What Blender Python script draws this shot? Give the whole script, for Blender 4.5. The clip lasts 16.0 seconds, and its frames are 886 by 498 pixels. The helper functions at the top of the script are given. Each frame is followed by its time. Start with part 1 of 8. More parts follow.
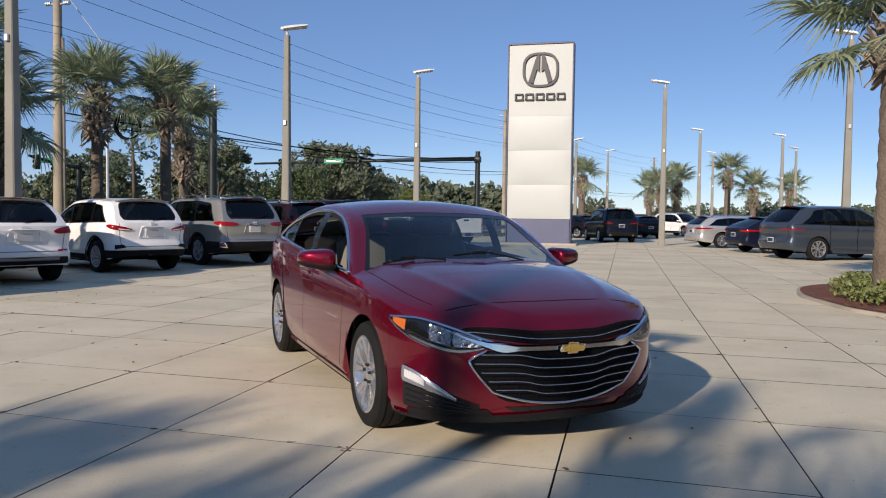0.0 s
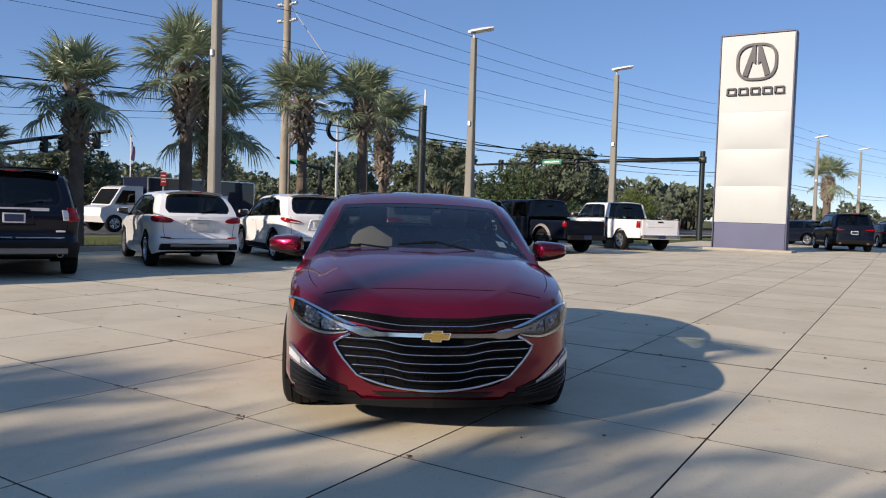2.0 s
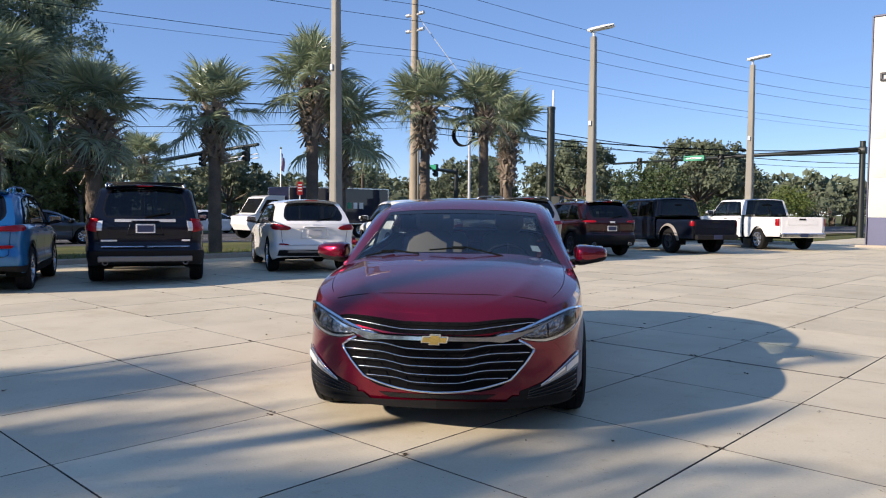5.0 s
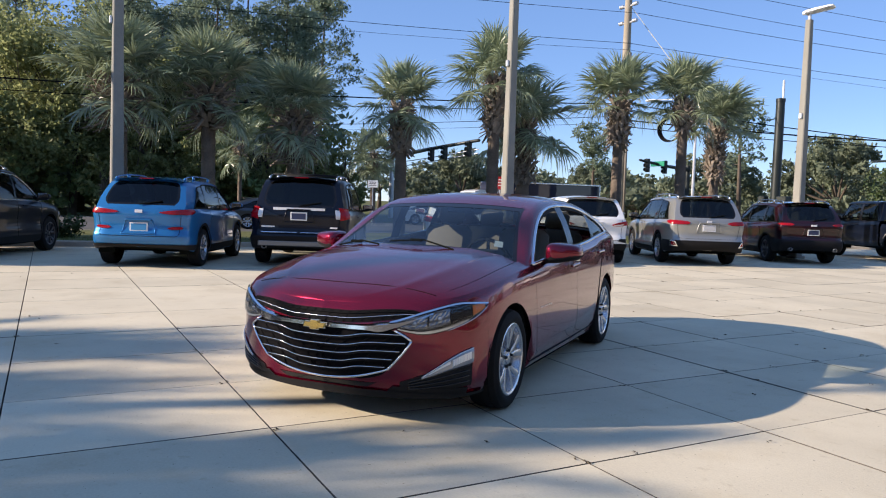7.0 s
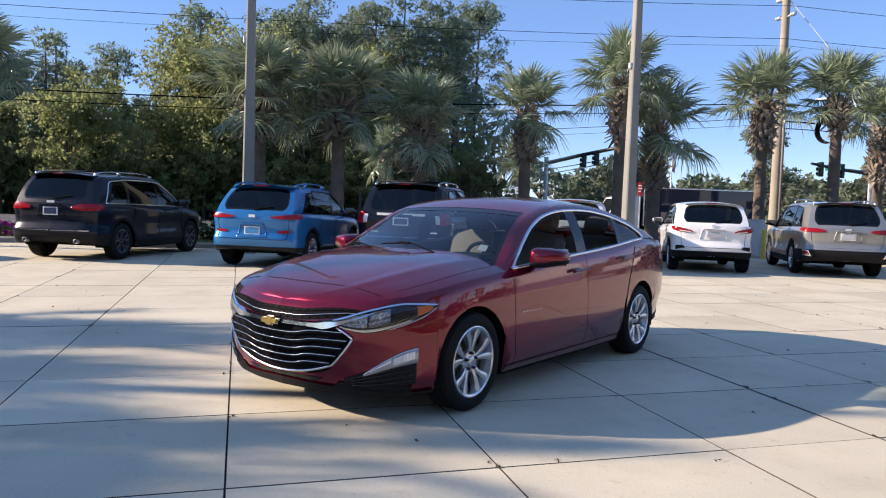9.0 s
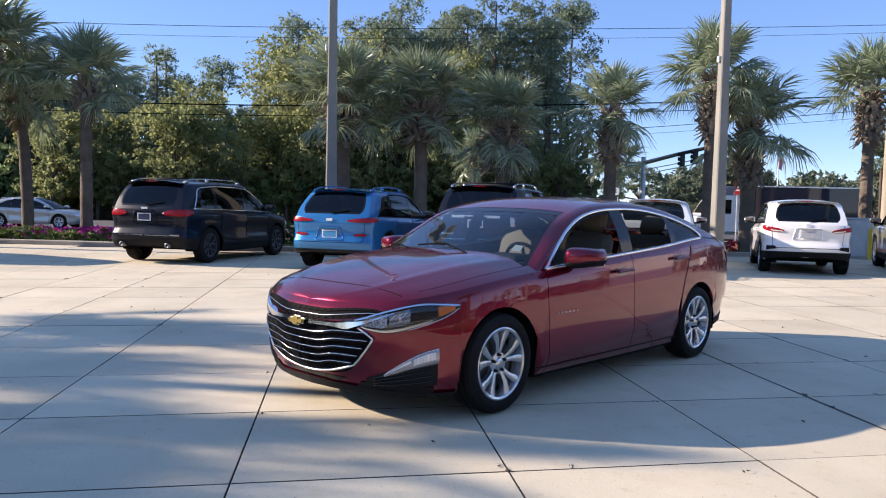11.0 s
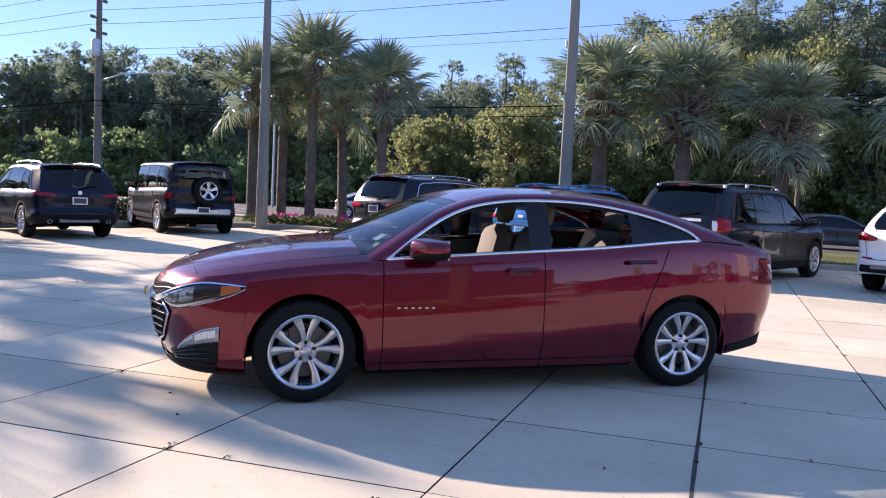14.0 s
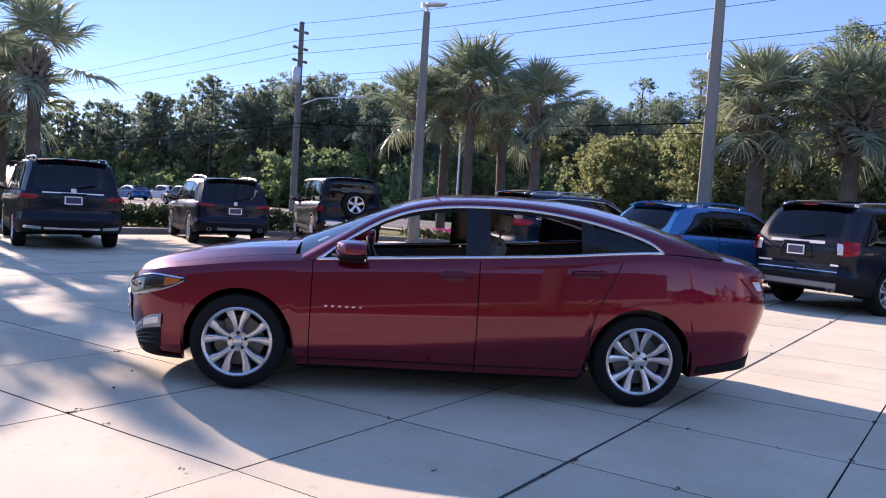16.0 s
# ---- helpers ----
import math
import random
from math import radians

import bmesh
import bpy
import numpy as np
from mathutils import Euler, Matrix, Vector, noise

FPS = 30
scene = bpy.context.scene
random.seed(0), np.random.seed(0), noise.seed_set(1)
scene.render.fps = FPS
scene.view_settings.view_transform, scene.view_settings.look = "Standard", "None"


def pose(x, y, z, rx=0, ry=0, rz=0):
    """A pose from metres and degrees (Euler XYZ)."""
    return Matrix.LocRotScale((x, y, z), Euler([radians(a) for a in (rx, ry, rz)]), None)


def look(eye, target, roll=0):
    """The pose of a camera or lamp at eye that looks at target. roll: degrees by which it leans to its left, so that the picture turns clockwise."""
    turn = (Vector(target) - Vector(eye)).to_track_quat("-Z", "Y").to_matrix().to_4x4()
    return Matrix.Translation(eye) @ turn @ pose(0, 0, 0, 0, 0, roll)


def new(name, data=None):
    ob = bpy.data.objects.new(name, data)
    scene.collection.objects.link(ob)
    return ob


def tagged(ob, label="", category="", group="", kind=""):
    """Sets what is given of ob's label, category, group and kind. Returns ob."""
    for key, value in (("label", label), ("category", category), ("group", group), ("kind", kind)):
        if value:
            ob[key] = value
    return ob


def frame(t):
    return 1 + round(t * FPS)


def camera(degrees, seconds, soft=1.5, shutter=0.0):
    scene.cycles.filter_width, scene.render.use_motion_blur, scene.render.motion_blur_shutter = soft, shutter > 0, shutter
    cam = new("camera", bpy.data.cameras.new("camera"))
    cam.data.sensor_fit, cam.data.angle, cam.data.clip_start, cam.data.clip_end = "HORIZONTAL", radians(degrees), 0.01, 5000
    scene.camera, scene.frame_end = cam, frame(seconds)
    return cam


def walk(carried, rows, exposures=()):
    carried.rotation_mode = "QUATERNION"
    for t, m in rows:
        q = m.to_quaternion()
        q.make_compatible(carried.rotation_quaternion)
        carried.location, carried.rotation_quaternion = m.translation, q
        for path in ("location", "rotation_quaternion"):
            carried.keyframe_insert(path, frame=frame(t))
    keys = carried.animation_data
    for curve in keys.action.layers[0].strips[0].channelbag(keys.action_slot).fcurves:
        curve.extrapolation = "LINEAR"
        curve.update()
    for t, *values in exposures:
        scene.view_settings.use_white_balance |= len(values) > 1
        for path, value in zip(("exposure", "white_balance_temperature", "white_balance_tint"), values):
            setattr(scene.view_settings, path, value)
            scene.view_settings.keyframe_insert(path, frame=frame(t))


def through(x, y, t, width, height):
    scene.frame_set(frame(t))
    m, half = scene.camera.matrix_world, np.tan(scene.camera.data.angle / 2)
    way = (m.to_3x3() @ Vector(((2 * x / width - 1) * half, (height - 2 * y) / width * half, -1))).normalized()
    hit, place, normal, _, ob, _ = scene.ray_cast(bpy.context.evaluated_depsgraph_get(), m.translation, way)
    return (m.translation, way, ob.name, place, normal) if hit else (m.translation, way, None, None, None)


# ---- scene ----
cam = camera(59.7, 16.0, soft=1.1)
METRES, EYE, TILT, LEAN, TURN = 12.33, 1.335, 0.0, 0.0, 14.3
ROWS = [
    (0.0, 0.0, 0.0, 0.0, 0.03, -2.51, -0.74),
    (0.5, 0.0479, 0.0003, -0.0014, 4.84, -2.24, -1.29),
    (1.0, 0.0924, 0.0056, -0.0031, 9.85, -2.23, -1.69),
    (1.5, 0.1337, 0.0113, -0.0035, 14.33, -2.44, -1.77),
    (2.0, 0.1639, 0.0203, -0.0032, 17.76, -2.77, -1.77),
    (2.5, 0.1786, 0.0213, -0.0012, 20.0, -2.98, -1.62),
    (3.0, 0.1834, 0.0202, -0.0007, 21.15, -2.98, -1.45),
    (5.5, 0.258, 0.0559, 0.0006, 32.27, -2.92, -0.67),
    (6.0, 0.2951, 0.083, 0.0007, 37.0, -3.14, -1.16),
    (6.5, 0.3352, 0.1051, 0.0019, 41.92, -3.35, -1.64),
    (7.0, 0.3683, 0.1349, 0.0022, 46.74, -3.5, -1.91),
    (7.5, 0.3984, 0.1627, 0.0029, 51.12, -3.5, -2.08),
    (8.0, 0.4195, 0.1919, 0.0036, 54.77, -3.49, -2.08),
    (8.5, 0.4353, 0.2089, 0.0042, 57.38, -3.43, -2.07),
    (11.0, 0.4558, 0.2532, 0.0035, 66.47, -3.38, -1.17),
    (11.5, 0.4731, 0.2926, 0.0041, 70.3, -3.33, -1.4),
    (12.0, 0.4798, 0.34, 0.0039, 74.5, -3.48, -1.76),
    (12.5, 0.4845, 0.3903, 0.0036, 78.99, -3.73, -2.12),
    (13.0, 0.4845, 0.4419, 0.0031, 83.84, -3.99, -2.32),
    (13.5, 0.4865, 0.4915, 0.004, 88.94, -4.09, -2.46),
    (14.0, 0.4836, 0.5417, 0.0034, 94.15, -4.06, -2.61),
    (14.5, 0.4791, 0.5904, 0.0038, 99.08, -3.86, -2.79),
    (15.0, 0.472, 0.6312, 0.0027, 103.37, -3.64, -3.09),
    (15.5, 0.4676, 0.6673, 0.0029, 106.83, -3.46, -3.4),
    (16.0, 0.4623, 0.6924, 0.0029, 109.37, -3.37, -3.56),
]
walk(cam, [(t, pose(0, 0, EYE, TILT, LEAN, TURN) @ pose(METRES * x, METRES * y, METRES * z, 90 + pitch, roll, yaw)) for t, x, y, z, yaw, pitch, roll in ROWS],
     exposures=[(0.0, 0.54, 6950, 16), (3.0, 0.78, 6950, 17), (6.0, 1.12, 6950, 17), (8.5, 1.30, 6950, 19), (12.0, 1.48, 6850, 23), (14.0, 1.62, 6800, 29), (16.0, 1.54, 6750, 32)])

# ---- sky and sun ----
SUN_WAY = Vector((0.74, 2.45, -1.0))
world = bpy.data.worlds.new("sky")
scene.world = world
world.use_nodes = True
wn, wl = world.node_tree.nodes, world.node_tree.links
sky = wn.new("ShaderNodeTexSky")
sky.sky_type, sky.sun_disc = "NISHITA", False
sky.sun_elevation = math.atan2(1.0, math.hypot(0.74, 2.45))
sky.sun_rotation = math.atan2(-0.74, -2.45)
sky.altitude = 1200.0
sky.air_density, sky.dust_density, sky.ozone_density = 0.75, 0.0, 2.2
deep = wn.new("ShaderNodeHueSaturation")
deep.inputs["Saturation"].default_value = 1.10
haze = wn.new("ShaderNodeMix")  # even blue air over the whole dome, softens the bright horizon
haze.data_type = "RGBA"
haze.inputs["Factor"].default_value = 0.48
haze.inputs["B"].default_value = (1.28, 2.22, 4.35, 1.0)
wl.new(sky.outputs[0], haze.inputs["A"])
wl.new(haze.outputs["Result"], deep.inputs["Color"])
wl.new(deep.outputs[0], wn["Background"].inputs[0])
wn["Background"].inputs[1].default_value = 0.094
sun = new("sun", bpy.data.lights.new("sun", "SUN"))
sun.data.energy, sun.data.angle, sun.data.color = 3.7, radians(0.55), (1.0, 0.91, 0.79)
sun.matrix_world = look((0, 0, 30), Vector((0, 0, 30)) + SUN_WAY)

# ---- materials ----
def mat(name, base=(0.5, 0.5, 0.5), rough=0.6, metal=0.0, coat=0.0, spec=0.5):
    m = bpy.data.materials.new(name)
    m.use_nodes = True
    b = m.node_tree.nodes["Principled BSDF"]
    b.inputs["Base Color"].default_value = (*base, 1)
    b.inputs["Roughness"].default_value = rough
    b.inputs["Metallic"].default_value = metal
    b.inputs["Coat Weight"].default_value = coat
    b.inputs["Coat Roughness"].default_value = 0.03
    b.inputs["Specular IOR Level"].default_value = spec
    return m


def vary(m, amount=0.25, scale=4.0, fine=60.0, bump=0.0, dist=0.01, rnd=0.0, island=False, tint=None, rough_var=0.0):
    """Two scales of noise on the base colour, fine relief, and a difference from piece to piece."""
    nt = m.node_tree
    n, l = nt.nodes, nt.links
    b = n["Principled BSDF"]
    base = tuple(b.inputs["Base Color"].default_value)[:3]
    co = n.new("ShaderNodeTexCoord")
    geo = n.new("ShaderNodeNewGeometry")
    big = n.new("ShaderNodeTexNoise")
    big.inputs["Scale"].default_value, big.inputs["Detail"].default_value = scale, 5
    small = n.new("ShaderNodeTexNoise")
    small.inputs["Scale"].default_value, small.inputs["Detail"].default_value = fine, 3
    l.new(geo.outputs["Position"], big.inputs["Vector"])
    l.new(geo.outputs["Position"], small.inputs["Vector"])
    add = n.new("ShaderNodeMath")
    add.operation = "ADD"
    l.new(big.outputs[0], add.inputs[0])
    half = n.new("ShaderNodeMath")
    half.operation = "MULTIPLY"
    half.inputs[1].default_value = 0.5
    l.new(small.outputs[0], half.inputs[0])
    l.new(half.outputs[0], add.inputs[1])
    last = add
    if rnd:
        if island:
            src = geo.outputs["Random Per Island"]
        else:
            src = n.new("ShaderNodeObjectInfo").outputs["Random"]
        ma = n.new("ShaderNodeMath")
        ma.operation = "MULTIPLY_ADD"
        ma.inputs[1].default_value = rnd
        l.new(src, ma.inputs[0])
        l.new(last.outputs[0], ma.inputs[2])
        last = ma
    mr = n.new("ShaderNodeMapRange")
    mr.inputs["From Min"].default_value, mr.inputs["From Max"].default_value = 0.45, 1.05 + rnd
    l.new(last.outputs[0], mr.inputs["Value"])
    mix = n.new("ShaderNodeMix")
    mix.data_type = "RGBA"
    l.new(mr.outputs[0], mix.inputs["Factor"])
    dark = tuple(c * (1 - amount) for c in base)
    light = tuple(min(1, c * (1 + amount)) for c in base) if tint is None else tint
    mix.inputs["A"].default_value, mix.inputs["B"].default_value = (*dark, 1), (*light, 1)
    l.new(mix.outputs["Result"], b.inputs["Base Color"])
    if rough_var:
        rr = n.new("ShaderNodeMapRange")
        r0 = b.inputs["Roughness"].default_value
        rr.inputs["To Min"].default_value, rr.inputs["To Max"].default_value = r0 - rough_var, r0 + rough_var
        l.new(big.outputs[0], rr.inputs["Value"])
        l.new(rr.outputs[0], b.inputs["Roughness"])
    if bump:
        bp = n.new("ShaderNodeBump")
        bp.inputs["Strength"].default_value, bp.inputs["Distance"].default_value = bump, dist
        l.new(small.outputs[0], bp.inputs["Height"])
        l.new(bp.outputs[0], b.inputs["Normal"])
    return m


def stains(m, low=0.50, high=0.72, dark=0.90, scale=0.6, spots=True):
    """Large weathering blotches and small dark spots over the base colour."""
    nt = m.node_tree
    n, l = nt.nodes, nt.links
    b = n["Principled BSDF"]
    src = b.inputs["Base Color"].links[0].from_socket
    geo = n.new("ShaderNodeNewGeometry")
    for sc, lo, hi, dk, det in ((scale, low, high, dark, 9), (2.3, 0.50, 0.70, 0.94, 7), (9.0, 0.58, 0.72, 0.88, 6)) + (((38.0, 0.70, 0.74, 0.55, 2),) if spots else ()):
        tx = n.new("ShaderNodeTexNoise")
        tx.inputs["Scale"].default_value, tx.inputs["Detail"].default_value = sc, det
        tx.inputs["Roughness"].default_value = 0.62
        l.new(geo.outputs["Position"], tx.inputs["Vector"])
        mr = n.new("ShaderNodeMapRange")
        mr.interpolation_type = "SMOOTHSTEP"
        mr.inputs["From Min"].default_value, mr.inputs["From Max"].default_value = lo, hi
        l.new(tx.outputs[0], mr.inputs["Value"])
        mx = n.new("ShaderNodeMix")
        mx.data_type, mx.blend_type = "RGBA", "MULTIPLY"
        mx.inputs["B"].default_value = (dk, dk * 0.98, dk * 0.95, 1)
        l.new(mr.outputs[0], mx.inputs["Factor"])
        l.new(src, mx.inputs["A"])
        src = mx.outputs["Result"]
    l.new(src, b.inputs["Base Color"])
    return m


def leafy(m, through=0.35):
    """Lets some light through thin leaves."""
    nt = m.node_tree
    n, l = nt.nodes, nt.links
    b = n["Principled BSDF"]
    tr = n.new("ShaderNodeBsdfTranslucent")
    src = b.inputs["Base Color"].links[0].from_socket if b.inputs["Base Color"].links else None
    if src:
        l.new(src, tr.inputs["Color"])
    else:
        tr.inputs["Color"].default_value = b.inputs["Base Color"].default_value
    mx = n.new("ShaderNodeMixShader")
    mx.inputs[0].default_value = through
    l.new(b.outputs[0], mx.inputs[1])
    l.new(tr.outputs[0], mx.inputs[2])
    l.new(mx.outputs[0], n["Material Output"].inputs["Surface"])
    return m


def thin_glass(name, tint=(0.8, 0.85, 0.83), ior=1.5, power=5.0, faces=1.2):
    m = bpy.data.materials.new(name)
    m.use_nodes = True
    n, l = m.node_tree.nodes, m.node_tree.links
    n.remove(n["Principled BSDF"])
    tr, gl, fr, mx = (n.new("ShaderNode" + k) for k in ("BsdfTransparent", "BsdfGlossy", "LayerWeight", "MixShader"))
    tr.inputs["Color"].default_value = (*tint, 1)
    gl.inputs["Roughness"].default_value = 0.01
    fr.inputs["Blend"].default_value = 0.5
    fifth = n.new("ShaderNodeMath")
    fifth.operation = "POWER"
    fifth.inputs[1].default_value = power
    schlick = n.new("ShaderNodeMapRange")
    schlick.inputs["To Min"].default_value = ((ior - 1) / (ior + 1)) ** 2 * faces
    l.new(fr.outputs["Facing"], fifth.inputs[0])
    l.new(fifth.outputs[0], schlick.inputs["Value"])
    l.new(schlick.outputs[0], mx.inputs[0])
    l.new(tr.outputs[0], mx.inputs[1])
    l.new(gl.outputs[0], mx.inputs[2])
    l.new(mx.outputs[0], n["Material Output"].inputs["Surface"])
    return m


def paint(name, base, metal=0.35, rough=0.38):
    m = mat(name, base, rough, metal, coat=1.0, spec=0.12)
    return vary(m, 0.06, 1.5, 900.0)


M_CONCRETE = stains(vary(mat("pale_concrete", (0.61, 0.545, 0.40), 0.9, spec=0.12), 0.20, 0.9, 70.0, bump=0.30, dist=0.004, rnd=0.35))
M_CONCRETE_FAR = stains(vary(mat("pale_concrete_far", (0.61, 0.545, 0.40), 0.9, spec=0.12), 0.18, 0.7, 45.0, bump=0.2, dist=0.004, rnd=0.35, island=True))
M_JOINT = vary(mat("joint_dirt", (0.085, 0.075, 0.06), 0.95), 0.3, 3.0, 50.0)
M_JOINT_STRIP = vary(mat("joint_sealant", (0.075, 0.068, 0.058), 0.8, spec=0.2), 0.4, 5.0, 60.0)
M_LITTER = vary(mat("leaf_litter", (0.085, 0.062, 0.035), 0.9), 0.4, 2.0, 30.0, rnd=0.6, island=True)
M_KERB = vary(mat("kerb_concrete", (0.36, 0.32, 0.26), 0.9), 0.25, 1.5, 40.0, bump=0.3)
M_ASPHALT = vary(mat("asphalt", (0.07, 0.068, 0.066), 0.9), 0.25, 0.4, 60.0, bump=0.4, dist=0.006)
M_LINE = vary(mat("road_paint", (0.6, 0.58, 0.52), 0.7), 0.15, 2.0, 30.0)
M_GRASS = vary(mat("turf", (0.085, 0.12, 0.03), 0.9, spec=0.2), 0.45, 0.35, 9.0, bump=0.6, dist=0.03, tint=(0.17, 0.16, 0.05))
M_BLADE = leafy(vary(mat("grass_blade", (0.10, 0.15, 0.03), 0.7), 0.35, 0.6, 10.0, rnd=0.4, island=True), 0.3)
M_MULCH = vary(mat("red_mulch", (0.16, 0.055, 0.03), 0.95), 0.5, 6.0, 45.0, bump=0.9, dist=0.03)
M_POLE = vary(mat("pole_concrete", (0.225, 0.22, 0.19), 0.85), 0.15, 1.2, 25.0, bump=0.15)
M_GALV = vary(mat("galvanised_steel", (0.55, 0.56, 0.57), 0.45, 0.6), 0.12, 4.0, 30.0)
M_LAMPHEAD = vary(mat("lamp_housing", (0.70, 0.69, 0.66), 0.5, 0.2), 0.1, 6.0, 40.0)
M_LENS = mat("lamp_lens", (0.75, 0.75, 0.72), 0.25)
M_SIGNPOLE = vary(mat("dark_green_steel", (0.016, 0.022, 0.020), 0.45, 0.2), 0.25, 2.0, 30.0)
M_GREENSIGN = vary(mat("street_sign_green", (0.0, 0.22, 0.12), 0.4), 0.1, 2.0, 30.0)
M_WOODPOLE = vary(mat("weathered_pole", (0.30, 0.26, 0.20), 0.9), 0.25, 1.5, 30.0, bump=0.3)
M_WOODDARK = vary(mat("creosote_pole", (0.19, 0.17, 0.145), 0.9), 0.25, 1.5, 30.0, bump=0.3)
M_WIRE = mat("cable", (0.012, 0.012, 0.013), 0.95, spec=0.05)
M_PANEL = vary(mat("white_aluminium_panel", (0.415, 0.44, 0.425), 0.5, 0.0), 0.05, 0.6, 20.0)
M_PANEL_DARK = vary(mat("slate_blue_panel", (0.075, 0.085, 0.155), 0.5, 0.1), 0.1, 0.8, 20.0)
M_PANEL_SIDE = vary(mat("grey_panel_side", (0.055, 0.06, 0.10), 0.5, 0.2), 0.1, 0.8, 20.0)
M_LETTER = mat("dark_letter", (0.045, 0.045, 0.052), 0.45, spec=0.3)
M_CHROME = mat("chrome", (0.78, 0.79, 0.80), 0.09, 1.0)
M_SATIN = mat("satin_chrome", (0.62, 0.63, 0.64), 0.25, 1.0)
M_RIM = vary(mat("machined_alloy", (0.60, 0.61, 0.63), 0.25, 0.9), 0.06, 8.0, 80.0)
M_RIMDARK = vary(mat("dark_alloy", (0.10, 0.10, 0.11), 0.35, 0.7), 0.1, 8.0, 80.0)
M_DISC = mat("brake_disc", (0.11, 0.105, 0.10), 0.45, 0.8)
M_SEAM = mat("panel_gap", (0.006, 0.006, 0.006), 0.9, spec=0.1)
M_RUBBER = vary(mat("tyre_rubber", (0.010, 0.010, 0.010), 0.8, spec=0.2), 0.3, 6.0, 90.0, bump=0.2, dist=0.002)
M_BLACK = vary(mat("black_plastic", (0.010, 0.010, 0.011), 0.7, spec=0.2), 0.15, 5.0, 150.0, bump=0.1, dist=0.001)
M_GLOSSBLACK = mat("gloss_black", (0.008, 0.008, 0.009), 0.15, spec=0.4)
M_UNDER = mat("underbody", (0.006, 0.008, 0.008), 0.9, spec=0.05)
M_SLAT = mat("black_slat", (0.006, 0.006, 0.007), 0.7, spec=0.05)
M_BRIGHT = mat("bright_trim", (0.72, 0.73, 0.74), 0.12, 1.0)
M_RED = paint("deep_red_paint", (0.168, 0.001, 0.016), 0.64, 0.27)
M_GOLD = mat("gold_badge", (0.66, 0.46, 0.14), 0.25, 0.9)
M_GLASS = thin_glass("window_glass", (0.80, 0.85, 0.84))
M_WS = thin_glass("windscreen_glass", (0.48, 0.56, 0.56), power=4.2, faces=1.4)  # both faces of the pane mirror
M_TINT = thin_glass("privacy_glass", (0.07, 0.08, 0.08))
M_CARGLASS = thin_glass("light_tinted_glass", (0.32, 0.36, 0.36))
M_LAMPGLASS = thin_glass("lamp_cover", (0.9, 0.92, 0.93))
M_AMBER = mat("amber_lens", (0.62, 0.15, 0.03), 0.30, coat=0.1, spec=0.15)
M_TAIL = mat("red_lens", (0.27, 0.004, 0.009), 0.2, coat=0.3, spec=0.25)
M_WHITELENS = mat("clear_lens", (0.72, 0.72, 0.72), 0.15, 0.3, coat=0.8)
M_SEAT = vary(mat("beige_cloth", (0.17, 0.152, 0.125), 0.9), 0.12, 6.0, 120.0, bump=0.2, dist=0.002)
M_HEADLINER = vary(mat("grey_headliner", (0.10, 0.095, 0.09), 0.95), 0.1, 6.0, 120.0)
M_DASH = vary(mat("dashboard_plastic", (0.03, 0.03, 0.032), 0.6), 0.15, 6.0, 100.0)
M_PLATE = mat("plate_dark", (0.02, 0.03, 0.075), 0.3)
M_PLATEPALE = mat("plate_pale", (0.42, 0.43, 0.45), 0.35)
M_PLATEBLUE = mat("plate_blue", (0.03, 0.22, 0.45), 0.35)
M_PLATEFRAME = mat("plate_frame", (0.75, 0.76, 0.78), 0.3, 0.4)
M_WHITEPAPER = mat("white_paper", (0.8, 0.8, 0.78), 0.7)
M_TRUNK = vary(mat("palm_trunk", (0.125, 0.098, 0.074), 0.95), 0.35, 3.0, 22.0, bump=0.8, dist=0.03)
M_BOOT = vary(mat("palm_boot", (0.225, 0.185, 0.145), 0.9), 0.4, 4.0, 25.0, rnd=0.5, island=True, bump=0.4)
M_FLARE = vary(mat("moulded_flare", (0.21, 0.19, 0.165), 0.6), 0.12, 4.0, 120.0)
M_FROND = leafy(vary(mat("palm_frond", (0.165, 0.225, 0.125), 0.32, spec=0.8), 0.45, 0.8, 8.0, rnd=0.6, island=True, tint=(0.41, 0.48, 0.30)), 0.34)
M_DEAD = leafy(vary(mat("dead_frond", (0.22, 0.15, 0.08), 0.9), 0.35, 2.0, 12.0, rnd=0.3), 0.2)
M_BARK = vary(mat("bark", (0.10, 0.078, 0.058), 0.95), 0.35, 2.0, 14.0, bump=0.7, dist=0.03)
M_PINE = leafy(vary(mat("pine_needles", (0.19, 0.245, 0.165), 0.7, spec=0.3), 0.4, 0.15, 2.0, rnd=0.5, island=True), 0.55)
M_LEAF = leafy(vary(mat("broad_leaf", (0.21, 0.265, 0.10), 0.6, spec=0.3), 0.4, 0.15, 2.0, rnd=0.5, island=True, tint=(0.37, 0.39, 0.17)), 0.60)
M_OAK = leafy(vary(mat("oak_leaf", (0.15, 0.18, 0.115), 0.7, spec=0.3), 0.35, 0.15, 2.0, rnd=0.5, island=True), 0.35)
M_HEDGE = leafy(vary(mat("hedge_leaf", (0.055, 0.085, 0.028), 0.55), 0.4, 1.0, 5.0, rnd=0.5, island=True), 0.25)
M_SHRUB = leafy(vary(mat("shrub_leaf", (0.11, 0.15, 0.035), 0.6), 0.35, 1.0, 6.0, rnd=0.5, island=True), 0.3)
M_ISLANDSHRUB = leafy(vary(mat("island_shrub_leaf", (0.19, 0.22, 0.075), 0.6), 0.4, 1.0, 7.0, rnd=0.5, island=True), 0.35)
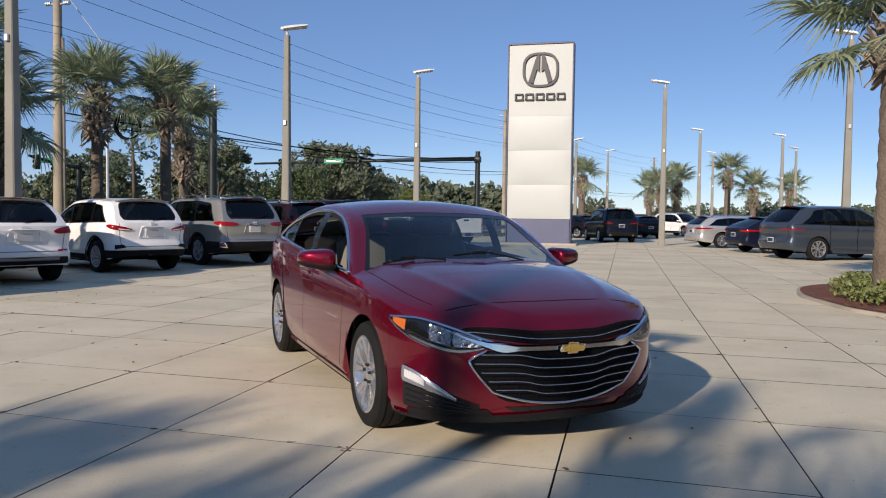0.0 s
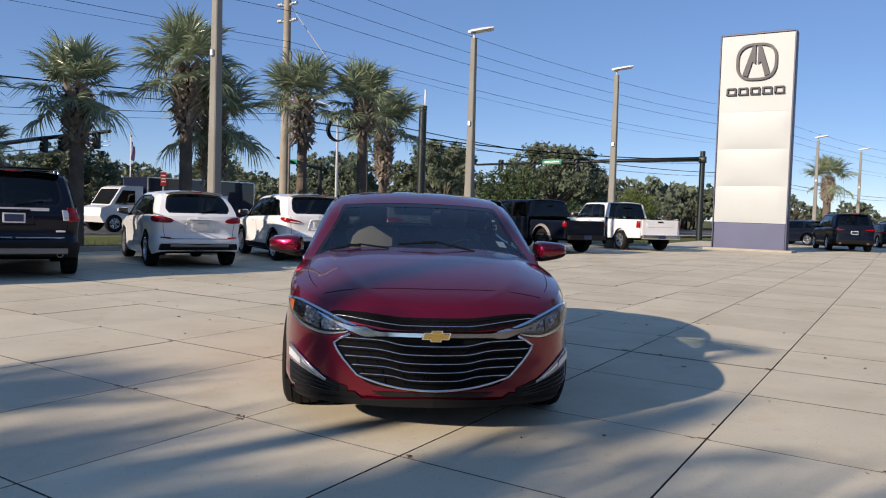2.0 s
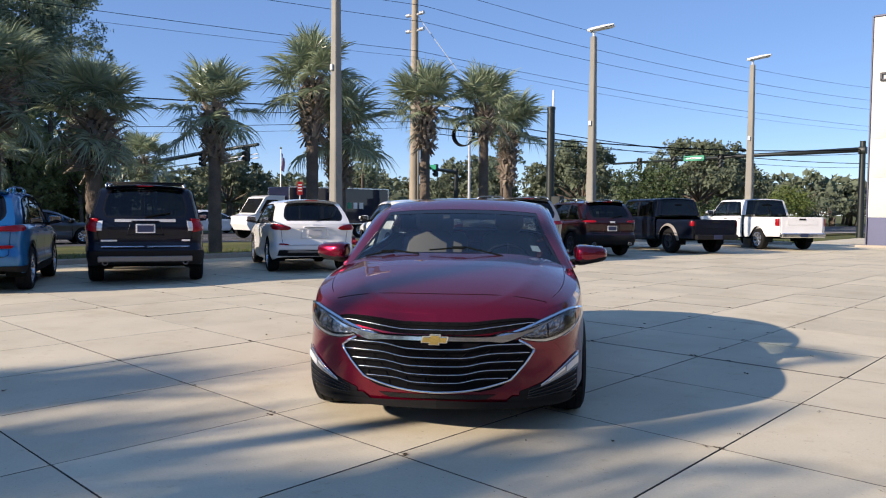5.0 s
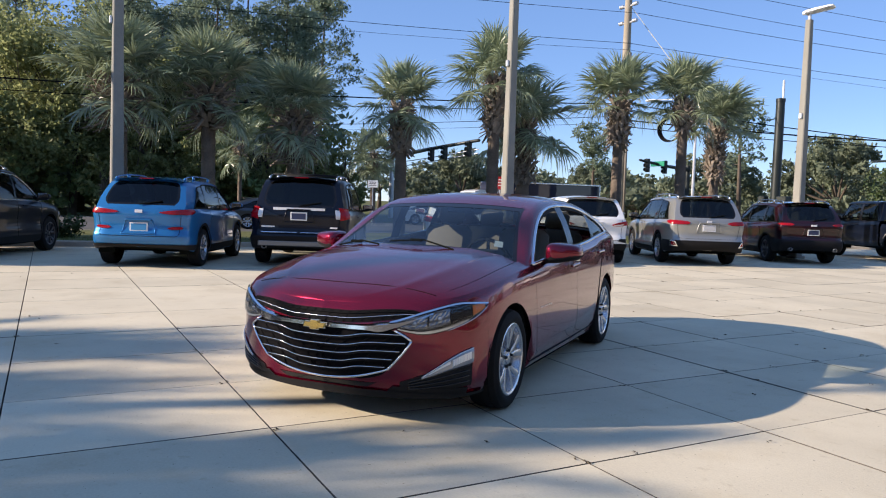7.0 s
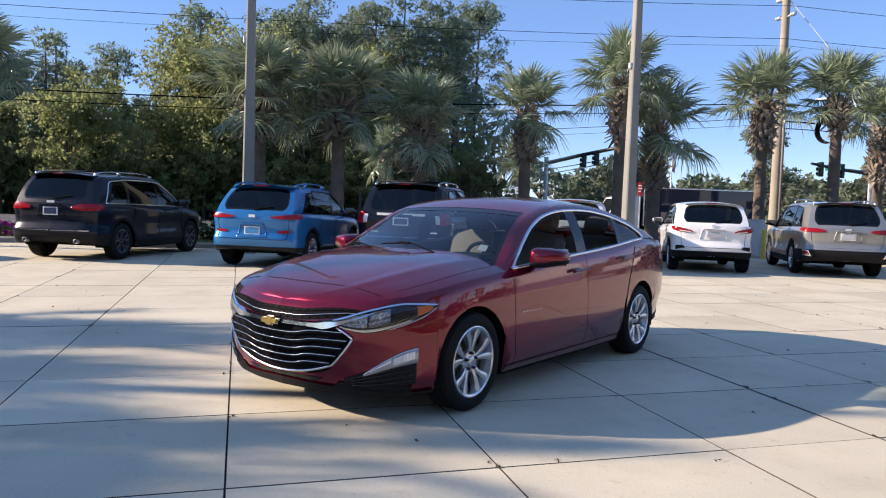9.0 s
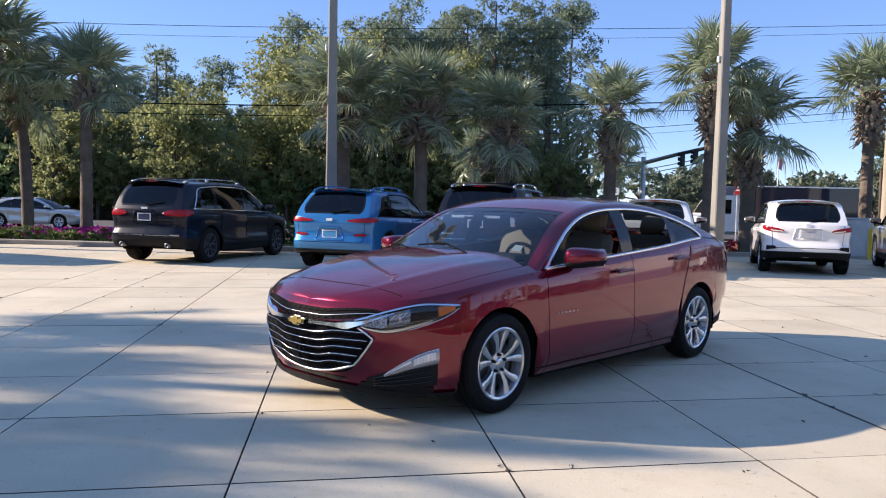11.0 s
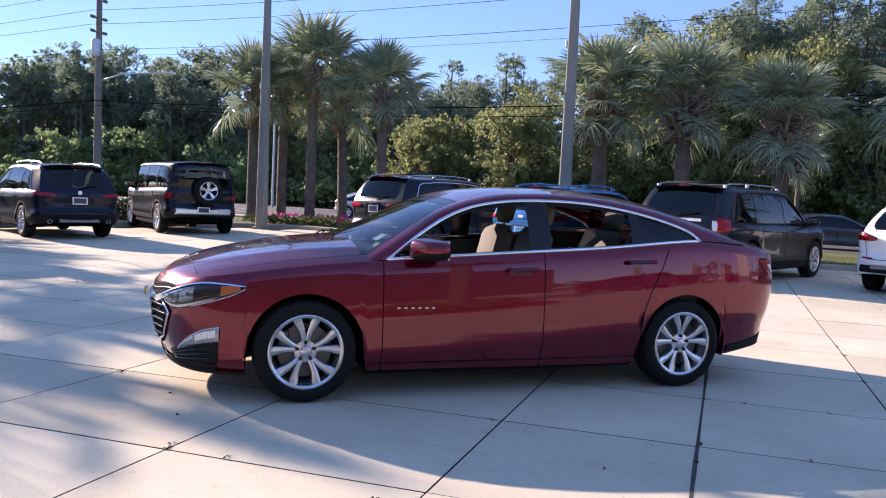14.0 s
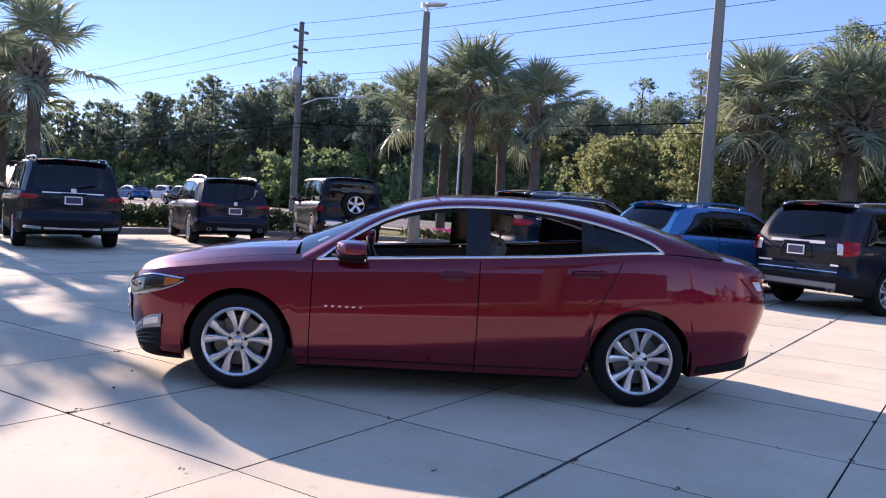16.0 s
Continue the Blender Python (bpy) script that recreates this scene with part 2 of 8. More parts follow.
M_UNDERLEAF = leafy(vary(mat("undergrowth_leaf", (0.20, 0.275, 0.115), 0.7, spec=0.3), 0.5, 0.2, 2.0, rnd=0.6, island=True), 0.5)
M_PETAL = leafy(vary(mat("magenta_petal", (0.55, 0.03, 0.25), 0.6), 0.35, 2.0, 9.0, rnd=0.6, island=True), 0.3)
M_PETAL2 = leafy(vary(mat("crimson_petal", (0.40, 0.02, 0.06), 0.6), 0.35, 2.0, 9.0, rnd=0.6, island=True), 0.3)
M_UNSEEN_WALL = vary(mat("mirrored_wall_grey", (0.11, 0.108, 0.105), 0.9), 0.2, 0.5, 12.0, bump=0.2)
M_CUPSHADE_RIB = mat("cup_shade_and_rib_red", (0.10, 0.004, 0.010), 0.3, 0.3, coat=1.0)
M_FACET = mat("lamp_reflector", (0.28, 0.29, 0.31), 0.20, 0.9)
M_SATINLENS = mat("day_lamp_lens", (0.34, 0.35, 0.37), 0.22, 0.6, coat=0.8)
M_FLAG = vary(mat("flag_cloth", (0.16, 0.03, 0.05), 0.9), 0.6, 2.5, 20.0, tint=(0.05, 0.06, 0.16))
M_YELLOW = mat("yellow_plastic", (0.75, 0.50, 0.03), 0.5)

# ---- building kit ----
def lerp(a, b, t):
    return a + (b - a) * t


def curve_at(keys, x):
    """Smooth value between (x, value) keys."""
    xs = [k[0] for k in keys]
    if x <= xs[0]:
        return keys[0][1]
    if x >= xs[-1]:
        return keys[-1][1]
    i = max(j for j in range(len(xs) - 1) if xs[j] <= x)
    t = (x - xs[i]) / (xs[i + 1] - xs[i])
    def slope(j):
        if j <= 0 or j >= len(keys) - 1:
            return 0.0 if len(keys) < 3 else ((keys[1][1] - keys[0][1]) / (xs[1] - xs[0]) if j <= 0 else (keys[-1][1] - keys[-2][1]) / (xs[-1] - xs[-2]))
        return (keys[j + 1][1] - keys[j - 1][1]) / (xs[j + 1] - xs[j - 1])
    h = xs[i + 1] - xs[i]
    a, b, m0, m1 = keys[i][1], keys[i + 1][1], slope(i) * h, slope(i + 1) * h
    return (2 * t**3 - 3 * t**2 + 1) * a + (t**3 - 2 * t**2 + t) * m0 + (-2 * t**3 + 3 * t**2) * b + (t**3 - t**2) * m1


def spline(points, n):
    """n + 1 points along a Catmull-Rom curve through points."""
    keys = [[(i, p[k]) for i, p in enumerate(points)] for k in range(len(points[0]))]
    top = len(points) - 1
    return [tuple(curve_at(k, top * i / n) for k in keys) for i in range(n + 1)]


class Mesh:
    """Gathers simple solids and patches into one mesh."""

    def __init__(self):
        self.v, self.f = [], []

    def add(self, verts, faces):
        o = len(self.v)
        self.v += [tuple(p) for p in verts]
        self.f += [tuple(o + i for i in f) for f in faces]
        return self

    def grid(self, fn, us, vs, flip=False):
        us, vs = list(us), list(vs)
        w = len(vs)
        verts = [fn(u, v) for u in us for v in vs]
        faces = []
        for i in range(len(us) - 1):
            for j in range(w - 1):
                q = (i * w + j, (i + 1) * w + j, (i + 1) * w + j + 1, i * w + j + 1)
                faces.append(q[::-1] if flip else q)
        return self.add(verts, faces)

    def box(self, c, s, m=None, bevel=0.0):
        """A box with its upright and level edges cut off by bevel."""
        x, y, z = s[0] / 2, s[1] / 2, s[2] / 2
        b = min(bevel, x * 0.9, y * 0.9, z * 0.9)
        if b <= 0:
            verts = [(sx * x, sy * y, sz * z) for sz in (-1, 1) for sx, sy in ((-1, -1), (1, -1), (1, 1), (-1, 1))]
            faces = [(3, 2, 1, 0), (4, 5, 6, 7), (0, 1, 5, 4), (1, 2, 6, 5), (2, 3, 7, 6), (3, 0, 4, 7)]
        else:
            ring = lambda ix, iy, zz: [(-ix + b, -iy, zz), (ix - b, -iy, zz), (ix, -iy + b, zz), (ix, iy - b, zz), (ix - b, iy, zz), (-ix + b, iy, zz), (-ix, iy - b, zz), (-ix, -iy + b, zz)]
            verts = ring(x - b * 0.7, y - b * 0.7, -z) + ring(x, y, -z + b) + ring(x, y, z - b) + ring(x - b * 0.7, y - b * 0.7, z)
            faces = [tuple(range(7, -1, -1)), tuple(range(24, 32))]
            for k in range(3):
                faces += [(k * 8 + i, k * 8 + (i + 1) % 8, k * 8 + 8 + (i + 1) % 8, k * 8 + 8 + i) for i in range(8)]
        m = m or Matrix.Identity(4)
        t = m @ Matrix.Translation(c)
        return self.add([t @ Vector(p) for p in verts], faces)

    def tube(self, pts, r, n=8, r1=None, cap=True):
        """A round bar along pts, tapering from r to r1."""
        pts = [Vector(p) for p in pts]
        r1 = r if r1 is None else r1
        verts, faces = [], []
        for i, p in enumerate(pts):
            d = (pts[min(i + 1, len(pts) - 1)] - pts[max(i - 1, 0)]).normalized()
            a = d.orthogonal().normalized() if i == 0 else (a - d * a.dot(d)).normalized()
            b = d.cross(a)
            rr = lerp(r, r1, i / max(1, len(pts) - 1))
            verts += [p + (a * math.cos(k * math.tau / n) + b * math.sin(k * math.tau / n)) * rr for k in range(n)]
        for i in range(len(pts) - 1):
            faces += [(i * n + k, i * n + (k + 1) % n, (i + 1) * n + (k + 1) % n, (i + 1) * n + k) for k in range(n)]
        if cap:
            faces += [tuple(range(n - 1, -1, -1)), tuple(range((len(pts) - 1) * n, len(pts) * n))]
        return self.add(verts, faces)

    def turn(self, profile, n=32, m=None):
        """A shape turned about the local y axis: profile rows of (radius, y)."""
        m = m or Matrix.Identity(4)
        k = len(profile)
        verts = [m @ Vector((r * math.cos(i * math.tau / n), y, r * math.sin(i * math.tau / n))) for i in range(n) for r, y in profile]
        faces = [(i * k + j, i * k + j + 1, ((i + 1) % n) * k + j + 1, ((i + 1) % n) * k + j) for i in range(n) for j in range(k - 1)]
        return self.add(verts, faces)

    def prism(self, outline, depth, m=None):
        """A flat outline (x, z) given depth along y."""
        m = m or Matrix.Identity(4)
        n = len(outline)
        verts = [m @ Vector((x, 0, z)) for x, z in outline] + [m @ Vector((x, depth, z)) for x, z in outline]
        faces = [tuple(range(n)), tuple(range(2 * n - 1, n - 1, -1))] + [(i, n + i, n + (i + 1) % n, (i + 1) % n) for i in range(n)]
        return self.add(verts, faces)

    def data(self, name, material, smooth=False):
        me = bpy.data.meshes.new(name)
        me.from_pydata(self.v, [], self.f)
        if smooth:
            me.polygons.foreach_set("use_smooth", [True] * len(me.polygons))
        me.materials.append(material)
        me.update()
        return me

    def ob(self, name, material, parent=None, label="", smooth=False, m=None):
        o = new(name, self.data(name, material, smooth))
        if smooth == "auto":
            o.data.set_sharp_from_angle(angle=radians(38))
        if parent is not None:
            o.parent = parent
        if m is not None:
            o.matrix_basis = m
        return tagged(o, label)


def seq(a, b, n):
    return [a + (b - a) * i / n for i in range(n + 1)]


def thing(name, label, category, group="", m=None, kind=""):
    o = tagged(new(name), label, category, group, kind)
    o.empty_display_size = 0.2
    if m is not None:
        o.matrix_basis = m
    return o

# ---- ground, road, kerb ----
me = Mesh().add([(-900, -900, -0.30), (900, -900, -0.30), (900, 900, -0.30), (-900, 900, -0.30)], [(0, 1, 2, 3)])
tagged(me.ob("ground", M_GRASS), "wide green turf reaching the horizon", "ground", kind="structure")

KERB = [(-9.0, 36.0), (-13.5, 34.5), (-15.8, 31.0), (-16.2, 22.0), (-16.2, 8.0), (-16.8, 2.5), (-18.3, -2.8), (-18.6, -5.2), (-17.2, -7.2), (-14.4, -8.8), (-10.4, -9.9), (-7.0, -10.0), (-2.5, -9.3), (4.0, -9.5), (14.0, -10.0)]


def kerb_x(y):
    ks = sorted((b, a) for a, b in KERB[:9])
    return curve_at(ks, y)


def kerb_y(x):
    return curve_at(sorted(KERB[8:]), x)


def in_lot(x, y):
    if x > 30:
        return False
    if y > 36.0:
        return x > -9.0 + 0.05 * (y - 36)
    return x > kerb_x(max(y, -7.2)) + 0.15 and (x < -17.2 or y > kerb_y(x) + 0.15) and y > -14.5


bed = Mesh()
bed.add([(-19, -15, -0.055), (34, -15, -0.055), (34, 120, -0.055), (-8.5, 120, -0.055), (-9, 36, -0.055), (-17, 34, -0.055)], [(0, 1, 2, 3, 4, 5)])
pavement = tagged(bed.ob("pavement", M_JOINT), "pale concrete paving slabs with dark open joints, lightly stained", "pavement", kind="structure")

road_way = Vector((0.15, 1.0, 0)).normalized()


def road_pt(u, v, z):
    """u metres across from the road's near edge (away from the lot), v metres along."""
    bend = 0.00035 * max(v, 0) ** 2
    return Vector((-29.5 - u + 0.15 * v + bend, v, z))


me = Mesh().grid(lambda v, u: road_pt(u, v, -0.16), seq(-300, 300, 60), (0.0, 17.0))
tagged(me.ob("road", M_ASPHALT), "grey asphalt road beyond the verge", "road", kind="structure")
me = Mesh()
for k in range(-40, 40):
    for u in (3.6, 7.2, 11.5, 14.6):
        me.grid(lambda v, q: road_pt(u + q, v, -0.155), (k * 7.0, k * 7.0 + 3.0), (0.0, 0.12))
tagged(me.ob("lane_marks", M_LINE), "worn white dashed lane lines on asphalt", "road marking", kind="structure")
me = Mesh().grid(lambda v, u: road_pt(-u, v, -0.12), seq(-300, 300, 60), (1.2, 2.7))
tagged(me.ob("sidewalk", M_KERB), "narrow concrete footpath along the road", "pavement", kind="structure")


def sweep(me, path, section):
    """Sweeps a section (offset to the left, height) along a level path."""
    pts = [Vector((x, y, 0)) for x, y in path]
    def f(i, j):
        i = int(i)
        d = (pts[min(i + 1, len(pts) - 1)] - pts[max(i - 1, 0)]).normalized()
        o, z = section[int(j)]
        return pts[i] + Vector((-d.y, d.x, 0)) * o + Vector((0, 0, z))
    return me.grid(f, range(len(pts)), range(len(section)))


kpath = spline(KERB, 90)
me = sweep(Mesh(), kpath, [(0.0, -0.05), (0.0, 0.105), (-0.02, 0.125), (-0.13, 0.13), (-0.16, 0.11), (-0.16, -0.1)])
tagged(me.ob("kerb", M_KERB, smooth="auto"), "worn grey concrete kerb round the lot", "kerb", kind="structure")
# verge behind the kerb, a sheet a little over the turf, rising to the kerb's top
me = Mesh()
def verge(i, k):
    i = int(i)
    a = Vector((*kpath[i], 0))
    d = (Vector((*kpath[min(i + 1, len(kpath) - 1)], 0)) - Vector((*kpath[max(i - 1, 0)], 0))).normalized()
    return a + Vector((d.y, -d.x, 0)) * (0.15 + k) + Vector((0, 0, lerp(0.10, -0.22, min(1.0, k / 14.0) ** 1.5) + 0.02 * noise.noise(a * 0.7 + Vector((k, 0, 0)))))
me.grid(verge, range(len(kpath)), (0.0, 0.8, 2.0, 4.0, 6.5, 9.0, 14.0, 22.0))
tagged(me.ob("verge", M_GRASS, smooth=True), "mown grass verge behind the kerb", "grass", kind="structure")

# unseen wall behind the walk, added so car sides mirror something dark
me = Mesh().box((17.6, 12.0, 2.7), (0.6, 64.0, 5.8), bevel=0.05)
me.box((17.6, 12.0, 5.68), (0.9, 64.4, 0.22), bevel=0.04)
tagged(me.ob("wall_showroom", M_UNSEEN_WALL), "plain dark grey wall out of view, added for the cars' sides to mirror", "wall", kind="structure")
# ---- vehicle kit: x ahead, y to the left, z up, origin on the ground between the axles ----
class Shell:
    """The painted wall round a vehicle: a plan outline swept upwards with a side, front and rear profile."""

    def __init__(self, half, top, sill, crown, axles, arch, hub, side, front, rear, n=130):
        self.o = spline(half, n)
        self.n = n
        self.top, self.sill_keys, self.crown = top, sill, crown
        self.axles, self.arch, self.hub = axles, arch, hub
        self.side, self.front, self.rear = side, front, rear
        self.rise = 0.0
        self.ridge = 0.0
        self.full = 2.4

    def plan(self, p):
        p = min(max(p, 0.0), self.n - 1e-6)
        i = int(p)
        t = p - i
        a, b = self.o[i], self.o[i + 1]
        lo, hi = self.o[max(i - 1, 0)], self.o[min(i + 2, self.n)]
        x, y = lerp(a[0], b[0], t), lerp(a[1], b[1], t)
        dx, dy = lerp(b[0] - lo[0], hi[0] - a[0], t), lerp(b[1] - lo[1], hi[1] - a[1], t)
        if p < 0.5:
            dx = 0.0
        if p > self.n - 0.5:
            dx = 0.0
        s = math.hypot(dx, dy) or 1.0
        return x, y, -dy / s, dx / s

    def sill(self, x):
        return curve_at(self.sill_keys, x)

    def ztop(self, p):
        return curve_at(self.top, self.plan(p)[0])

    def low(self, p):
        x, y, nx, ny = self.plan(p)
        z = self.sill(x)
        if abs(nx) < 0.85:
            for a in self.axles:
                d = self.arch**2 - (x - a) ** 2
                if d > 0:
                    z = max(z, self.hub + math.sqrt(d))
        return z

    def at(self, p, z, off=0.0, sg=1):
        x, y, nx, ny = self.plan(p)
        zs, zt = self.sill(x), curve_at(self.top, x)
        v = (z - zs) / (zt - zs)
        if self.rise:
            q = min(1.0, max(0.0, (0.95 - x) / 3.0))
            v -= self.rise * math.sin(q * math.pi / 2) ** 1.2 * 3.0 * max(0.0, min(1.0, v)) * (1 - min(1.0, max(0.0, v)))
        w = nx * nx
        end = self.front if nx > 0 else self.rear
        d = curve_at(self.side, v) * (1 - w) + curve_at(end, v) * w
        k = off - d
        yy = y + ny * k
        return Vector((x + nx * k, max(yy, 0.0) * sg if p in (0, self.n) else yy * sg, z))

    def px(self, x):
        lo, hi = 0.0, float(self.n)
        for _ in range(40):
            m = (lo + hi) / 2
            lo, hi = (m, hi) if self.plan(m)[0] < x else (lo, m)
        return lo

    def py(self, y, front):
        lo, hi = (self.n * 0.6, float(self.n)) if front else (0.0, self.n * 0.4)
        for _ in range(40):
            m = (lo + hi) / 2
            yy = self.plan(m)[1]
            if front:
                lo, hi = (m, hi) if yy > y else (lo, m)
            else:
                lo, hi = (m, hi) if yy < y else (lo, m)
        return lo

    def p(self, where, value):
        return value if where == "p" else self.px(value) if where == "s" else self.py(abs(value), where == "f")

    def panel(self, me, p0, p1, sg=1, v0=0.0, v1=1.0, nv=14, off=0.0):
        n = max(2, int(abs(p1 - p0) * 1.6))
        me.grid(lambda p, v: self.at(p, lerp(self.low(p), self.ztop(p), v), off, sg), seq(p0, p1, n), seq(v0, v1, nv), flip=sg > 0)
        return me

    def cover(self, me, p0, p1, t0=-1.0, t1=1.0, nt=16, lift=0.0):
        """The lid (hood or deck) from edge to edge between two places of the outline."""
        n = max(3, int(abs(p1 - p0) * 1.5))
        def f(p, t):
            e = self.at(p, self.ztop(p))
            c = curve_at(self.crown, self.plan(p)[0] if self.ridge and e.x > 1.6 else e.x)
            z = e.z + max(0, c - e.z) * (1 - abs(t) ** self.full) + lift
            if self.ridge and e.x > 0.9:
                k = (abs(t) - lerp(0.78, 0.60, min(1.0, (e.x - 1.0) / 1.2))) / 0.11
                z += self.ridge * max(0.0, 1 - abs(k)) ** 1.4 * min(1.0, max(0.0, (2.30 - e.x) / 0.3))
            return Vector((e.x, e.y * t, z))
        me.grid(f, seq(p0, p1, n), seq(t0, t1, nt), flip=True)
        return me

    def decal(self, me, corners, sg=1, off=0.006, nu=14, nv=6, thick=0.0, oval=False):
        """A patch on the wall between four corners (where, value, z): low start, low end, high end, high start."""
        c = [(self.p(w, a), z) for w, a, z in corners]
        def f(u, v):
            edge = min(u, 1 - u, v, 1 - v)
            if oval:
                v = 0.5 + (v - 0.5) * max(0.05, 1 - abs(2 * u - 1) ** 4.0) ** 0.55
            p = lerp(lerp(c[0][0], c[1][0], u), lerp(c[3][0], c[2][0], u), v)
            z = lerp(lerp(c[0][1], c[1][1], u), lerp(c[3][1], c[2][1], u), v)
            return self.at(p, z, off if edge > 0.001 or not thick else off - thick, sg)
        if thick:
            us = [0.0, 0.004] + seq(0.02, 0.98, nu) + [0.996, 1.0]
            vs = [0.0, 0.01] + seq(0.05, 0.95, nv) + [0.99, 1.0]
        else:
            us, vs = seq(0, 1, nu), seq(0, 1, nv)
        me.grid(f, us, vs, flip=sg > 0)
        return me

    def line(self, me, pts, sg=1, off=0.008, r=0.006, n=6, steps=24):
        """A bar on the wall through (where, value, z) places."""
        q = spline([(self.p(w, a), z) for w, a, z in pts], steps)
        me.tube([self.at(p, z, off, sg) for p, z in q], r, n)
        return me


class Cabin:
    """The greenhouse over a shell: arc of the side windows (d), outer edge of the roof (e) and its middle line (c)."""

    def __init__(self, shell, d, e, c, lean, edge=0.055):
        self.s, self.lean, self.edge = shell, lean, edge
        self.d, self.e, self.c = d, e, c
        self.top = len(d) - 1

    def key(self, rows, k, s):
        return curve_at([(i, r[k]) for i, r in enumerate(rows)], s)

    def belt(self, x, inset=0.015):
        p = self.s.px(x)
        q = self.s.at(p, self.s.ztop(p))
        return Vector((x, q.y - inset, q.z + 0.004))

    def D(self, s, sg=1):
        x, z = self.key(self.d, 0, s), self.key(self.d, 1, s)
        b = self.belt(x)
        z = max(z, b.z)
        return Vector((x, (b.y - self.lean * (z - b.z)) * sg, z))

    def E(self, s, sg=1):
        x, z = self.key(self.e, 0, s), self.key(self.e, 1, s)
        b = self.belt(x)
        f = min(1.0, min(s, self.top - s) / 1.5)
        return Vector((x, (b.y - self.lean * max(0, z - b.z) - self.edge * f) * sg, z))

    def T(self, s, t, drop=0.0):
        e = self.E(s)
        cx, cz = self.key(self.c, 0, s), self.key(self.c, 1, s)
        k = 1 - abs(t) ** 2.3
        return Vector((lerp(e.x, cx, 1 - t * t), e.y * t, lerp(e.z, cz, k) - drop))

    def S(self, s, v, sg=1, off=0.0):
        d = self.D(s, sg)
        b = self.belt(d.x)
        p = Vector((d.x, b.y * sg, b.z)).lerp(d, v)
        bulge = 0.018 * math.sin(math.pi * v) * (d.z - b.z) / 0.35
        return Vector((p.x, p.y + sg * (off + bulge), p.z))

    def s_at(self, x):
        lo, hi = 0.0, float(self.top)
        for _ in range(36):
            m = (lo + hi) / 2
            lo, hi = (m, hi) if self.key(self.d, 0, m) > x else (lo, m)
        return lo


WHEELS = {}


def wheel_set(r, width, rim_r, style):
    """Tyre, rim, disc and nut meshes, made once for each size; the outer face looks along +y."""
    k = (round(r, 3), round(width, 3), round(rim_r, 3), style)
    if k in WHEELS:
        return WHEELS[k]
    w = width / 2
    ty = Mesh()
    ty.turn([(rim_r - 0.012, w * 0.72), (rim_r, w * 0.9), (rim_r + 0.02, w * 1.0), ((r + rim_r) / 2, w * 1.03), (r - 0.035, w * 0.97), (r - 0.012, w * 0.86),
             (r - 0.002, w * 0.62), (r, w * 0.52), (r - 0.008, w * 0.5), (r - 0.008, w * 0.44), (r, w * 0.42), (r, w * 0.06), (r - 0.008, w * 0.04), (r - 0.008, -w * 0.04), (r, -w * 0.06), (r, -w * 0.42),
             (r - 0.008, -w * 0.44), (r - 0.002, -w * 0.6), (r - 0.012, -w * 0.86), (r - 0.035, -w), (rim_r + 0.01, -w * 0.95), (rim_r - 0.03, -w * 0.8)], 44 if r < 0.334 else 28)
    rim = Mesh()
    rim.turn([(rim_r + 0.002, w * 0.93), (rim_r - 0.006, w * 0.955), (rim_r - 0.020, w * 0.90), (rim_r - 0.026, w * 0.6), (rim_r - 0.045, w * 0.1), (rim_r - 0.05, -w * 0.8)], 44)
    rim.turn([(0.0, w * 0.80), (0.030, w * 0.80), (0.036, w * 0.77), (0.040, w * 0.70), (0.072, w * 0.66), (0.078, w * 0.55), (0.078, w * 0.3)], 28)
    n = 5
    dark = style in ("dark", "five", "steel")
    spokes = []
    for i in range(1):
        for sgn in ((-1, 1) if style != "five" else (0,)):
            a0 = math.pi / 2 + sgn * 0.15
            a1 = math.pi / 2 + sgn * (0.285 if not dark else 0.27)
            hw0, hw1 = (0.015, 0.026) if style != "five" else (0.034, 0.045)
            rows = [(0.05, a0, hw0, 0.66), (0.10, lerp(a0, a1, 0.12), hw0, 0.74), (rim_r * 0.62, lerp(a0, a1, 0.42), hw0 * 1.25, 0.80), (rim_r * 0.8, lerp(a0, a1, 0.85), hw1, 0.83), (rim_r - 0.016, a1, hw1 * 0.95, 0.89)]
            vs = []
            for rr, a, hw, dep in rows:
                c, s = math.cos(a), math.sin(a)
                tx, tz = -s, c
                for off, yy in ((-hw * 1.25, dep - 0.35), (-hw, dep - 0.03), (-hw * 0.55, dep), (hw * 0.55, dep), (hw, dep - 0.03), (hw * 1.25, dep - 0.35)):
                    vs.append((rr * c + tx * off, w * yy, rr * s + tz * off))
            fs = [(j * 6 + q, j * 6 + q + 1, (j + 1) * 6 + q + 1, (j + 1) * 6 + q) for j in range(len(rows) - 1) for q in range(5)]
            spokes.append(Mesh().add(vs, fs).data("spoke", M_RIMDARK if style == "dark" else M_RIM, True))
            spokes[-1].set_sharp_from_angle(angle=radians(40))
    disc = Mesh()
    disc.turn([(0.03, w * 0.25), (rim_r * 0.72, w * 0.25), (rim_r * 0.72, w * 0.1)], 40)
    disc.box((rim_r * 0.55, w * 0.28, 0.06), (0.06, 0.05, 0.14), bevel=0.01)
    back = Mesh()
    back.turn([(0.02, -w * 0.2), (rim_r - 0.04, -w * 0.2)], 40)
    nuts = Mesh()
    for i in range(5):
        a = i * math.tau / 5 + math.pi / 2
        nuts.turn([(0.0, 0.016), (0.008, 0.016), (0.012, 0.0)], 8, Matrix.Translation((0.056 * math.cos(a), w * 0.70, 0.056 * math.sin(a))))
    rm = {"bright": M_RIM, "five": M_RIM, "steel": M_RIM, "dark": M_RIMDARK}[style]
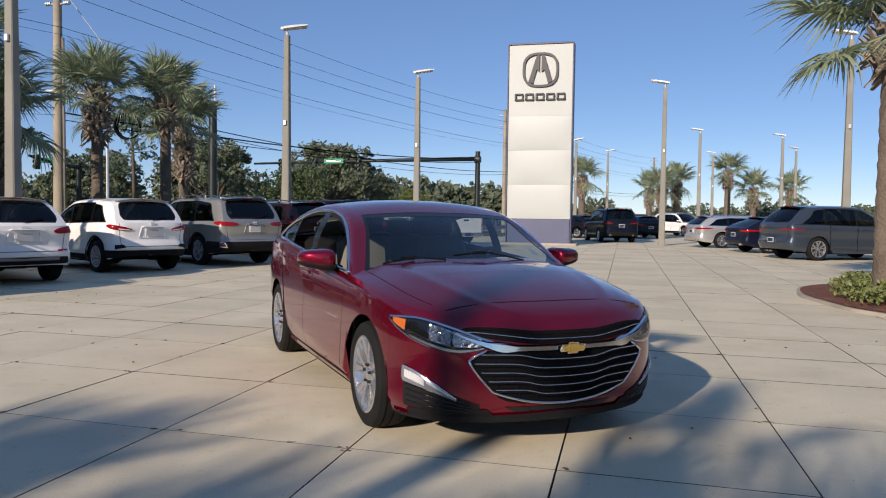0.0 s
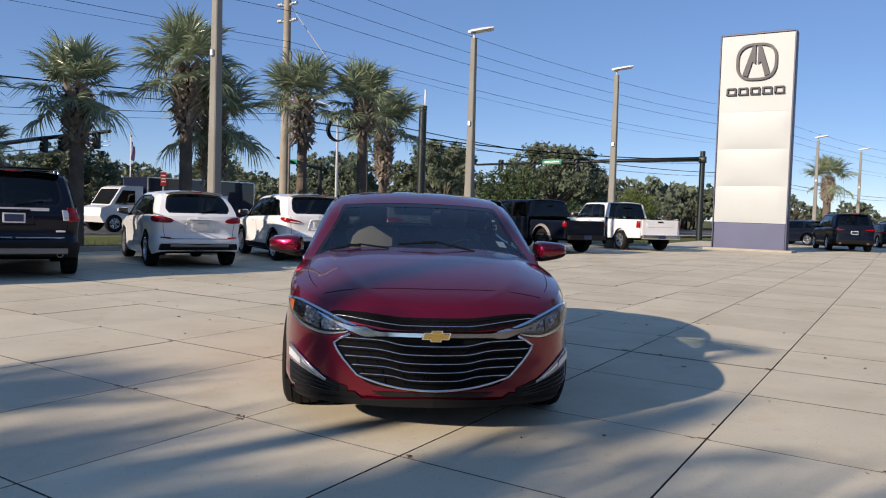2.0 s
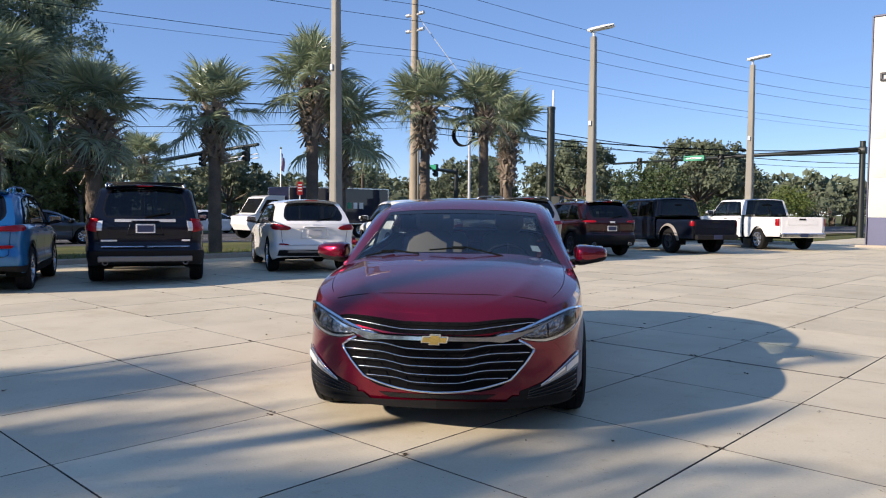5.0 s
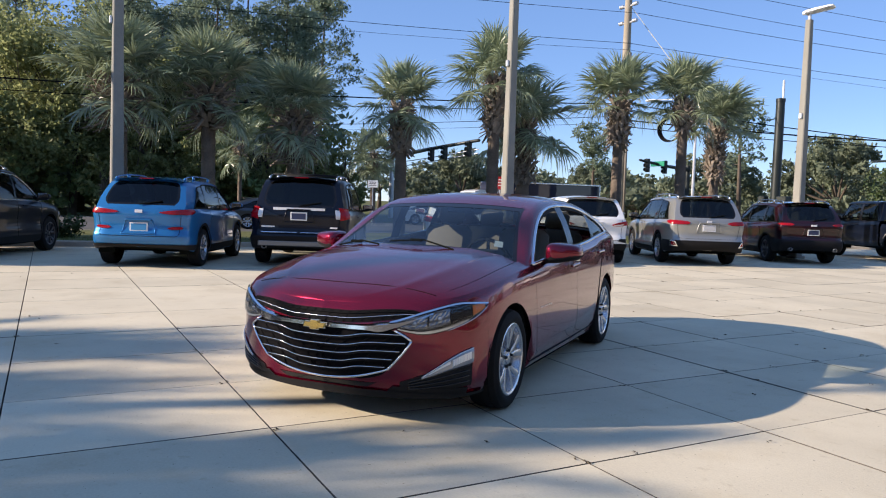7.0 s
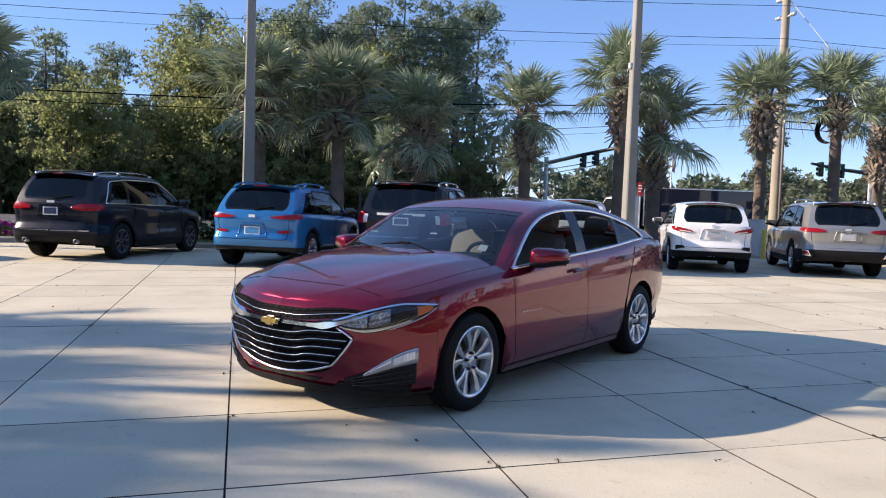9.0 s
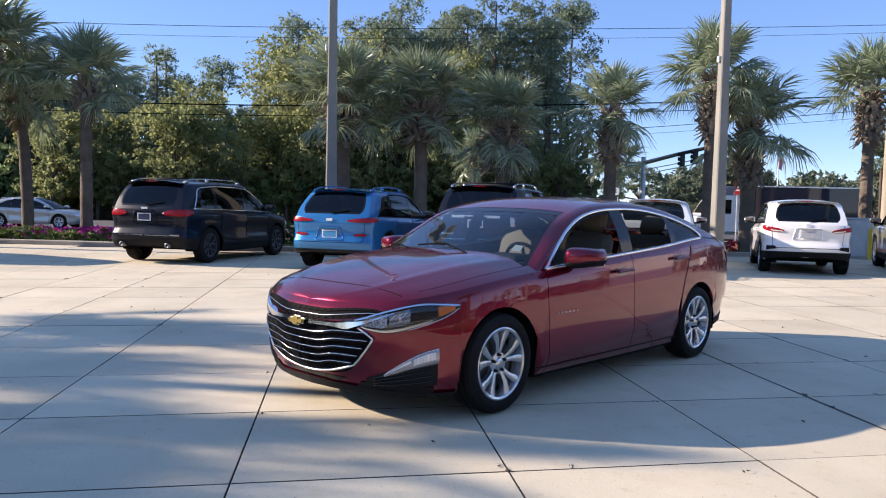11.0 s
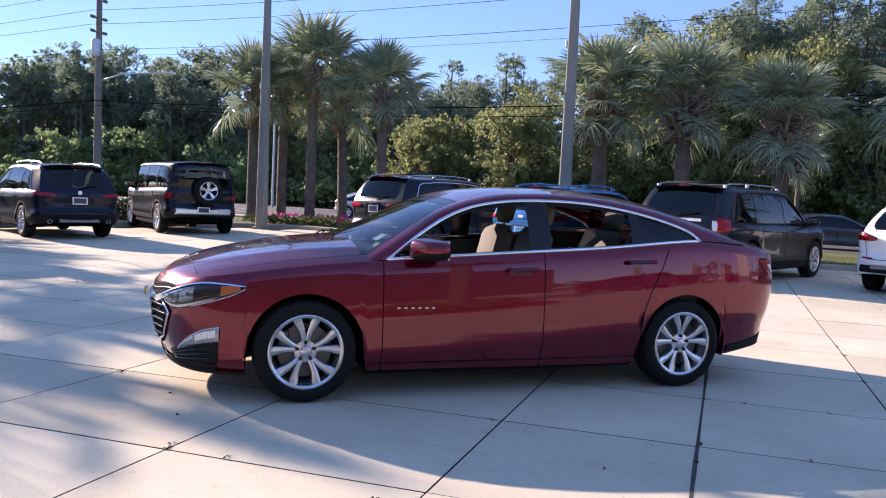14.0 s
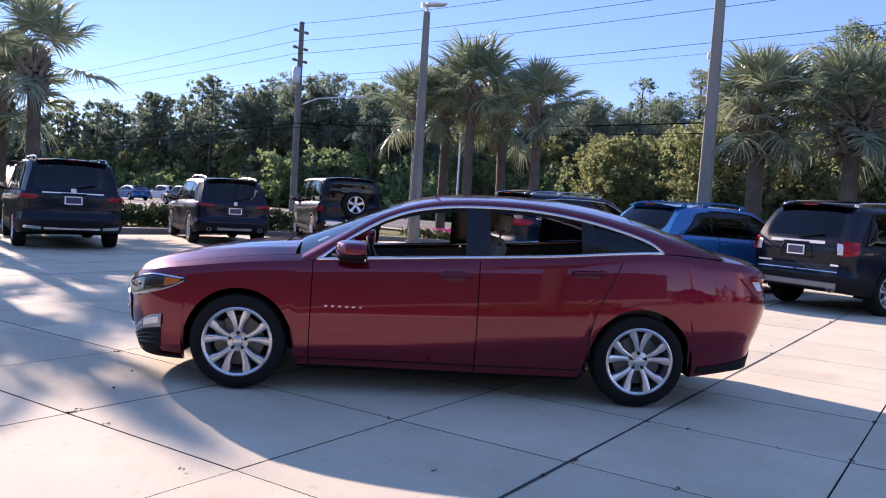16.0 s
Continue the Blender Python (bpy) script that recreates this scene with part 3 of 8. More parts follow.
    out = {"tyre": ty.data("tyre", M_RUBBER, True), "rim": rim.data("wheel", rm, True), "brake_disc": disc.data("brake_disc", M_DISC), "wheel_back": back.data("wheel_back", M_UNDER), "wheel_nut_ring": nuts.data("wheel_nut_ring", M_BLACK)}
    for key in ("tyre", "rim"):
        out[key].set_sharp_from_angle(angle=radians(40))
    out["spokes"] = spokes
    WHEELS[k] = out
    return out


def add_spokes(w, d):
    for i in range(5):
        for sp in d["spokes"]:
            o = new("spoke", sp)
            o.parent = w
            o.matrix_basis = Matrix.Rotation(i * math.tau / 5, 4, "Y")


def put_wheel(parent, x, y, z, r, width, rim_r, style, turn=0.0):
    """A wheel on one side of a vehicle: y > 0 is its left."""
    d = wheel_set(r, width, rim_r, style)
    w = new("wheel", d["rim"])
    w.parent = parent
    w.matrix_basis = pose(x, y, z, 0, 0, (0 if y > 0 else 180) + turn)
    for k in ("tyre", "brake_disc", "wheel_back", "wheel_nut_ring"):
        o = new(k, d[k])
        o.parent = w
    add_spokes(w, d)
    return w


def slim(me, cab, s0, s1, v0, v1, sg, off=0.0, n=18, nv=6):
    return me.grid(lambda s, v: cab.S(s, v, sg, off), seq(s0, s1, n), seq(v0, v1, nv), flip=sg > 0)


def build_cabin(root, sh, cab, body_mat, glass_front, glass_side, glass_back, trim, roof_mat=None, pillars=(), ws=(0.12, 2.95), roof=(2.95, 7.0), back=(7.0, 8.92), ws_t=0.93, back_t=0.88, glass_from=(0.35, 8.75), hatch=False, pw=0.14, seal=False, lowered=0):
    """Roof, rails, pillars and panes."""
    ns = 30
    def t_in(s):
        """Half-width of the rear pane, drawn in towards its corners on a hatch."""
        k = (s - back[0]) / (back[1] - back[0])
        return back_t * (1 - (0.15 * min(1.0, abs(2 * k - 1)) ** 4 if hatch else 0.0))
    roof_mat = roof_mat or body_mat
    me = Mesh().grid(lambda s, t: cab.T(s, t), seq(roof[0], roof[1], ns), seq(-1, 1, 18), flip=False)
    me.grid(lambda s, t: cab.T(s, t, 0.012), seq(roof[0], roof[0] + 0.12, 2), seq(-1, 1, 18))
    me.ob("roof", roof_mat, root, smooth=True)
    for sg in (1, -1):
        me = Mesh()
        me.grid(lambda s, k: cab.D(s, sg).lerp(cab.E(s, sg), k) + Vector((0, sg * 0.012 * math.sin(math.pi * k), 0.006 * math.sin(math.pi * k))), seq(0, cab.top, 60), seq(0, 1, 6), flip=sg < 0)
        me.grid(lambda s, k: cab.T(s, sg * lerp(1.0, ws_t, k)), seq(0.0, ws[1], 20), seq(0, 1, 3), flip=sg < 0)
        me.grid(lambda s, k: cab.T(s, sg * lerp(1.0, t_in(s), k)), seq(back[0], cab.top, 22), seq(0, 1, 5), flip=sg < 0)
        me.ob("roof_rail" if roof_mat is body_mat else "side_frame", body_mat, root, smooth=True)
        cuts = [glass_from[0]] + [cab.s_at(x) for x in pillars] + [glass_from[1]]
        for i in range(len(cuts) - 1):
            g = glass_side if isinstance(glass_side, (list, tuple)) else [glass_side] * 9
            me = slim(Mesh(), cab, cuts[i] + 0.02, cuts[i + 1] - 0.02, 0.0, 0.07 if lowered and i < lowered else 0.985, sg, -0.004)
            me.ob("side_window", g[i], root, "clear pane wound down into the door" if lowered and i < lowered else "", smooth=True)
        for x in pillars:
            s = cab.s_at(x)
            w2 = pw if x is pillars[0] else min(pw, 0.14)
            me = slim(Mesh(), cab, s - w2, s + w2, 0.0, 1.0, sg, 0.003, 4)
            me.ob("door_pillar", M_GLOSSBLACK, root, smooth=True)
        me = slim(Mesh(), cab, 0.02, glass_from[0] + 0.05, 0.0, 1.0, sg, 0.0, 4)
        me.ob("mirror_sail", M_BLACK, root, smooth=True)
        me = slim(Mesh(), cab, glass_from[1] - 0.03, cab.top - 0.01, 0.0, 1.0, sg, 0.0, 4)
        me.ob("quarter_trim", M_BLACK, root, smooth=True)
        if seal:
            me = slim(Mesh(), cab, 0.05, cab.top - 0.05, 0.90, 1.0, sg, 0.002, 60, 2)
            slim(me, cab, 0.2, cab.top - 0.3, 0.0, 0.05, sg, 0.002, 50, 2)
            me.ob("window_seal", M_BLACK, root, smooth=True)
        rr = 0.014 if trim is M_CHROME else 0.010
        me = Mesh().tube([cab.D(s, sg) + Vector((0, sg * 0.006, 0)) for s in seq(0.0, cab.top, 70)], rr, 6)
        me.ob("window_trim", trim, root, smooth=True)
        xs = seq(cab.D(0).x, cab.D(cab.top).x, 40)
        me = Mesh().tube([Vector((x, (cab.belt(x).y + 0.012) * sg, cab.belt(x).z + 0.004)) for x in xs], rr, 6)
        me.ob("belt_trim", trim, root, smooth=True)
    Mesh().grid(lambda s, t: cab.T(s, t, 0.004), seq(ws[0], ws[1], 16), seq(-ws_t, ws_t, 18)).ob("windscreen", glass_front, root, smooth=True)
    Mesh().grid(lambda s, t: cab.T(s, t * t_in(s), 0.004), seq(back[0] + 0.05, back[1], 16), seq(-1, 1, 18)).ob("rear_window", glass_back, root, smooth=True)
    if hatch:
        me = Mesh()
        me.grid(lambda s, t: cab.T(s, t * t_in(s)), seq(back[1] - 0.01, cab.top, 4), seq(-1, 1, 18))
        me.grid(lambda s, t: cab.T(s, t), seq(roof[1], back[0] + 0.06, 3), seq(-1, 1, 18))
        me.ob("tailgate_frame", body_mat, root, smooth=True)
    # black bands printed round the panes
    me, mb = Mesh(), Mesh()
    me.grid(lambda s, t: cab.T(s, t, 0.002), seq(ws[1] - 0.22, ws[1], 3), seq(-ws_t, ws_t, 18))
    me.grid(lambda s, t: cab.T(s, t, 0.002), seq(ws[0], ws[0] + 0.12, 3), seq(-ws_t, ws_t, 18))
    for sg in (1, -1):
        me.grid(lambda s, k: cab.T(s, sg * lerp(ws_t, ws_t - 0.035, k), 0.002), seq(ws[0], ws[1], 12), seq(0, 1, 2))
        mb.grid(lambda s, k: cab.T(s, sg * lerp(t_in(s), t_in(s) - 0.05, k), 0.002), seq(back[0] + 0.05, back[1], 12), seq(0, 1, 2))
    mb.grid(lambda s, t: cab.T(s, t * t_in(s), 0.002), seq(back[1] - 0.12, back[1], 3), seq(-1, 1, 18))
    me.ob("pane_edging", M_GLOSSBLACK, root, smooth=True)
    mb.ob("rear_pane_edging", M_GLOSSBLACK, root, smooth=True)


def underbody(root, sh, xf, xr, w, z0, z1, wells=True):
    me = Mesh()
    a0, a1 = min(sh.axles), max(sh.axles)
    k = sh.arch + 0.02
    me.box(((a0 + a1) / 2, 0, (z0 + z1) / 2), (a1 - a0 - 2 * k, w * 0.93, z1 - z0), bevel=0.02)
    me.box(((a0 + a1) / 2, 0, (z0 + z1) / 2 + 0.1), (xf + xr - 0.75, w - 0.80, z1 - z0), bevel=0.05)
    me.ob("underbody", M_UNDER, root)
    for a in sh.axles:
        for sg in (1, -1):
            me = Mesh()
            me.grid(lambda t, y: Vector((a + math.cos(t) * (sh.arch + 0.012), sg * y, sh.hub + math.sin(t) * (sh.arch + 0.012))), seq(-0.25, math.pi + 0.25, 20), seq(w / 2 - 0.34, w / 2 - 0.045, 2))
            me.grid(lambda t, q: Vector((a + math.cos(t) * (sh.arch + 0.012) * q, sg * (w / 2 - 0.33), sh.hub + math.sin(t) * (sh.arch + 0.012) * q)), seq(-0.25, math.pi + 0.25, 20), (0.05, 1.0))
            me.ob("wheel_well", M_UNDER, root)


def plate(root, sh, z=0.9, w=0.32, h=0.16, off=0.02, face=None):
    p = sh.at(0, z, 0)
    me = Mesh().box((p.x - off, 0, z), (0.015, w, h), bevel=0.004)
    f = me.ob("number_plate", M_PLATEFRAME, root, "silver-framed dealer plate")
    Mesh().box((p.x - off - 0.009, 0, z), (0.006, w - 0.05, h - 0.045), bevel=0.002).ob("plate_face", face or M_PLATE, f)
    return f


def door_mirror(root, x, y, z, sg, shell_mat, size=1.0):
    me = Mesh()
    c = Vector((x, (y + 0.13 * size) * sg, z))
    def f(a, b):
        ca, cb = math.cos(a), math.cos(b)
        out, up = math.copysign(abs(ca * cb) ** 0.55, ca * cb), math.copysign(abs(math.sin(a) * cb) ** 0.5, math.sin(a) * cb)
        return c + Vector((abs(math.sin(b)) ** 0.6 * 0.135 * size * (1 - 0.35 * out) if math.sin(b) > 0 else -0.040 * size * min(1, -math.sin(b) * 3),
                           sg * out * 0.118 * size, up * (0.064 - 0.010 * out) * size - (0.012 * out if up < 0 else 0) * size * -1))
    me.grid(f, seq(0, math.tau, 24), seq(-math.pi / 2, math.pi / 2, 12))
    m = me.ob("door_mirror", shell_mat, root, smooth=True)
    Mesh().box((x - 0.038 * size, (y + 0.13 * size) * sg, z), (0.006, 0.19 * size, 0.115 * size), bevel=0.003).ob("mirror_glass", M_CHROME, m)
    Mesh().grid(lambda a, b: f(a, b) * 1.0 + Vector((-0.004, 0, -0.004)) + (f(a, b) - c) * 0.02, seq(math.pi * 1.08, math.pi * 1.92, 12), seq(-math.pi / 2, math.pi / 2, 12)).ob("mirror_base", M_BLACK, m, smooth=True)
    Mesh().tube([(x + 0.02, (y - 0.05) * sg, z - 0.07 * size), (x + 0.015, (y + 0.06) * sg, z - 0.055 * size)], 0.025, 8).ob("mirror_foot", M_BLACK, m)
    return m

# ---- the red saloon ----
WB = 2.83
sed = thing("saloon_car", "glossy deep red four-door saloon with chrome grille, parked on concrete", "car", m=pose(-1.793, 6.211, 0, 0, 0, -52.94))
HALF = [(-2.53, 0), (-2.515, 0.35), (-2.44, 0.62), (-2.28, 0.79), (-1.95, 0.88), (-1.42, 0.918), (-0.5, 0.925), (0.6, 0.925), (1.42, 0.92), (1.82, 0.875), (2.08, 0.77), (2.24, 0.57), (2.335, 0.28), (2.365, 0)]
TOP = [(-2.53, 1.0), (-2.3, 1.045), (-1.9, 1.085), (-1.5, 1.10), (-0.75, 1.035), (0.0, 0.985), (0.9, 0.925), (1.4, 0.885), (1.85, 0.825), (2.12, 0.785), (2.365, 0.742)]
CROWN = [(-2.53, 1.0), (-2.44, 1.06), (-2.12, 1.13), (-1.8, 1.17), (0.9, 1.05), (1.2, 1.025), (1.5, 0.99), (1.8, 0.935), (2.1, 0.862), (2.25, 0.815), (2.33, 0.775), (2.365, 0.742)]
SILL = [(-2.53, 0.30), (-2.2, 0.28), (-1.8, 0.23), (-1.0, 0.195), (1.0, 0.195), (1.9, 0.18), (2.365, 0.18)]
SIDE = [(0, 0.060), (0.04, 0.034), (0.09, 0.022), (0.13, 0.005), (0.16, 0.0), (0.35, 0.002), (0.55, 0.008), (0.75, 0.018), (0.88, 0.028), (0.95, 0.038), (1, 0.06)]
FRONT = [(0, 0.10), (0.2, 0.05), (0.45, 0.015), (0.7, 0.0), (0.9, 0.02), (1, 0.065)]
REAR = [(0, 0.14), (0.25, 0.03), (0.5, 0.0), (0.72, 0.05), (0.9, 0.02), (1, 0.06)]
hs = Shell(HALF, TOP, SILL, CROWN, (WB / 2, -WB / 2), 0.378, 0.33, SIDE, FRONT, REAR, 160)
N = hs.n
hs.rise = 0.30
hs.ridge = 0.007
hs.full = 3.6
D = [(0.90, 0.925), (0.66, 1.10), (0.43, 1.235), (0.19, 1.315), (-0.14, 1.355), (-0.57, 1.355), (-0.93, 1.315), (-1.23, 1.25), (-1.45, 1.178), (-1.55, 1.11)]
E_ = [(1.05, 0.905), (0.75, 1.10), (0.46, 1.275), (0.14, 1.375), (-0.20, 1.41), (-0.60, 1.41), (-1.0, 1.37), (-1.40, 1.285), (-1.75, 1.18), (-2.02, 1.085)]
C = [(1.22, 1.00), (0.88, 1.14), (0.50, 1.30), (0.12, 1.42), (-0.22, 1.455), (-0.60, 1.46), (-1.0, 1.435), (-1.42, 1.365), (-1.78, 1.26), (-2.10, 1.145)]
hc = Cabin(hs, D, E_, C, 0.42, 0.05)
gapx = 0.0035
for sg in (1, -1):
    def side_panel(name, x0, x1, label=""):
        return hs.panel(Mesh(), hs.px(x0 + gapx), hs.px(x1 - gapx), sg, nv=22).ob(name, M_RED, sed, label, smooth=True)
    side_panel("rear_wing", -1.98 - gapx, -1.045 + gapx)
    rd = side_panel("rear_door", -1.045 - gapx, -0.235)
    fd = side_panel("front_door", -0.235, 0.925)
    me = hs.panel(Mesh(), hs.px(0.925 + gapx), hs.px(1.80), sg, nv=22)
    hs.cover(me, hs.px(0.97), hs.px(2.02), sg * 0.905, sg * 1.0, 3)
    me.ob("front_wing", M_RED, sed, smooth=True)
    for x, door in ((-0.045, fd), (-0.99, rd)):
        z = curve_at(TOP, x) - 0.115
        hs.line(Mesh(), [("s", x + 0.10, z), ("s", x + 0.04, z + 0.004), ("s", x - 0.06, z + 0.008), ("s", x - 0.13, z + 0.008)], sg, 0.034, 0.013, 8, 12).ob("door_handle", M_RED, door)
        hs.line(Mesh(), [("s", x + 0.09, z + 0.017), ("s", x - 0.12, z + 0.025)], sg, 0.044, 0.004, 6, 8).ob("handle_strip", M_RED, door)
        # flat patch of darker red paints the shade inside the handle's cup
        hs.decal(Mesh(), [("s", x - 0.09, z - 0.035), ("s", x + 0.07, z - 0.035), ("s", x + 0.07, z + 0.03), ("s", x - 0.09, z + 0.035)], sg, 0.002, 8, 4).ob("handle_cup", M_CUPSHADE_RIB, door, smooth=True)
    door_mirror(sed, 0.60, 0.88, 1.015, sg, M_RED, 1.08)
    slim(Mesh(), hc, hc.top - 0.42, hc.top - 0.01, 0.0, 1.0, sg, 0.009, 4).ob("corner_trim", M_CHROME, sed, "chrome wedge at the window's end", smooth=True)
    # plain bars for the model name on the door
    for k in range(6):
        bar = Mesh()
        hs.decal(bar, [("s", 0.83 - 0.048 * k - 0.020, 0.614), ("s", 0.83 - 0.048 * k, 0.614), ("s", 0.83 - 0.048 * k, 0.622), ("s", 0.83 - 0.048 * k - 0.020, 0.622)], sg, 0.004, 2, 2)
        bar.ob("name_bar", M_PLATEFRAME, fd)
    # rocker strip and rear-door cut line over the arch
    hs.line(Mesh(), [("s", -1.02, 0.245), ("s", 0.0, 0.245), ("s", 1.02, 0.245)], sg, 0.003, 0.004, 5, 30).ob("rocker_seam", M_BLACK, sed)
    hs.line(Mesh(), [("s", -1.03, 0.22), ("s", -1.035, 0.42), ("s", -1.055, 0.58), ("s", -1.11, 0.74), ("s", -1.19, 0.90), ("s", -1.25, 1.04)], sg, 0.0005, 0.004, 5, 26).ob("door_seam", M_BLACK, sed)
    # tail lamp, rear reflector
    hs.decal(Mesh(), [("r", 0.50, 0.855), ("s", -2.25, 0.85), ("s", -2.13, 0.965), ("r", 0.46, 0.965)], sg, 0.008, 16, 6, 0.02).ob("tail_lamp", M_TAIL, sed, "red and clear tail lamp", smooth=True)
    hs.decal(Mesh(), [("s", -2.36, 0.875), ("s", -2.29, 0.875), ("s", -2.24, 0.94), ("s", -2.33, 0.94)], sg, 0.012, 8, 4).ob("reverse_lamp", M_WHITELENS, sed, smooth=True)
    hs.decal(Mesh(), [("r", 0.45, 0.34), ("s", -1.86, 0.255), ("s", -1.86, 0.30), ("r", 0.45, 0.46)], sg, 0.010, 20, 4, 0.02).ob("rear_valance", M_BLACK, sed, smooth=True)
rb = Mesh()
fb = Mesh()
for sg in (1, -1):
    hs.panel(rb, 0, hs.px(-1.98), sg, nv=22)
    hs.panel(fb, hs.px(1.80) + 0.05, N, sg, nv=24)
rb.ob("rear_bumper", M_RED, sed, smooth=True)
front = fb.ob("front_bumper", M_RED, sed, smooth=True)
bon = hs.cover(Mesh(), hs.px(1.06), N - 0.03, -0.90, 0.90, 64)
bon.ob("bonnet", M_RED, sed, "smooth red bonnet", smooth=True)
hs.cover(Mesh(), hs.px(2.02), N - 0.02, 0.90, 1.0, 3).ob("bonnet_edge", M_RED, sed, smooth=True)
hs.cover(Mesh(), hs.px(2.02), N - 0.02, -1.0, -0.90, 3).ob("bonnet_edge", M_RED, sed, smooth=True)
hs.cover(Mesh(), 0.02, hs.px(-1.97), -1.0, 1.0, 30).ob("boot_lid", M_RED, sed, smooth=True)
hs.cover(Mesh(), hs.px(-1.97), hs.px(-1.55), -1.0, 1.0, 30, -0.02).ob("parcel_shelf", M_DASH, sed, smooth=True)
build_cabin(sed, hs, hc, M_RED, M_WS, [M_GLASS, M_GLASS, M_TINT], M_CARGLASS, M_CHROME, None, (-0.215, -1.005), ws=(0.10, 2.40), roof=(2.40, 6.9), back=(6.9, 8.95), pw=0.20, seal=True, lowered=2)
# cowl, wipers
Mesh().grid(lambda k, t: hc.T(0.10, t).lerp(Vector((1.08, hc.T(0.1, t).y * 1.04, lerp(0.93, 1.02, 1 - abs(t) ** 2.4))), k) + Vector((0, 0, -0.022)), seq(0, 1, 4), seq(-1, 1, 20)).ob("cowl", M_BLACK, sed, smooth=True)
for y0, y1, s0, s1 in ((0.42, -0.22, 0.10, 0.36), (-0.30, -0.80, 0.12, 0.28)):
    a, b, c2 = hc.T(s0, y0), hc.T(s1, (y0 + y1) / 2), hc.T(s1 * 0.75, y1)
    w = Mesh().tube([a + Vector((0.02, 0, 0.02)), b + Vector((0.02, 0, 0.030)), c2 + Vector((0.02, 0, 0.022))], 0.006, 6)
    w.box(b.lerp(c2, 0.2) + Vector((0.02, 0, 0.028)), (0.02, 0.10, 0.02), bevel=0.005)
    w.ob("wiper", M_UNDER, sed)
underbody(sed, hs, 2.3, 2.45, 1.85, 0.17, 0.48)
for x in (WB / 2, -WB / 2):
    for sg in (1, -1):
        put_wheel(sed, x, sg * 0.795, 0.333, 0.333, 0.225, 0.240, "bright")


M_SKIDLAMP = mat("lamp_inner", (0.26, 0.26, 0.27), 0.18, 0.95)


# --- face of the car ---
def nose(y, z, off):
    """A place on the nose by its sideways offset and height."""
    return hs.at(hs.py(abs(y), True), z, off, 1 if y >= 0 else -1)


def grille_half(z):
    """Half-width of the lower grille's opening at a height."""
    return curve_at([(0.285, 0.20), (0.315, 0.36), (0.37, 0.435), (0.545, 0.56), (0.575, 0.52), (0.605, 0.47)], z)


lower = lambda u: 0.305 + 0.065 * abs(u) ** 3
Mesh().grid(lambda v, u: nose(u * grille_half(lerp(lower(0) - 0.01, 0.60, v)), lerp(lower(0) - 0.01, 0.60, v), 0.004), seq(0, 1, 18), seq(-1, 1, 36)).ob("grille_back", M_SLAT, front, smooth=True)
mesh_bars = Mesh()
for sg in (1, -1):
    for k in range(9):
        u0 = 0.05 + 0.11 * k
        pts = []
        for q in seq(0, 1, 8):
            z = lerp(0.33, 0.59, q)
            y = sg * (u0 - 0.10 + 0.20 * q * q)
            if 0 <= abs(y) < grille_half(z) - 0.01:
                pts.append(nose(y, z, 0.008))
        if len(pts) > 2:
            mesh_bars.tube(pts, 0.004, 5)
mesh_bars.ob("grille_mesh", M_SLAT, front)
slats = []
for k, z0 in enumerate((0.352, 0.402, 0.452, 0.502, 0.552)):
    me = Mesh()
    wmax = grille_half(z0 + 0.02) - 0.02
    def yz(u):
        wave = 0.030 * (1 / (1 + math.exp(-(abs(u) - 0.46) * 16)))
        return u * wmax, z0 + wave - 0.008
    me.grid(lambda u, q: nose(*yz(u), (0.006, 0.022, 0.022, 0.006)[int(q)]) + Vector((0, 0, (-0.010, -0.007, 0.007, 0.010)[int(q)])), seq(-1, 1, 56), range(4))
    me.ob("grille_slat", M_SLAT, front, smooth="auto")
    me = Mesh()
    me.tube([nose(*yz(u), 0.022) + Vector((0, 0, 0.007)) for u in seq(-1, 1, 56)], 0.0030, 6)
    me.ob("slat_edge", M_BRIGHT, front, "bright chrome slat edge", smooth=True)
# chrome frame round the lower grille
outl = []
for z in seq(0.545, 0.37, 6):
    outl.append((grille_half(z), z))
for q in seq(0, 1, 10)[1:]:
    outl.append((lerp(0.435, 0.0, q), lerp(0.37, 0.292, 1 - (1 - q) ** 2.2)))
ring = [(y, z) for y, z in outl] + [(-y, z) for y, z in reversed(outl[:-1])]
me = Mesh().tube([nose(y, z, 0.012) for y, z in ring], 0.0085, 8)
for sg in (1, -1):
    me.tube([nose(sg * y, z, 0.012) for y, z in ((0.56, 0.545), (0.525, 0.573), (0.47, 0.603))], 0.0085, 8)
me.ob("grille_frame", M_BRIGHT, front, "chrome grille surround", smooth=True)
# chrome bar between the grilles that runs out into the lamps
def bar_c(u):
    a = abs(u)
    z = 0.612 + 0.0 * a + 0.095 * max(0, (a - 0.55) / 0.45) ** 1.4
    hgt = curve_at([(0, 0.019), (0.45, 0.020), (0.58, 0.034), (0.70, 0.022), (0.85, 0.010), (1.0, 0.004)], a)
    return u * 0.67, z, hgt
Mesh().grid(lambda u, q: nose(bar_c(u)[0], bar_c(u)[1] + bar_c(u)[2] * (-1, -0.6, 0.6, 1)[int(q)], (0.004, 0.026 - 0.016 * abs(u) ** 3, 0.026 - 0.016 * abs(u) ** 3, 0.004)[int(q)]), seq(-1, 1, 60), range(4)).ob("grille_bar", M_BRIGHT, front, "wide chrome grille bar", smooth="auto")
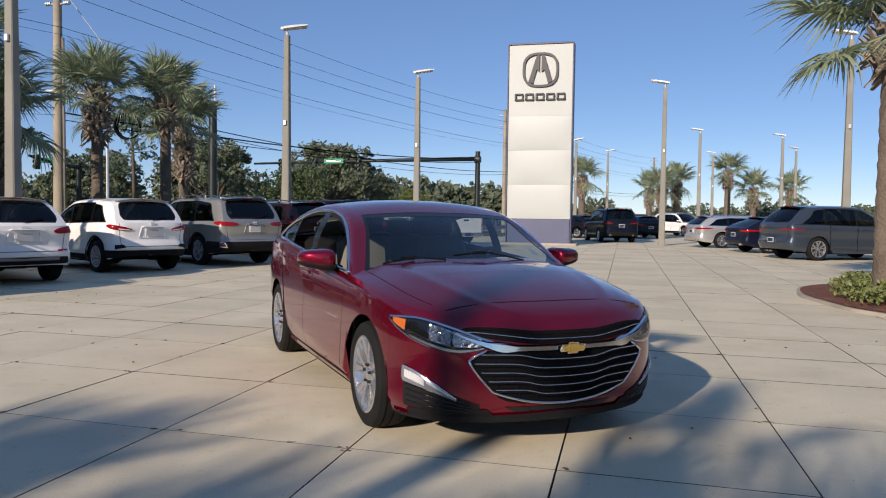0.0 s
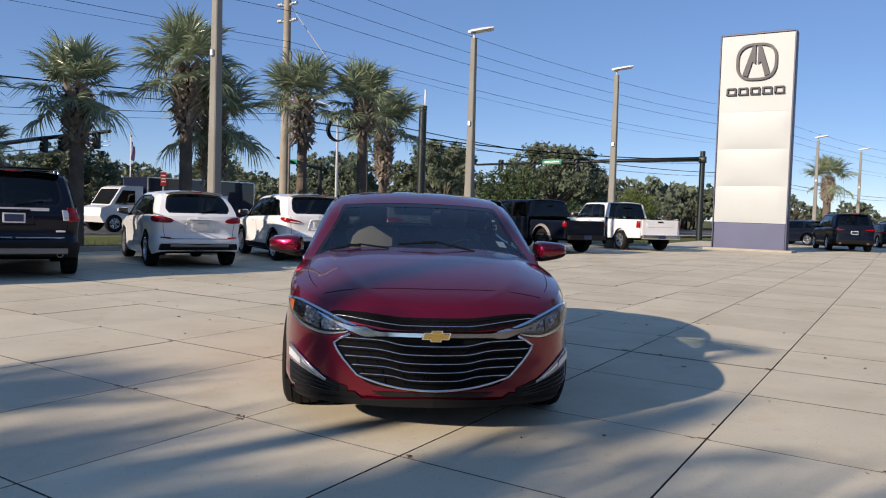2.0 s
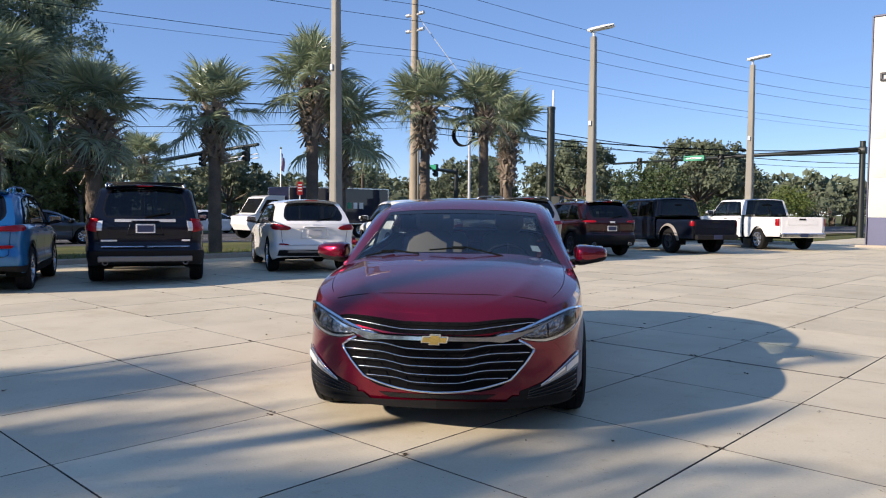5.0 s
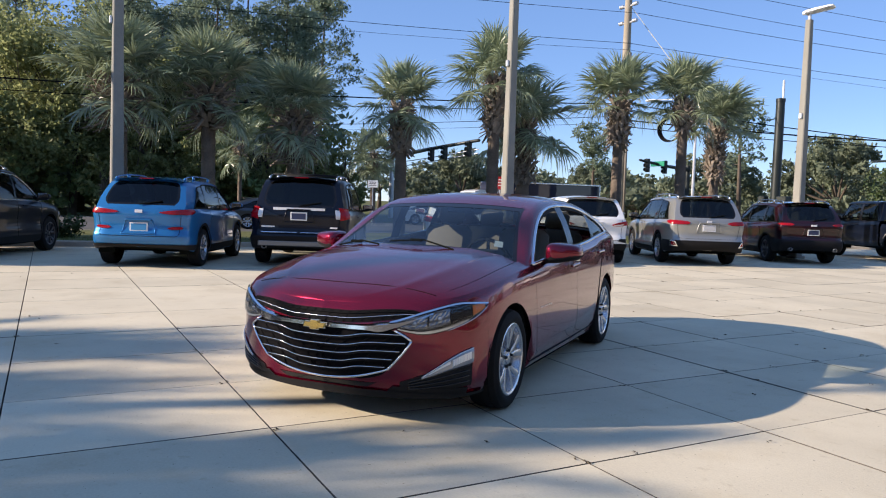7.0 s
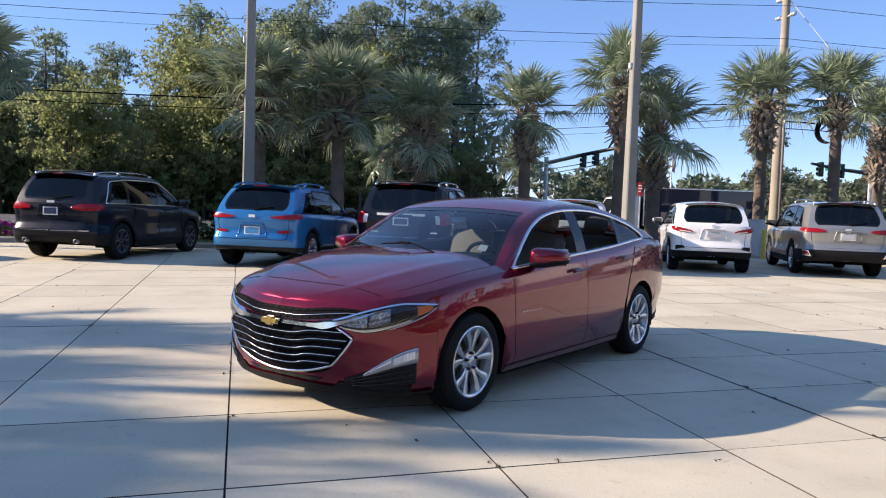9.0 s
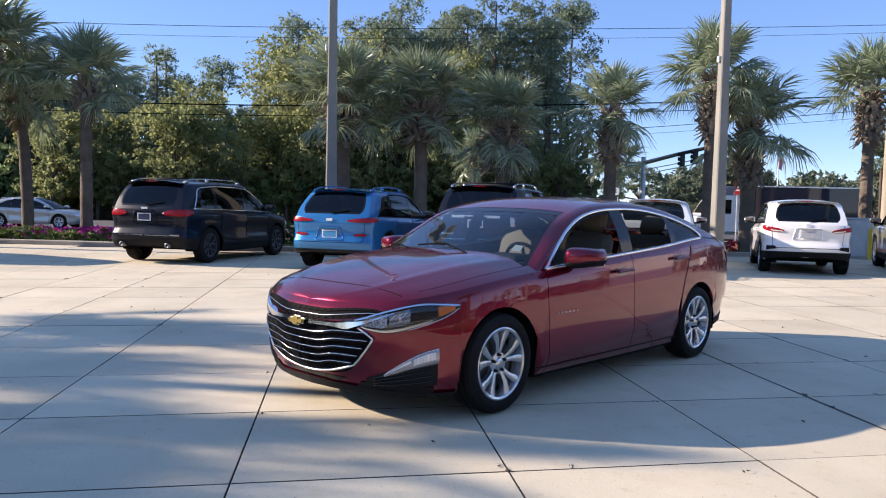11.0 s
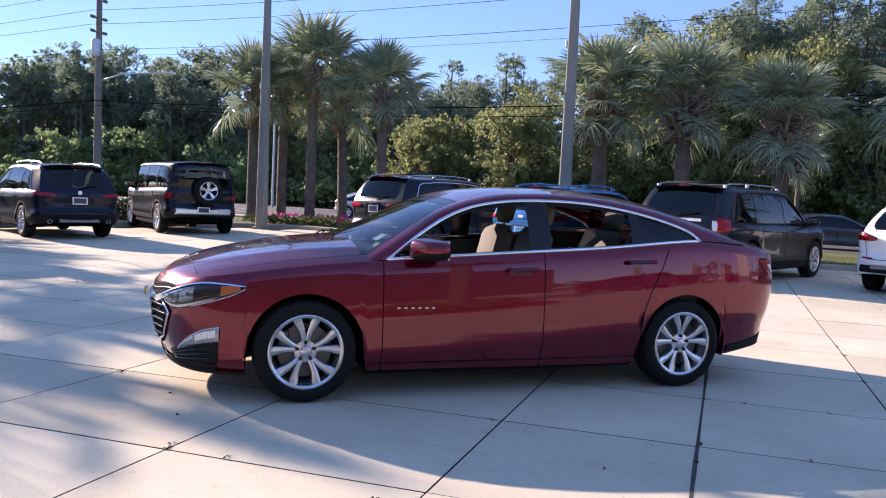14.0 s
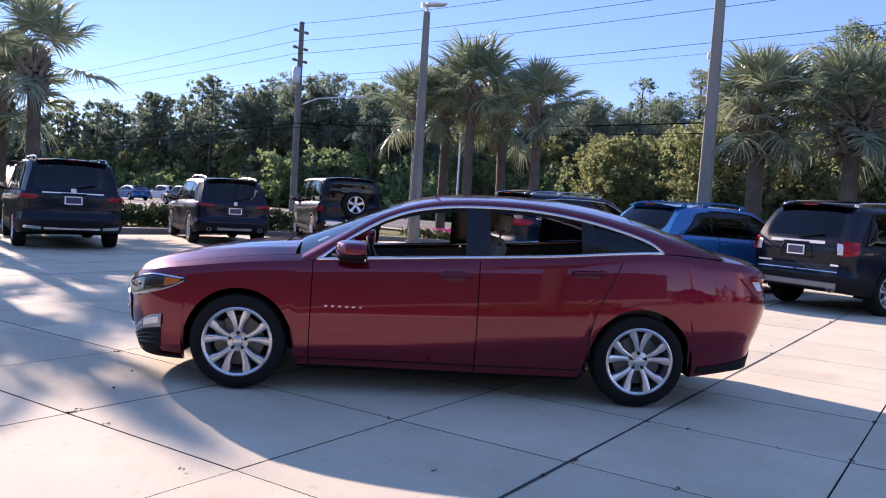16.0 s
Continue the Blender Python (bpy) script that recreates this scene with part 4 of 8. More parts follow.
# upper grille
def up_z(u, v):
    a = abs(u)
    lo = 0.634 + 0.060 * max(0, (a - 0.30) / 0.70) ** 1.3
    hi = lo + curve_at([(0, 0.070), (0.6, 0.066), (0.9, 0.040), (1.0, 0.010)], a)
    return lerp(lo, hi, v)
Mesh().grid(lambda v, u: nose(u * 0.63, up_z(u, v), 0.006), seq(0, 1, 6), seq(-1, 1, 40)).ob("upper_grille", M_SLAT, front, smooth=True)
me = Mesh()
for k in range(-9, 10):
    me.tube([nose(k * 0.058 - 0.02, up_z(k * 0.1, 0.05), 0.010), nose(k * 0.058 + 0.02, up_z(k * 0.1, 0.95), 0.010)], 0.003, 4)
me.ob("upper_grille_mesh", M_SLAT, front)
for v in (0.38, 0.74):
    Mesh().tube([nose(u * 0.58, up_z(u, v), 0.010) for u in seq(-1, 1, 44)], 0.003, 5).ob("upper_slat", M_SLAT if v > 0.6 else M_SATIN, front, smooth=True)


def lid(x, t, lift=0.0):
    """A place on the bonnet."""
    e = hs.at(hs.px(x), hs.ztop(hs.px(x)))
    return Vector((e.x, e.y * t, e.z + max(0, curve_at(CROWN, x) - e.z) * (1 - abs(t) ** hs.full) + lift))


Mesh().tube([lid(2.17 - 0.05 * abs(t) ** 2, t, 0.0005) for t in seq(-0.93, 0.93, 44)], 0.0022, 5).ob("bonnet_gap", M_SEAM, sed, smooth=True)
# gold badge: plain cross of two slanted bars
q = nose(0.0, 0.612, 0.036)
me = Mesh()
me.prism([(-0.072, -0.014), (0.064, -0.014), (0.072, 0.014), (-0.064, 0.014)], -0.014, pose(q.x + 0.008, 0, q.z, 0, 0, 90))
me.prism([(-0.028, -0.026), (0.022, -0.026), (0.028, 0.026), (-0.022, 0.026)], -0.016, pose(q.x + 0.008, 0, q.z, 0, 0, 90))
me.ob("badge", M_GOLD, front, "gold badge of plain crossed bars")
rim = Mesh().prism([(-0.080, -0.019), (0.070, -0.019), (0.080, 0.019), (-0.070, 0.019)], -0.008, pose(q.x, 0, q.z, 0, 0, 90))
rim.prism([(-0.035, -0.031), (0.027, -0.031), (0.035, 0.031), (-0.027, 0.031)], -0.0085, pose(q.x, 0, q.z, 0, 0, 90))
rim.ob("badge_rim", M_CHROME, front)
for sg in (1, -1):
    # headlamp: dark housing, projector, amber corner, clear cover, chrome brow
    def lp(u, v, off):
        p0, p1 = hs.px(1.80), hs.py(0.44, True)
        z0 = curve_at([(0, 0.732), (0.12, 0.685), (0.38, 0.628), (0.7, 0.582), (0.9, 0.598), (1, 0.628)], u)
        z1 = curve_at([(0, 0.752), (0.15, 0.762), (0.38, 0.764), (0.7, 0.722), (1, 0.654)], u)
        return hs.at(lerp(p0, p1, u), lerp(z0, z1, v), off, sg)
    h = Mesh().grid(lambda u, v: lp(u, v, 0.004), seq(0, 1, 26), seq(0, 1, 8), flip=sg > 0).ob("headlamp", M_GLOSSBLACK, front, "dark housing with clear cover", smooth=True)
    Mesh().grid(lambda u, v: lp(u, v, 0.007), seq(0.04, 0.20, 8), seq(0.20, 0.80, 5), flip=sg > 0).ob("indicator", M_AMBER, h, "amber indicator lens", smooth=True)
    # two faceted bowls with a dark web between them
    for u0, u1 in ((0.48, 0.68), (0.70, 0.92)):
        me = Mesh().grid(lambda u, v: lp(u, v, 0.010 - 0.007 * math.sin(math.pi * v) * math.sin(math.pi * (u - u0) / (u1 - u0)) + 0.0022 * ((round((u - u0) / (u1 - u0) * 8) + round(v * 6)) % 2)), seq(u0, u1, 9), seq(0.26, 0.86, 6), flip=sg > 0)
        me.ob("reflector", M_FACET, h, "silver faceted reflector bowl")
        c0 = lp((u0 + u1) / 2, 0.55, 0.006)
        me = Mesh()
        me.grid(lambda a, b: c0 + Vector((math.cos(b) * 0.008, math.sin(b) * math.cos(a) * 0.016, math.sin(b) * math.sin(a) * 0.014)), seq(0, math.tau, 14), seq(0, math.pi / 2, 5))
        me.ob("bulb_cap", M_SATINLENS, h, smooth=True)
    Mesh().grid(lambda u, v: lp(u, v, 0.016 - 0.012 * (abs(v - 0.5) * 2) ** 4), seq(0.0, 1, 26), seq(0, 1, 8), flip=sg > 0).ob("lamp_cover", M_LAMPGLASS, h, smooth=True)
    Mesh().grid(lambda u, v: lp(u, v, 0.009), seq(0.26, 0.94, 16), (0.05, 0.15), flip=sg > 0).ob("lamp_strip", M_SATIN, h, "bright strip along the lamp's foot", smooth=True)
    Mesh().grid(lambda u, v: lp(u, lerp(1.0 - 0.010 / (0.03 + 0.14 * math.sin(math.pi * min(max(u, 0.03), 0.97))), 1.0, v), 0.017 - 0.006 * v), seq(0.0, 1, 26), seq(0, 1, 3), flip=sg > 0).ob("lamp_brow", M_CHROME, h, "bright brow along the lamp's upper edge", smooth=True)
    Mesh().tube([lp(u, 0.0, 0.008) for u in seq(0.0, 0.5, 14)], 0.0028, 5).ob("lamp_rim", M_CHROME, h, smooth=True)
    # day lamp strip with dark intake below
    def fg(u, v, off):
        p0, p1 = hs.px(1.95), hs.py(0.62, True)
        z1 = curve_at([(0, 0.490), (0.3, 0.465), (0.6, 0.415), (1, 0.325)], u)
        z0 = curve_at([(0, 0.400), (0.3, 0.378), (0.6, 0.350), (1, 0.310)], u)
        return hs.at(lerp(p0, p1, u), lerp(z0, z1, v), off, sg)
    Mesh().grid(lambda u, v: fg(u, v, 0.012 - 0.008 * (abs(v - 0.5) * 2) ** 4), seq(0, 1, 22), seq(0, 1, 6), flip=sg > 0).ob("day_lamp", M_SATINLENS, front, "chrome-backed day lamp strip", smooth=True)
    Mesh().tube([fg(u, 1.0, 0.008) for u in seq(0, 1, 20)], 0.003, 5).ob("day_lamp_rim", M_CHROME, front, smooth=True)
    Mesh().grid(lambda u, v: fg(u, v, 0.014 + 0.005 * (int(u * 40) % 2)), seq(0.06, 0.46, 17), seq(0.34, 0.84, 2), flip=sg > 0).ob("day_lamp_element", M_WHITELENS, front, "bright faceted reflector strip")
    Mesh().grid(lambda u, v: fg(u, v, 0.014), seq(0.50, 0.88, 10), seq(0.62, 0.86, 2), flip=sg > 0).ob("day_lamp_element", M_WHITELENS, front, "bright faceted reflector strip", smooth=True)
    def ik(u, v, off):
        p0, p1 = hs.px(1.955), hs.py(0.50, True)
        z1 = curve_at([(0, 0.425), (0.3, 0.402), (0.6, 0.360), (1, 0.290)], u)
        z0 = curve_at([(0, 0.262), (0.5, 0.240), (1, 0.228)], u)
        return hs.at(lerp(p0, p1, u), lerp(z0, z1, v), off, sg)
    it = Mesh().grid(lambda u, v: ik(u, v, 0.004), seq(0, 1, 16), seq(0, 1, 10), flip=sg > 0).ob("intake", M_BLACK, front, smooth=True)
    for v in (0.2, 0.4, 0.6, 0.8):
        Mesh().tube([ik(u, v, 0.006) for u in seq(0.06, 0.9, 14)], 0.005, 5).ob("intake_fin", M_GLOSSBLACK, it, smooth=True)
# black chin
me = Mesh()
for sg in (1, -1):
    hs.decal(me, [("s", 1.80, 0.183), ("f", 0.0, 0.183), ("f", 0.0, 0.240), ("s", 1.80, 0.205)], sg, 0.014, 40, 5)
    hs.decal(me, [("s", 1.97, 0.200), ("f", 0.42, 0.225), ("f", 0.46, 0.262), ("s", 1.97, 0.250)], sg, 0.008, 20, 4)
me.ob("chin_spoiler", M_BLACK, front, "matt black chin spoiler", smooth=True)
me = Mesh()
for sg in (1, -1):
    hs.decal(me, [("f", 0.30, 0.245), ("f", 0.0, 0.243), ("f", 0.0, 0.275), ("f", 0.36, 0.275)], sg, 0.003, 12, 3)
me.ob("chin_slot", M_GLOSSBLACK, front)


# --- cabin inside ---
def seat(x, y, m, rest_tilt=14, head=True, w=0.50):
    st = Mesh()
    st.box((x + 0.05, y, 0.52), (0.52, w, 0.16), bevel=0.05)
    st.ob("seat_cushion", m, sed, smooth="auto")
    b = Mesh().box((0, 0, 0.32), (0.14, w * 0.92, 0.62), pose(x - 0.24, y, 0.53, 0, -rest_tilt, 0), bevel=0.055)
    b.ob("seat_back", m, sed, smooth="auto")
    if head:
        hm = Mesh().box((-0.02, 0, 0.75), (0.10, 0.25, 0.19), pose(x - 0.24, y, 0.53, 0, -rest_tilt, 0), bevel=0.04)
        hm.tube([pose(x - 0.24, y, 0.53, 0, -rest_tilt, 0) @ Vector((-0.01, 0.06, 0.60)), pose(x - 0.24, y, 0.53, 0, -rest_tilt, 0) @ Vector((-0.01, 0.06, 0.70))], 0.008, 6)
        hm.ob("headrest", m, sed, smooth="auto")


for y in (0.37, -0.37):
    seat(-0.02, y, M_SEAT)
seat(-0.95, 0.36, M_SEAT, 24, w=0.62)
seat(-0.95, -0.36, M_SEAT, 24, w=0.62)
Mesh().grid(lambda k, t: Vector((curve_at([(0, 1.16), (0.4, 0.86), (0.7, 0.70), (1, 0.66)], k), t * 0.76, curve_at([(0, 0.95), (0.4, 0.955), (0.7, 0.92), (1, 0.62)], k))), seq(0, 1, 10), seq(-1, 1, 10)).ob("dashboard", M_DASH, sed, smooth=True)
Mesh().box((0.72, 0.37, 0.97), (0.26, 0.36, 0.07), bevel=0.03).ob("instrument_hood", M_DASH, sed, smooth="auto")
Mesh().tube([pose(0.50, 0.37, 0.91, 0, -66, 0) @ Vector((0.185 * math.cos(a), 0.185 * math.sin(a), 0)) for a in seq(0, math.tau, 32)], 0.015, 8).ob("steering_wheel", M_BLACK, sed, smooth=True)
me = Mesh()
for a in (0.1, 2.2, 4.2):
    me.tube([pose(0.50, 0.37, 0.91, 0, -66, 0) @ Vector((0.0, 0.0, 0)), pose(0.50, 0.37, 0.91, 0, -66, 0) @ Vector((0.18 * math.cos(a), 0.18 * math.sin(a), 0))], 0.02, 6, 0.012)
me.ob("steering_spoke", M_SATIN, sed)
Mesh().box((0.22, 0.0, 1.31), (0.04, 0.24, 0.07), bevel=0.02).ob("inner_mirror", M_BLACK, sed)
Mesh().box((0.35, 0.0, 0.60), (1.3, 0.24, 0.20), bevel=0.05).ob("console", M_DASH, sed)
lin = Mesh()
for sg in (1, -1):
    lin.grid(lambda x, v: Vector((x, sg * 0.80, lerp(0.32, curve_at(TOP, x) - 0.02, v))), seq(1.0, -1.6, 12), (0.0, 0.5, 1.0))
lin.ob("door_lining", M_DASH, sed)
Mesh().grid(lambda s, t: hc.T(s, t, 0.035), seq(2.5, 6.9, 10), seq(-0.97, 0.97, 10)).ob("headliner", M_HEADLINER, sed, smooth=True)
me = Mesh().grid(lambda a, b: hc.T(lerp(0.62, 0.85, a), lerp(0.72, 0.80, b), 0.010), (0, 1), (0, 1))
me.ob("inspection_sticker", M_WHITEPAPER, sed)

# ---- parked vehicles ----
def wagon(name, label, category, body, L, W, H, wb, fo, belt=1.03, hood=1.02, slant=0.42, arch=0.42, tyre=0.36, rim=0.245, style="bright", clad=True, glass=None, lamps=(), rails=None,
          plate_z=0.9, exhaust=(), lean=0.24, roof_mat=None, trim=None, boxy=0.0, group="parked dealership cars", pillars=None, extra=None, sill=0.30, bumper=0.55, stickers=False, wiper=True, bright_bar=None, front_lamps=True, streak=False, ovals=True, cross=False):
    """A sport utility or estate car, seen mostly from behind."""
    root = thing(name, label, category, group)
    glass = glass or M_TINT
    trim = trim or M_BLACK
    xf = wb / 2 + fo
    xr = L - xf
    h = W / 2
    xa = wb / 2 - 0.30 + 0.12 * boxy
    half = [(-xr, 0), (-xr + 0.012, 0.42 * h), (-xr + 0.05, 0.74 * h), (-xr + 0.17, 0.925 * h), (-xr + 0.5, 0.985 * h), (-wb / 2, h), (0, h), (wb / 2, h), (xf - 0.45, 0.965 * h), (xf - 0.18, 0.83 * h), (xf - 0.06, 0.55 * h), (xf - 0.015, 0.28 * h), (xf, 0)]
    hn = hood - 0.20 + 0.12 * boxy
    top = [(-xr, belt + 0.02), (-xr + 0.4, belt + 0.03), (-0.5, belt), (xa, belt - 0.05), (xf - 0.6, hood - 0.09 + 0.05 * boxy), (xf - 0.2, hn + 0.04), (xf, hn)]
    crown = [(xa - 0.2, hood + 0.03), (xa + 0.3, hood), (xf - 0.5, hood - 0.05 + 0.03 * boxy), (xf - 0.15, hn + 0.06), (xf, hn)]
    sk = [(-xr, sill + 0.08), (-wb / 2 - 0.45, sill), (0, sill - 0.05), (wb / 2 + 0.45, sill - 0.04), (xf, sill - 0.02)]
    side = [(0, 0.05), (0.1, 0.02), (0.25, 0.0), (0.45, 0.022), (0.62, 0.018), (0.8, 0.0), (0.92, 0.012), (1, 0.05)]
    rear = [(0, 0.10), (0.15, 0.02), (0.36, 0.0), (0.42, 0.05), (0.6, 0.065), (0.85, 0.045), (1, 0.06)]
    front = [(0, 0.12), (0.25, 0.03), (0.5, 0.0), (0.8, 0.01), (1, 0.08)]
    sh = Shell(half, top, sk, crown, (wb / 2, -wb / 2), arch, tyre - 0.01, side, front, rear, 90)
    n = sh.n
    xh, xe = xa - 0.78 + 0.50 * boxy, -xr + slant
    zr = H - 0.02
    c = [(xa + 0.22, hood + 0.02), ((xa + xh) / 2 + 0.14, (hood + zr) / 2 + 0.02), (xh + 0.12, zr - 0.07), (xh - 0.15, zr), (xh - 0.6, H), ((xh + xe) / 2 - 0.3, H), (xe + 0.45, H - 0.01), (xe, H - 0.05), (lerp(xe, -xr, 0.48), lerp(H - 0.05, belt, 0.42)), (-xr + 0.07, belt + 0.02)]
    e = [(xa + 0.04, belt - 0.04), ((xa + xh) / 2, (belt + zr) / 2 - 0.03), (xh, zr - 0.10), (xh - 0.25, zr - 0.05), (xh - 0.65, zr - 0.035), ((xh + xe) / 2 - 0.3, zr - 0.035), (xe + 0.5, zr - 0.05), (xe + 0.06, zr - 0.09), (lerp(xe, -xr, 0.45) + 0.05, lerp(H - 0.05, belt, 0.45)), (-xr + 0.14, belt + 0.02)]
    kick = 0.34 if boxy < 0.5 else 0.20
    d = [(xa - 0.08, belt - 0.045), ((xa + xh) / 2 - 0.10, (belt + zr) / 2 - 0.05), (xh - 0.12, zr - 0.155), (xh - 0.4, zr - 0.115), (xh - 0.75, zr - 0.10), ((xh + xe) / 2 - 0.3, zr - 0.10), (xe + 0.62, zr - 0.125), (xe + 0.30, zr - 0.17), (lerp(xe, -xr, 0.25) + 0.30 * (1 - boxy * 0.5), lerp(H - 0.05, belt, 0.55)), (-xr + kick + 0.14, belt + 0.03)]
    cab = Cabin(sh, d, e, c, lean)
    pil = pillars or (0.0, -wb / 2 + 0.28)
    me, mf = Mesh(), Mesh()
    for sg in (1, -1):
        sh.panel(me, 0, sh.px(-wb / 2 - 0.55), sg)
        sh.panel(mf, sh.px(wb / 2 + 0.55), n, sg)
    me.ob("tail_body", body, root, smooth=True)
    mf.ob("front_body", body, root, smooth=True)
    for sg in (1, -1):
        sh.panel(Mesh(), sh.px(-wb / 2 - 0.55), sh.px(-wb / 2 + 0.42) - 0.05, sg).ob("rear_wing", body, root, smooth=True)
        sh.panel(Mesh(), sh.px(-wb / 2 + 0.42) + 0.05, sh.px(0.0) - 0.05, sg).ob("rear_door", body, root, smooth=True)
        sh.panel(Mesh(), sh.px(0.0) + 0.05, sh.px(wb / 2 - 0.45) - 0.05, sg).ob("front_door", body, root, smooth=True)
        sh.panel(Mesh(), sh.px(wb / 2 - 0.45) + 0.05, sh.px(wb / 2 + 0.55), sg).ob("front_wing", body, root, smooth=True)
    sh.cover(Mesh(), sh.px(xa + 0.02), n).ob("bonnet", body, root, smooth=True)
    build_cabin(root, sh, cab, body, M_CARGLASS, [M_CARGLASS] + [glass] * 4, glass, trim, roof_mat, pil, roof=(2.95, 7.0), back=(7.12, 8.80), back_t=0.87, hatch=True)
    underbody(root, sh, xf, xr, W, 0.22, 0.55)
    for x in (wb / 2, -wb / 2):
        for sg in (1, -1):
            put_wheel(root, x, sg * (h - 0.125), tyre, tyre, 0.235, rim, style)
    if clad:
        for sg in (1, -1):
            me = Mesh()
            sh.decal(me, [("r", 0.0, sill + 0.085), ("s", -wb / 2 - arch - 0.01, sill + 0.02), ("s", -wb / 2 - arch - 0.01, bumper), ("r", 0.0, bumper)], sg, 0.012, 20, 5)
            for a in (wb / 2, -wb / 2):
                me.grid(lambda t, q: sh.at(sh.px(a + math.cos(t) * (arch + q)), sh.hub + math.sin(t) * (arch + q), 0.012, sg), seq(0.05, math.pi - 0.05, 24), (0.0, 0.05))
            sh.decal(me, [("s", -wb / 2 + arch + 0.01, sill - 0.04), ("s", wb / 2 - arch - 0.01, sill - 0.04), ("s", wb / 2 - arch - 0.01, sill + 0.09), ("s", -wb / 2 + arch + 0.01, sill + 0.09)], sg, 0.012, 12, 3)
            me.ob("lower_cladding", M_BLACK, root, smooth=True)
    for sg in (1, -1):
        door_mirror(root, xa - 0.22, h - 0.06, belt + 0.07, sg, body, 1.1)
        for kind, corners in lamps:
            lm = {"red": M_TAIL, "clear": M_WHITELENS, "amber": M_AMBER, "chrome": M_CHROME, "dark": M_GLOSSBLACK, "black": M_BLACK}[kind]
            sh.decal(Mesh(), corners, sg, 0.016, 18, 6, 0.02, kind == "red" and ovals).ob({"red": "tail_lamp", "clear": "reverse_lamp", "amber": "indicator", "chrome": "trim_strip", "dark": "trim_panel", "black": "bumper_insert"}[kind], lm, root, smooth=True)
            if kind == "red" and streak:
                cs = [(sh.p(w, a), z) for w, a, z in corners]
                def spot(u, v):
                    return ("p", lerp(lerp(cs[0][0], cs[1][0], u), lerp(cs[3][0], cs[2][0], u), v), lerp(lerp(cs[0][1], cs[1][1], u), lerp(cs[3][1], cs[2][1], u), v))
                sh.decal(Mesh(), [spot(0.06, 0.16), spot(0.52, 0.18), spot(0.50, 0.40), spot(0.07, 0.42)], sg, 0.017, 8, 3).ob("reverse_lamp", M_WHITELENS, root, smooth=True)
                sh.line(Mesh(), [spot(0.10, 0.62), spot(0.5, 0.66), spot(0.94, 0.70)], sg, 0.014, 0.004, 5, 14).ob("lamp_rib", M_CUPSHADE_RIB, root)
        for x in (0.35, -wb / 2 + 0.62):
            sh.line(Mesh(), [("s", x, belt - 0.12), ("s", x - 0.2, belt - 0.115)], sg, 0.02, 0.012, 6, 4).ob("door_handle", body, root)
        if front_lamps:
            sh.decal(Mesh(), [("s", xf - 0.42, hn - 0.12), ("f", 0.50 * h, hn - 0.15), ("f", 0.5 * h, hn - 0.05), ("s", xf - 0.5, hn - 0.02)], sg, 0.01, 12, 4, 0.015).ob("headlamp", M_WHITELENS, root, smooth=True)
    for sg in (1, -1):
        sh.decal(Mesh(), [("f", 0.52 * h, 0.52), ("f", 0.01, 0.50), ("f", 0.01, hn - 0.08), ("f", 0.48 * h, hn - 0.10)], sg, 0.01, 12, 4, 0.015).ob("grille", M_BLACK, root, smooth=True)
    # shut lines of the tailgate, recess round the plate, bumper crease
    zb = max(bumper + 0.05, 0.58)
    for sg in (1, -1):
        sh.line(Mesh(), [("r", 0.80 * h, belt + 0.01), ("r", 0.79 * h, (belt + zb) / 2), ("r", 0.76 * h, zb + 0.05), ("r", 0.70 * h, zb)], sg, 0.001, 0.0045, 5, 16).ob("tailgate_gap", M_SEAM, root)
    Mesh().grid(lambda u, q: sh.at(sh.py(abs(u), False), zb + q, 0.0025, 1 if u >= 0 else -1), seq(-0.70 * h, 0.70 * h, 20), (-0.005, 0.005)).ob("bumper_gap", M_SEAM, root)
    if plate_z:
        z0, z1 = plate_z - 0.115, plate_z + 0.115
        me = Mesh()
        lip = [(-0.30, z0), (0.30, z0), (0.24, z1), (-0.24, z1), (-0.30, z0)]
        rim_pts = [(lerp(a[0], b[0], k), lerp(a[1], b[1], k)) for a, b in zip(lip, lip[1:]) for k in seq(0, 1, 5)[:-1]]
        me.tube([sh.at(sh.py(abs(y), False), z, 0.004, 1 if y >= 0 else -1) for y, z in rim_pts + rim_pts[:1]], 0.010, 6)
        me.ob("plate_surround", body, root, smooth=True)
        Mesh().box((sh.at(0, z1).x - 0.035, 0, z1 + 0.012), (0.05, 0.46, 0.022), bevel=0.008).ob("plate_light_bar", body, root)
        plate(root, sh, plate_z, off=0.012, face=M_PLATEPALE if body in (P_WHITE, P_BEIGE) else M_PLATEBLUE if body is P_BLUE else None)
    for y in exhaust:
        q = sh.at(0, sill + 0.13)
        me = Mesh().turn([(0.045, -0.07), (0.05, 0.0), (0.05, 0.10), (0.035, 0.10), (0.035, -0.05)], 16, pose(q.x + 0.03 + 0.04 * abs(y), y, sill + 0.10, 0, 0, 90))
        me.ob("exhaust_tip", M_SKID, root, smooth=True)
    if rails:
        for sg in (1, -1):
            me = Mesh()
            pts = [cab.T(s, sg * 0.90) + Vector((0, 0, 0.075 - 0.07 * (abs(s - 5.0) / 2.2) ** 6)) for s in seq(2.85, 7.0, 24)]
            me.tube(pts, 0.014, 8)
            for s in (3.1, 5.0, 6.8):
                q = cab.T(s, sg * 0.90)
                me.box((q.x, q.y, q.z + 0.03), (0.12, 0.03, 0.07), bevel=0.01)
            me.ob("roof_bar", rails, root, smooth=True)
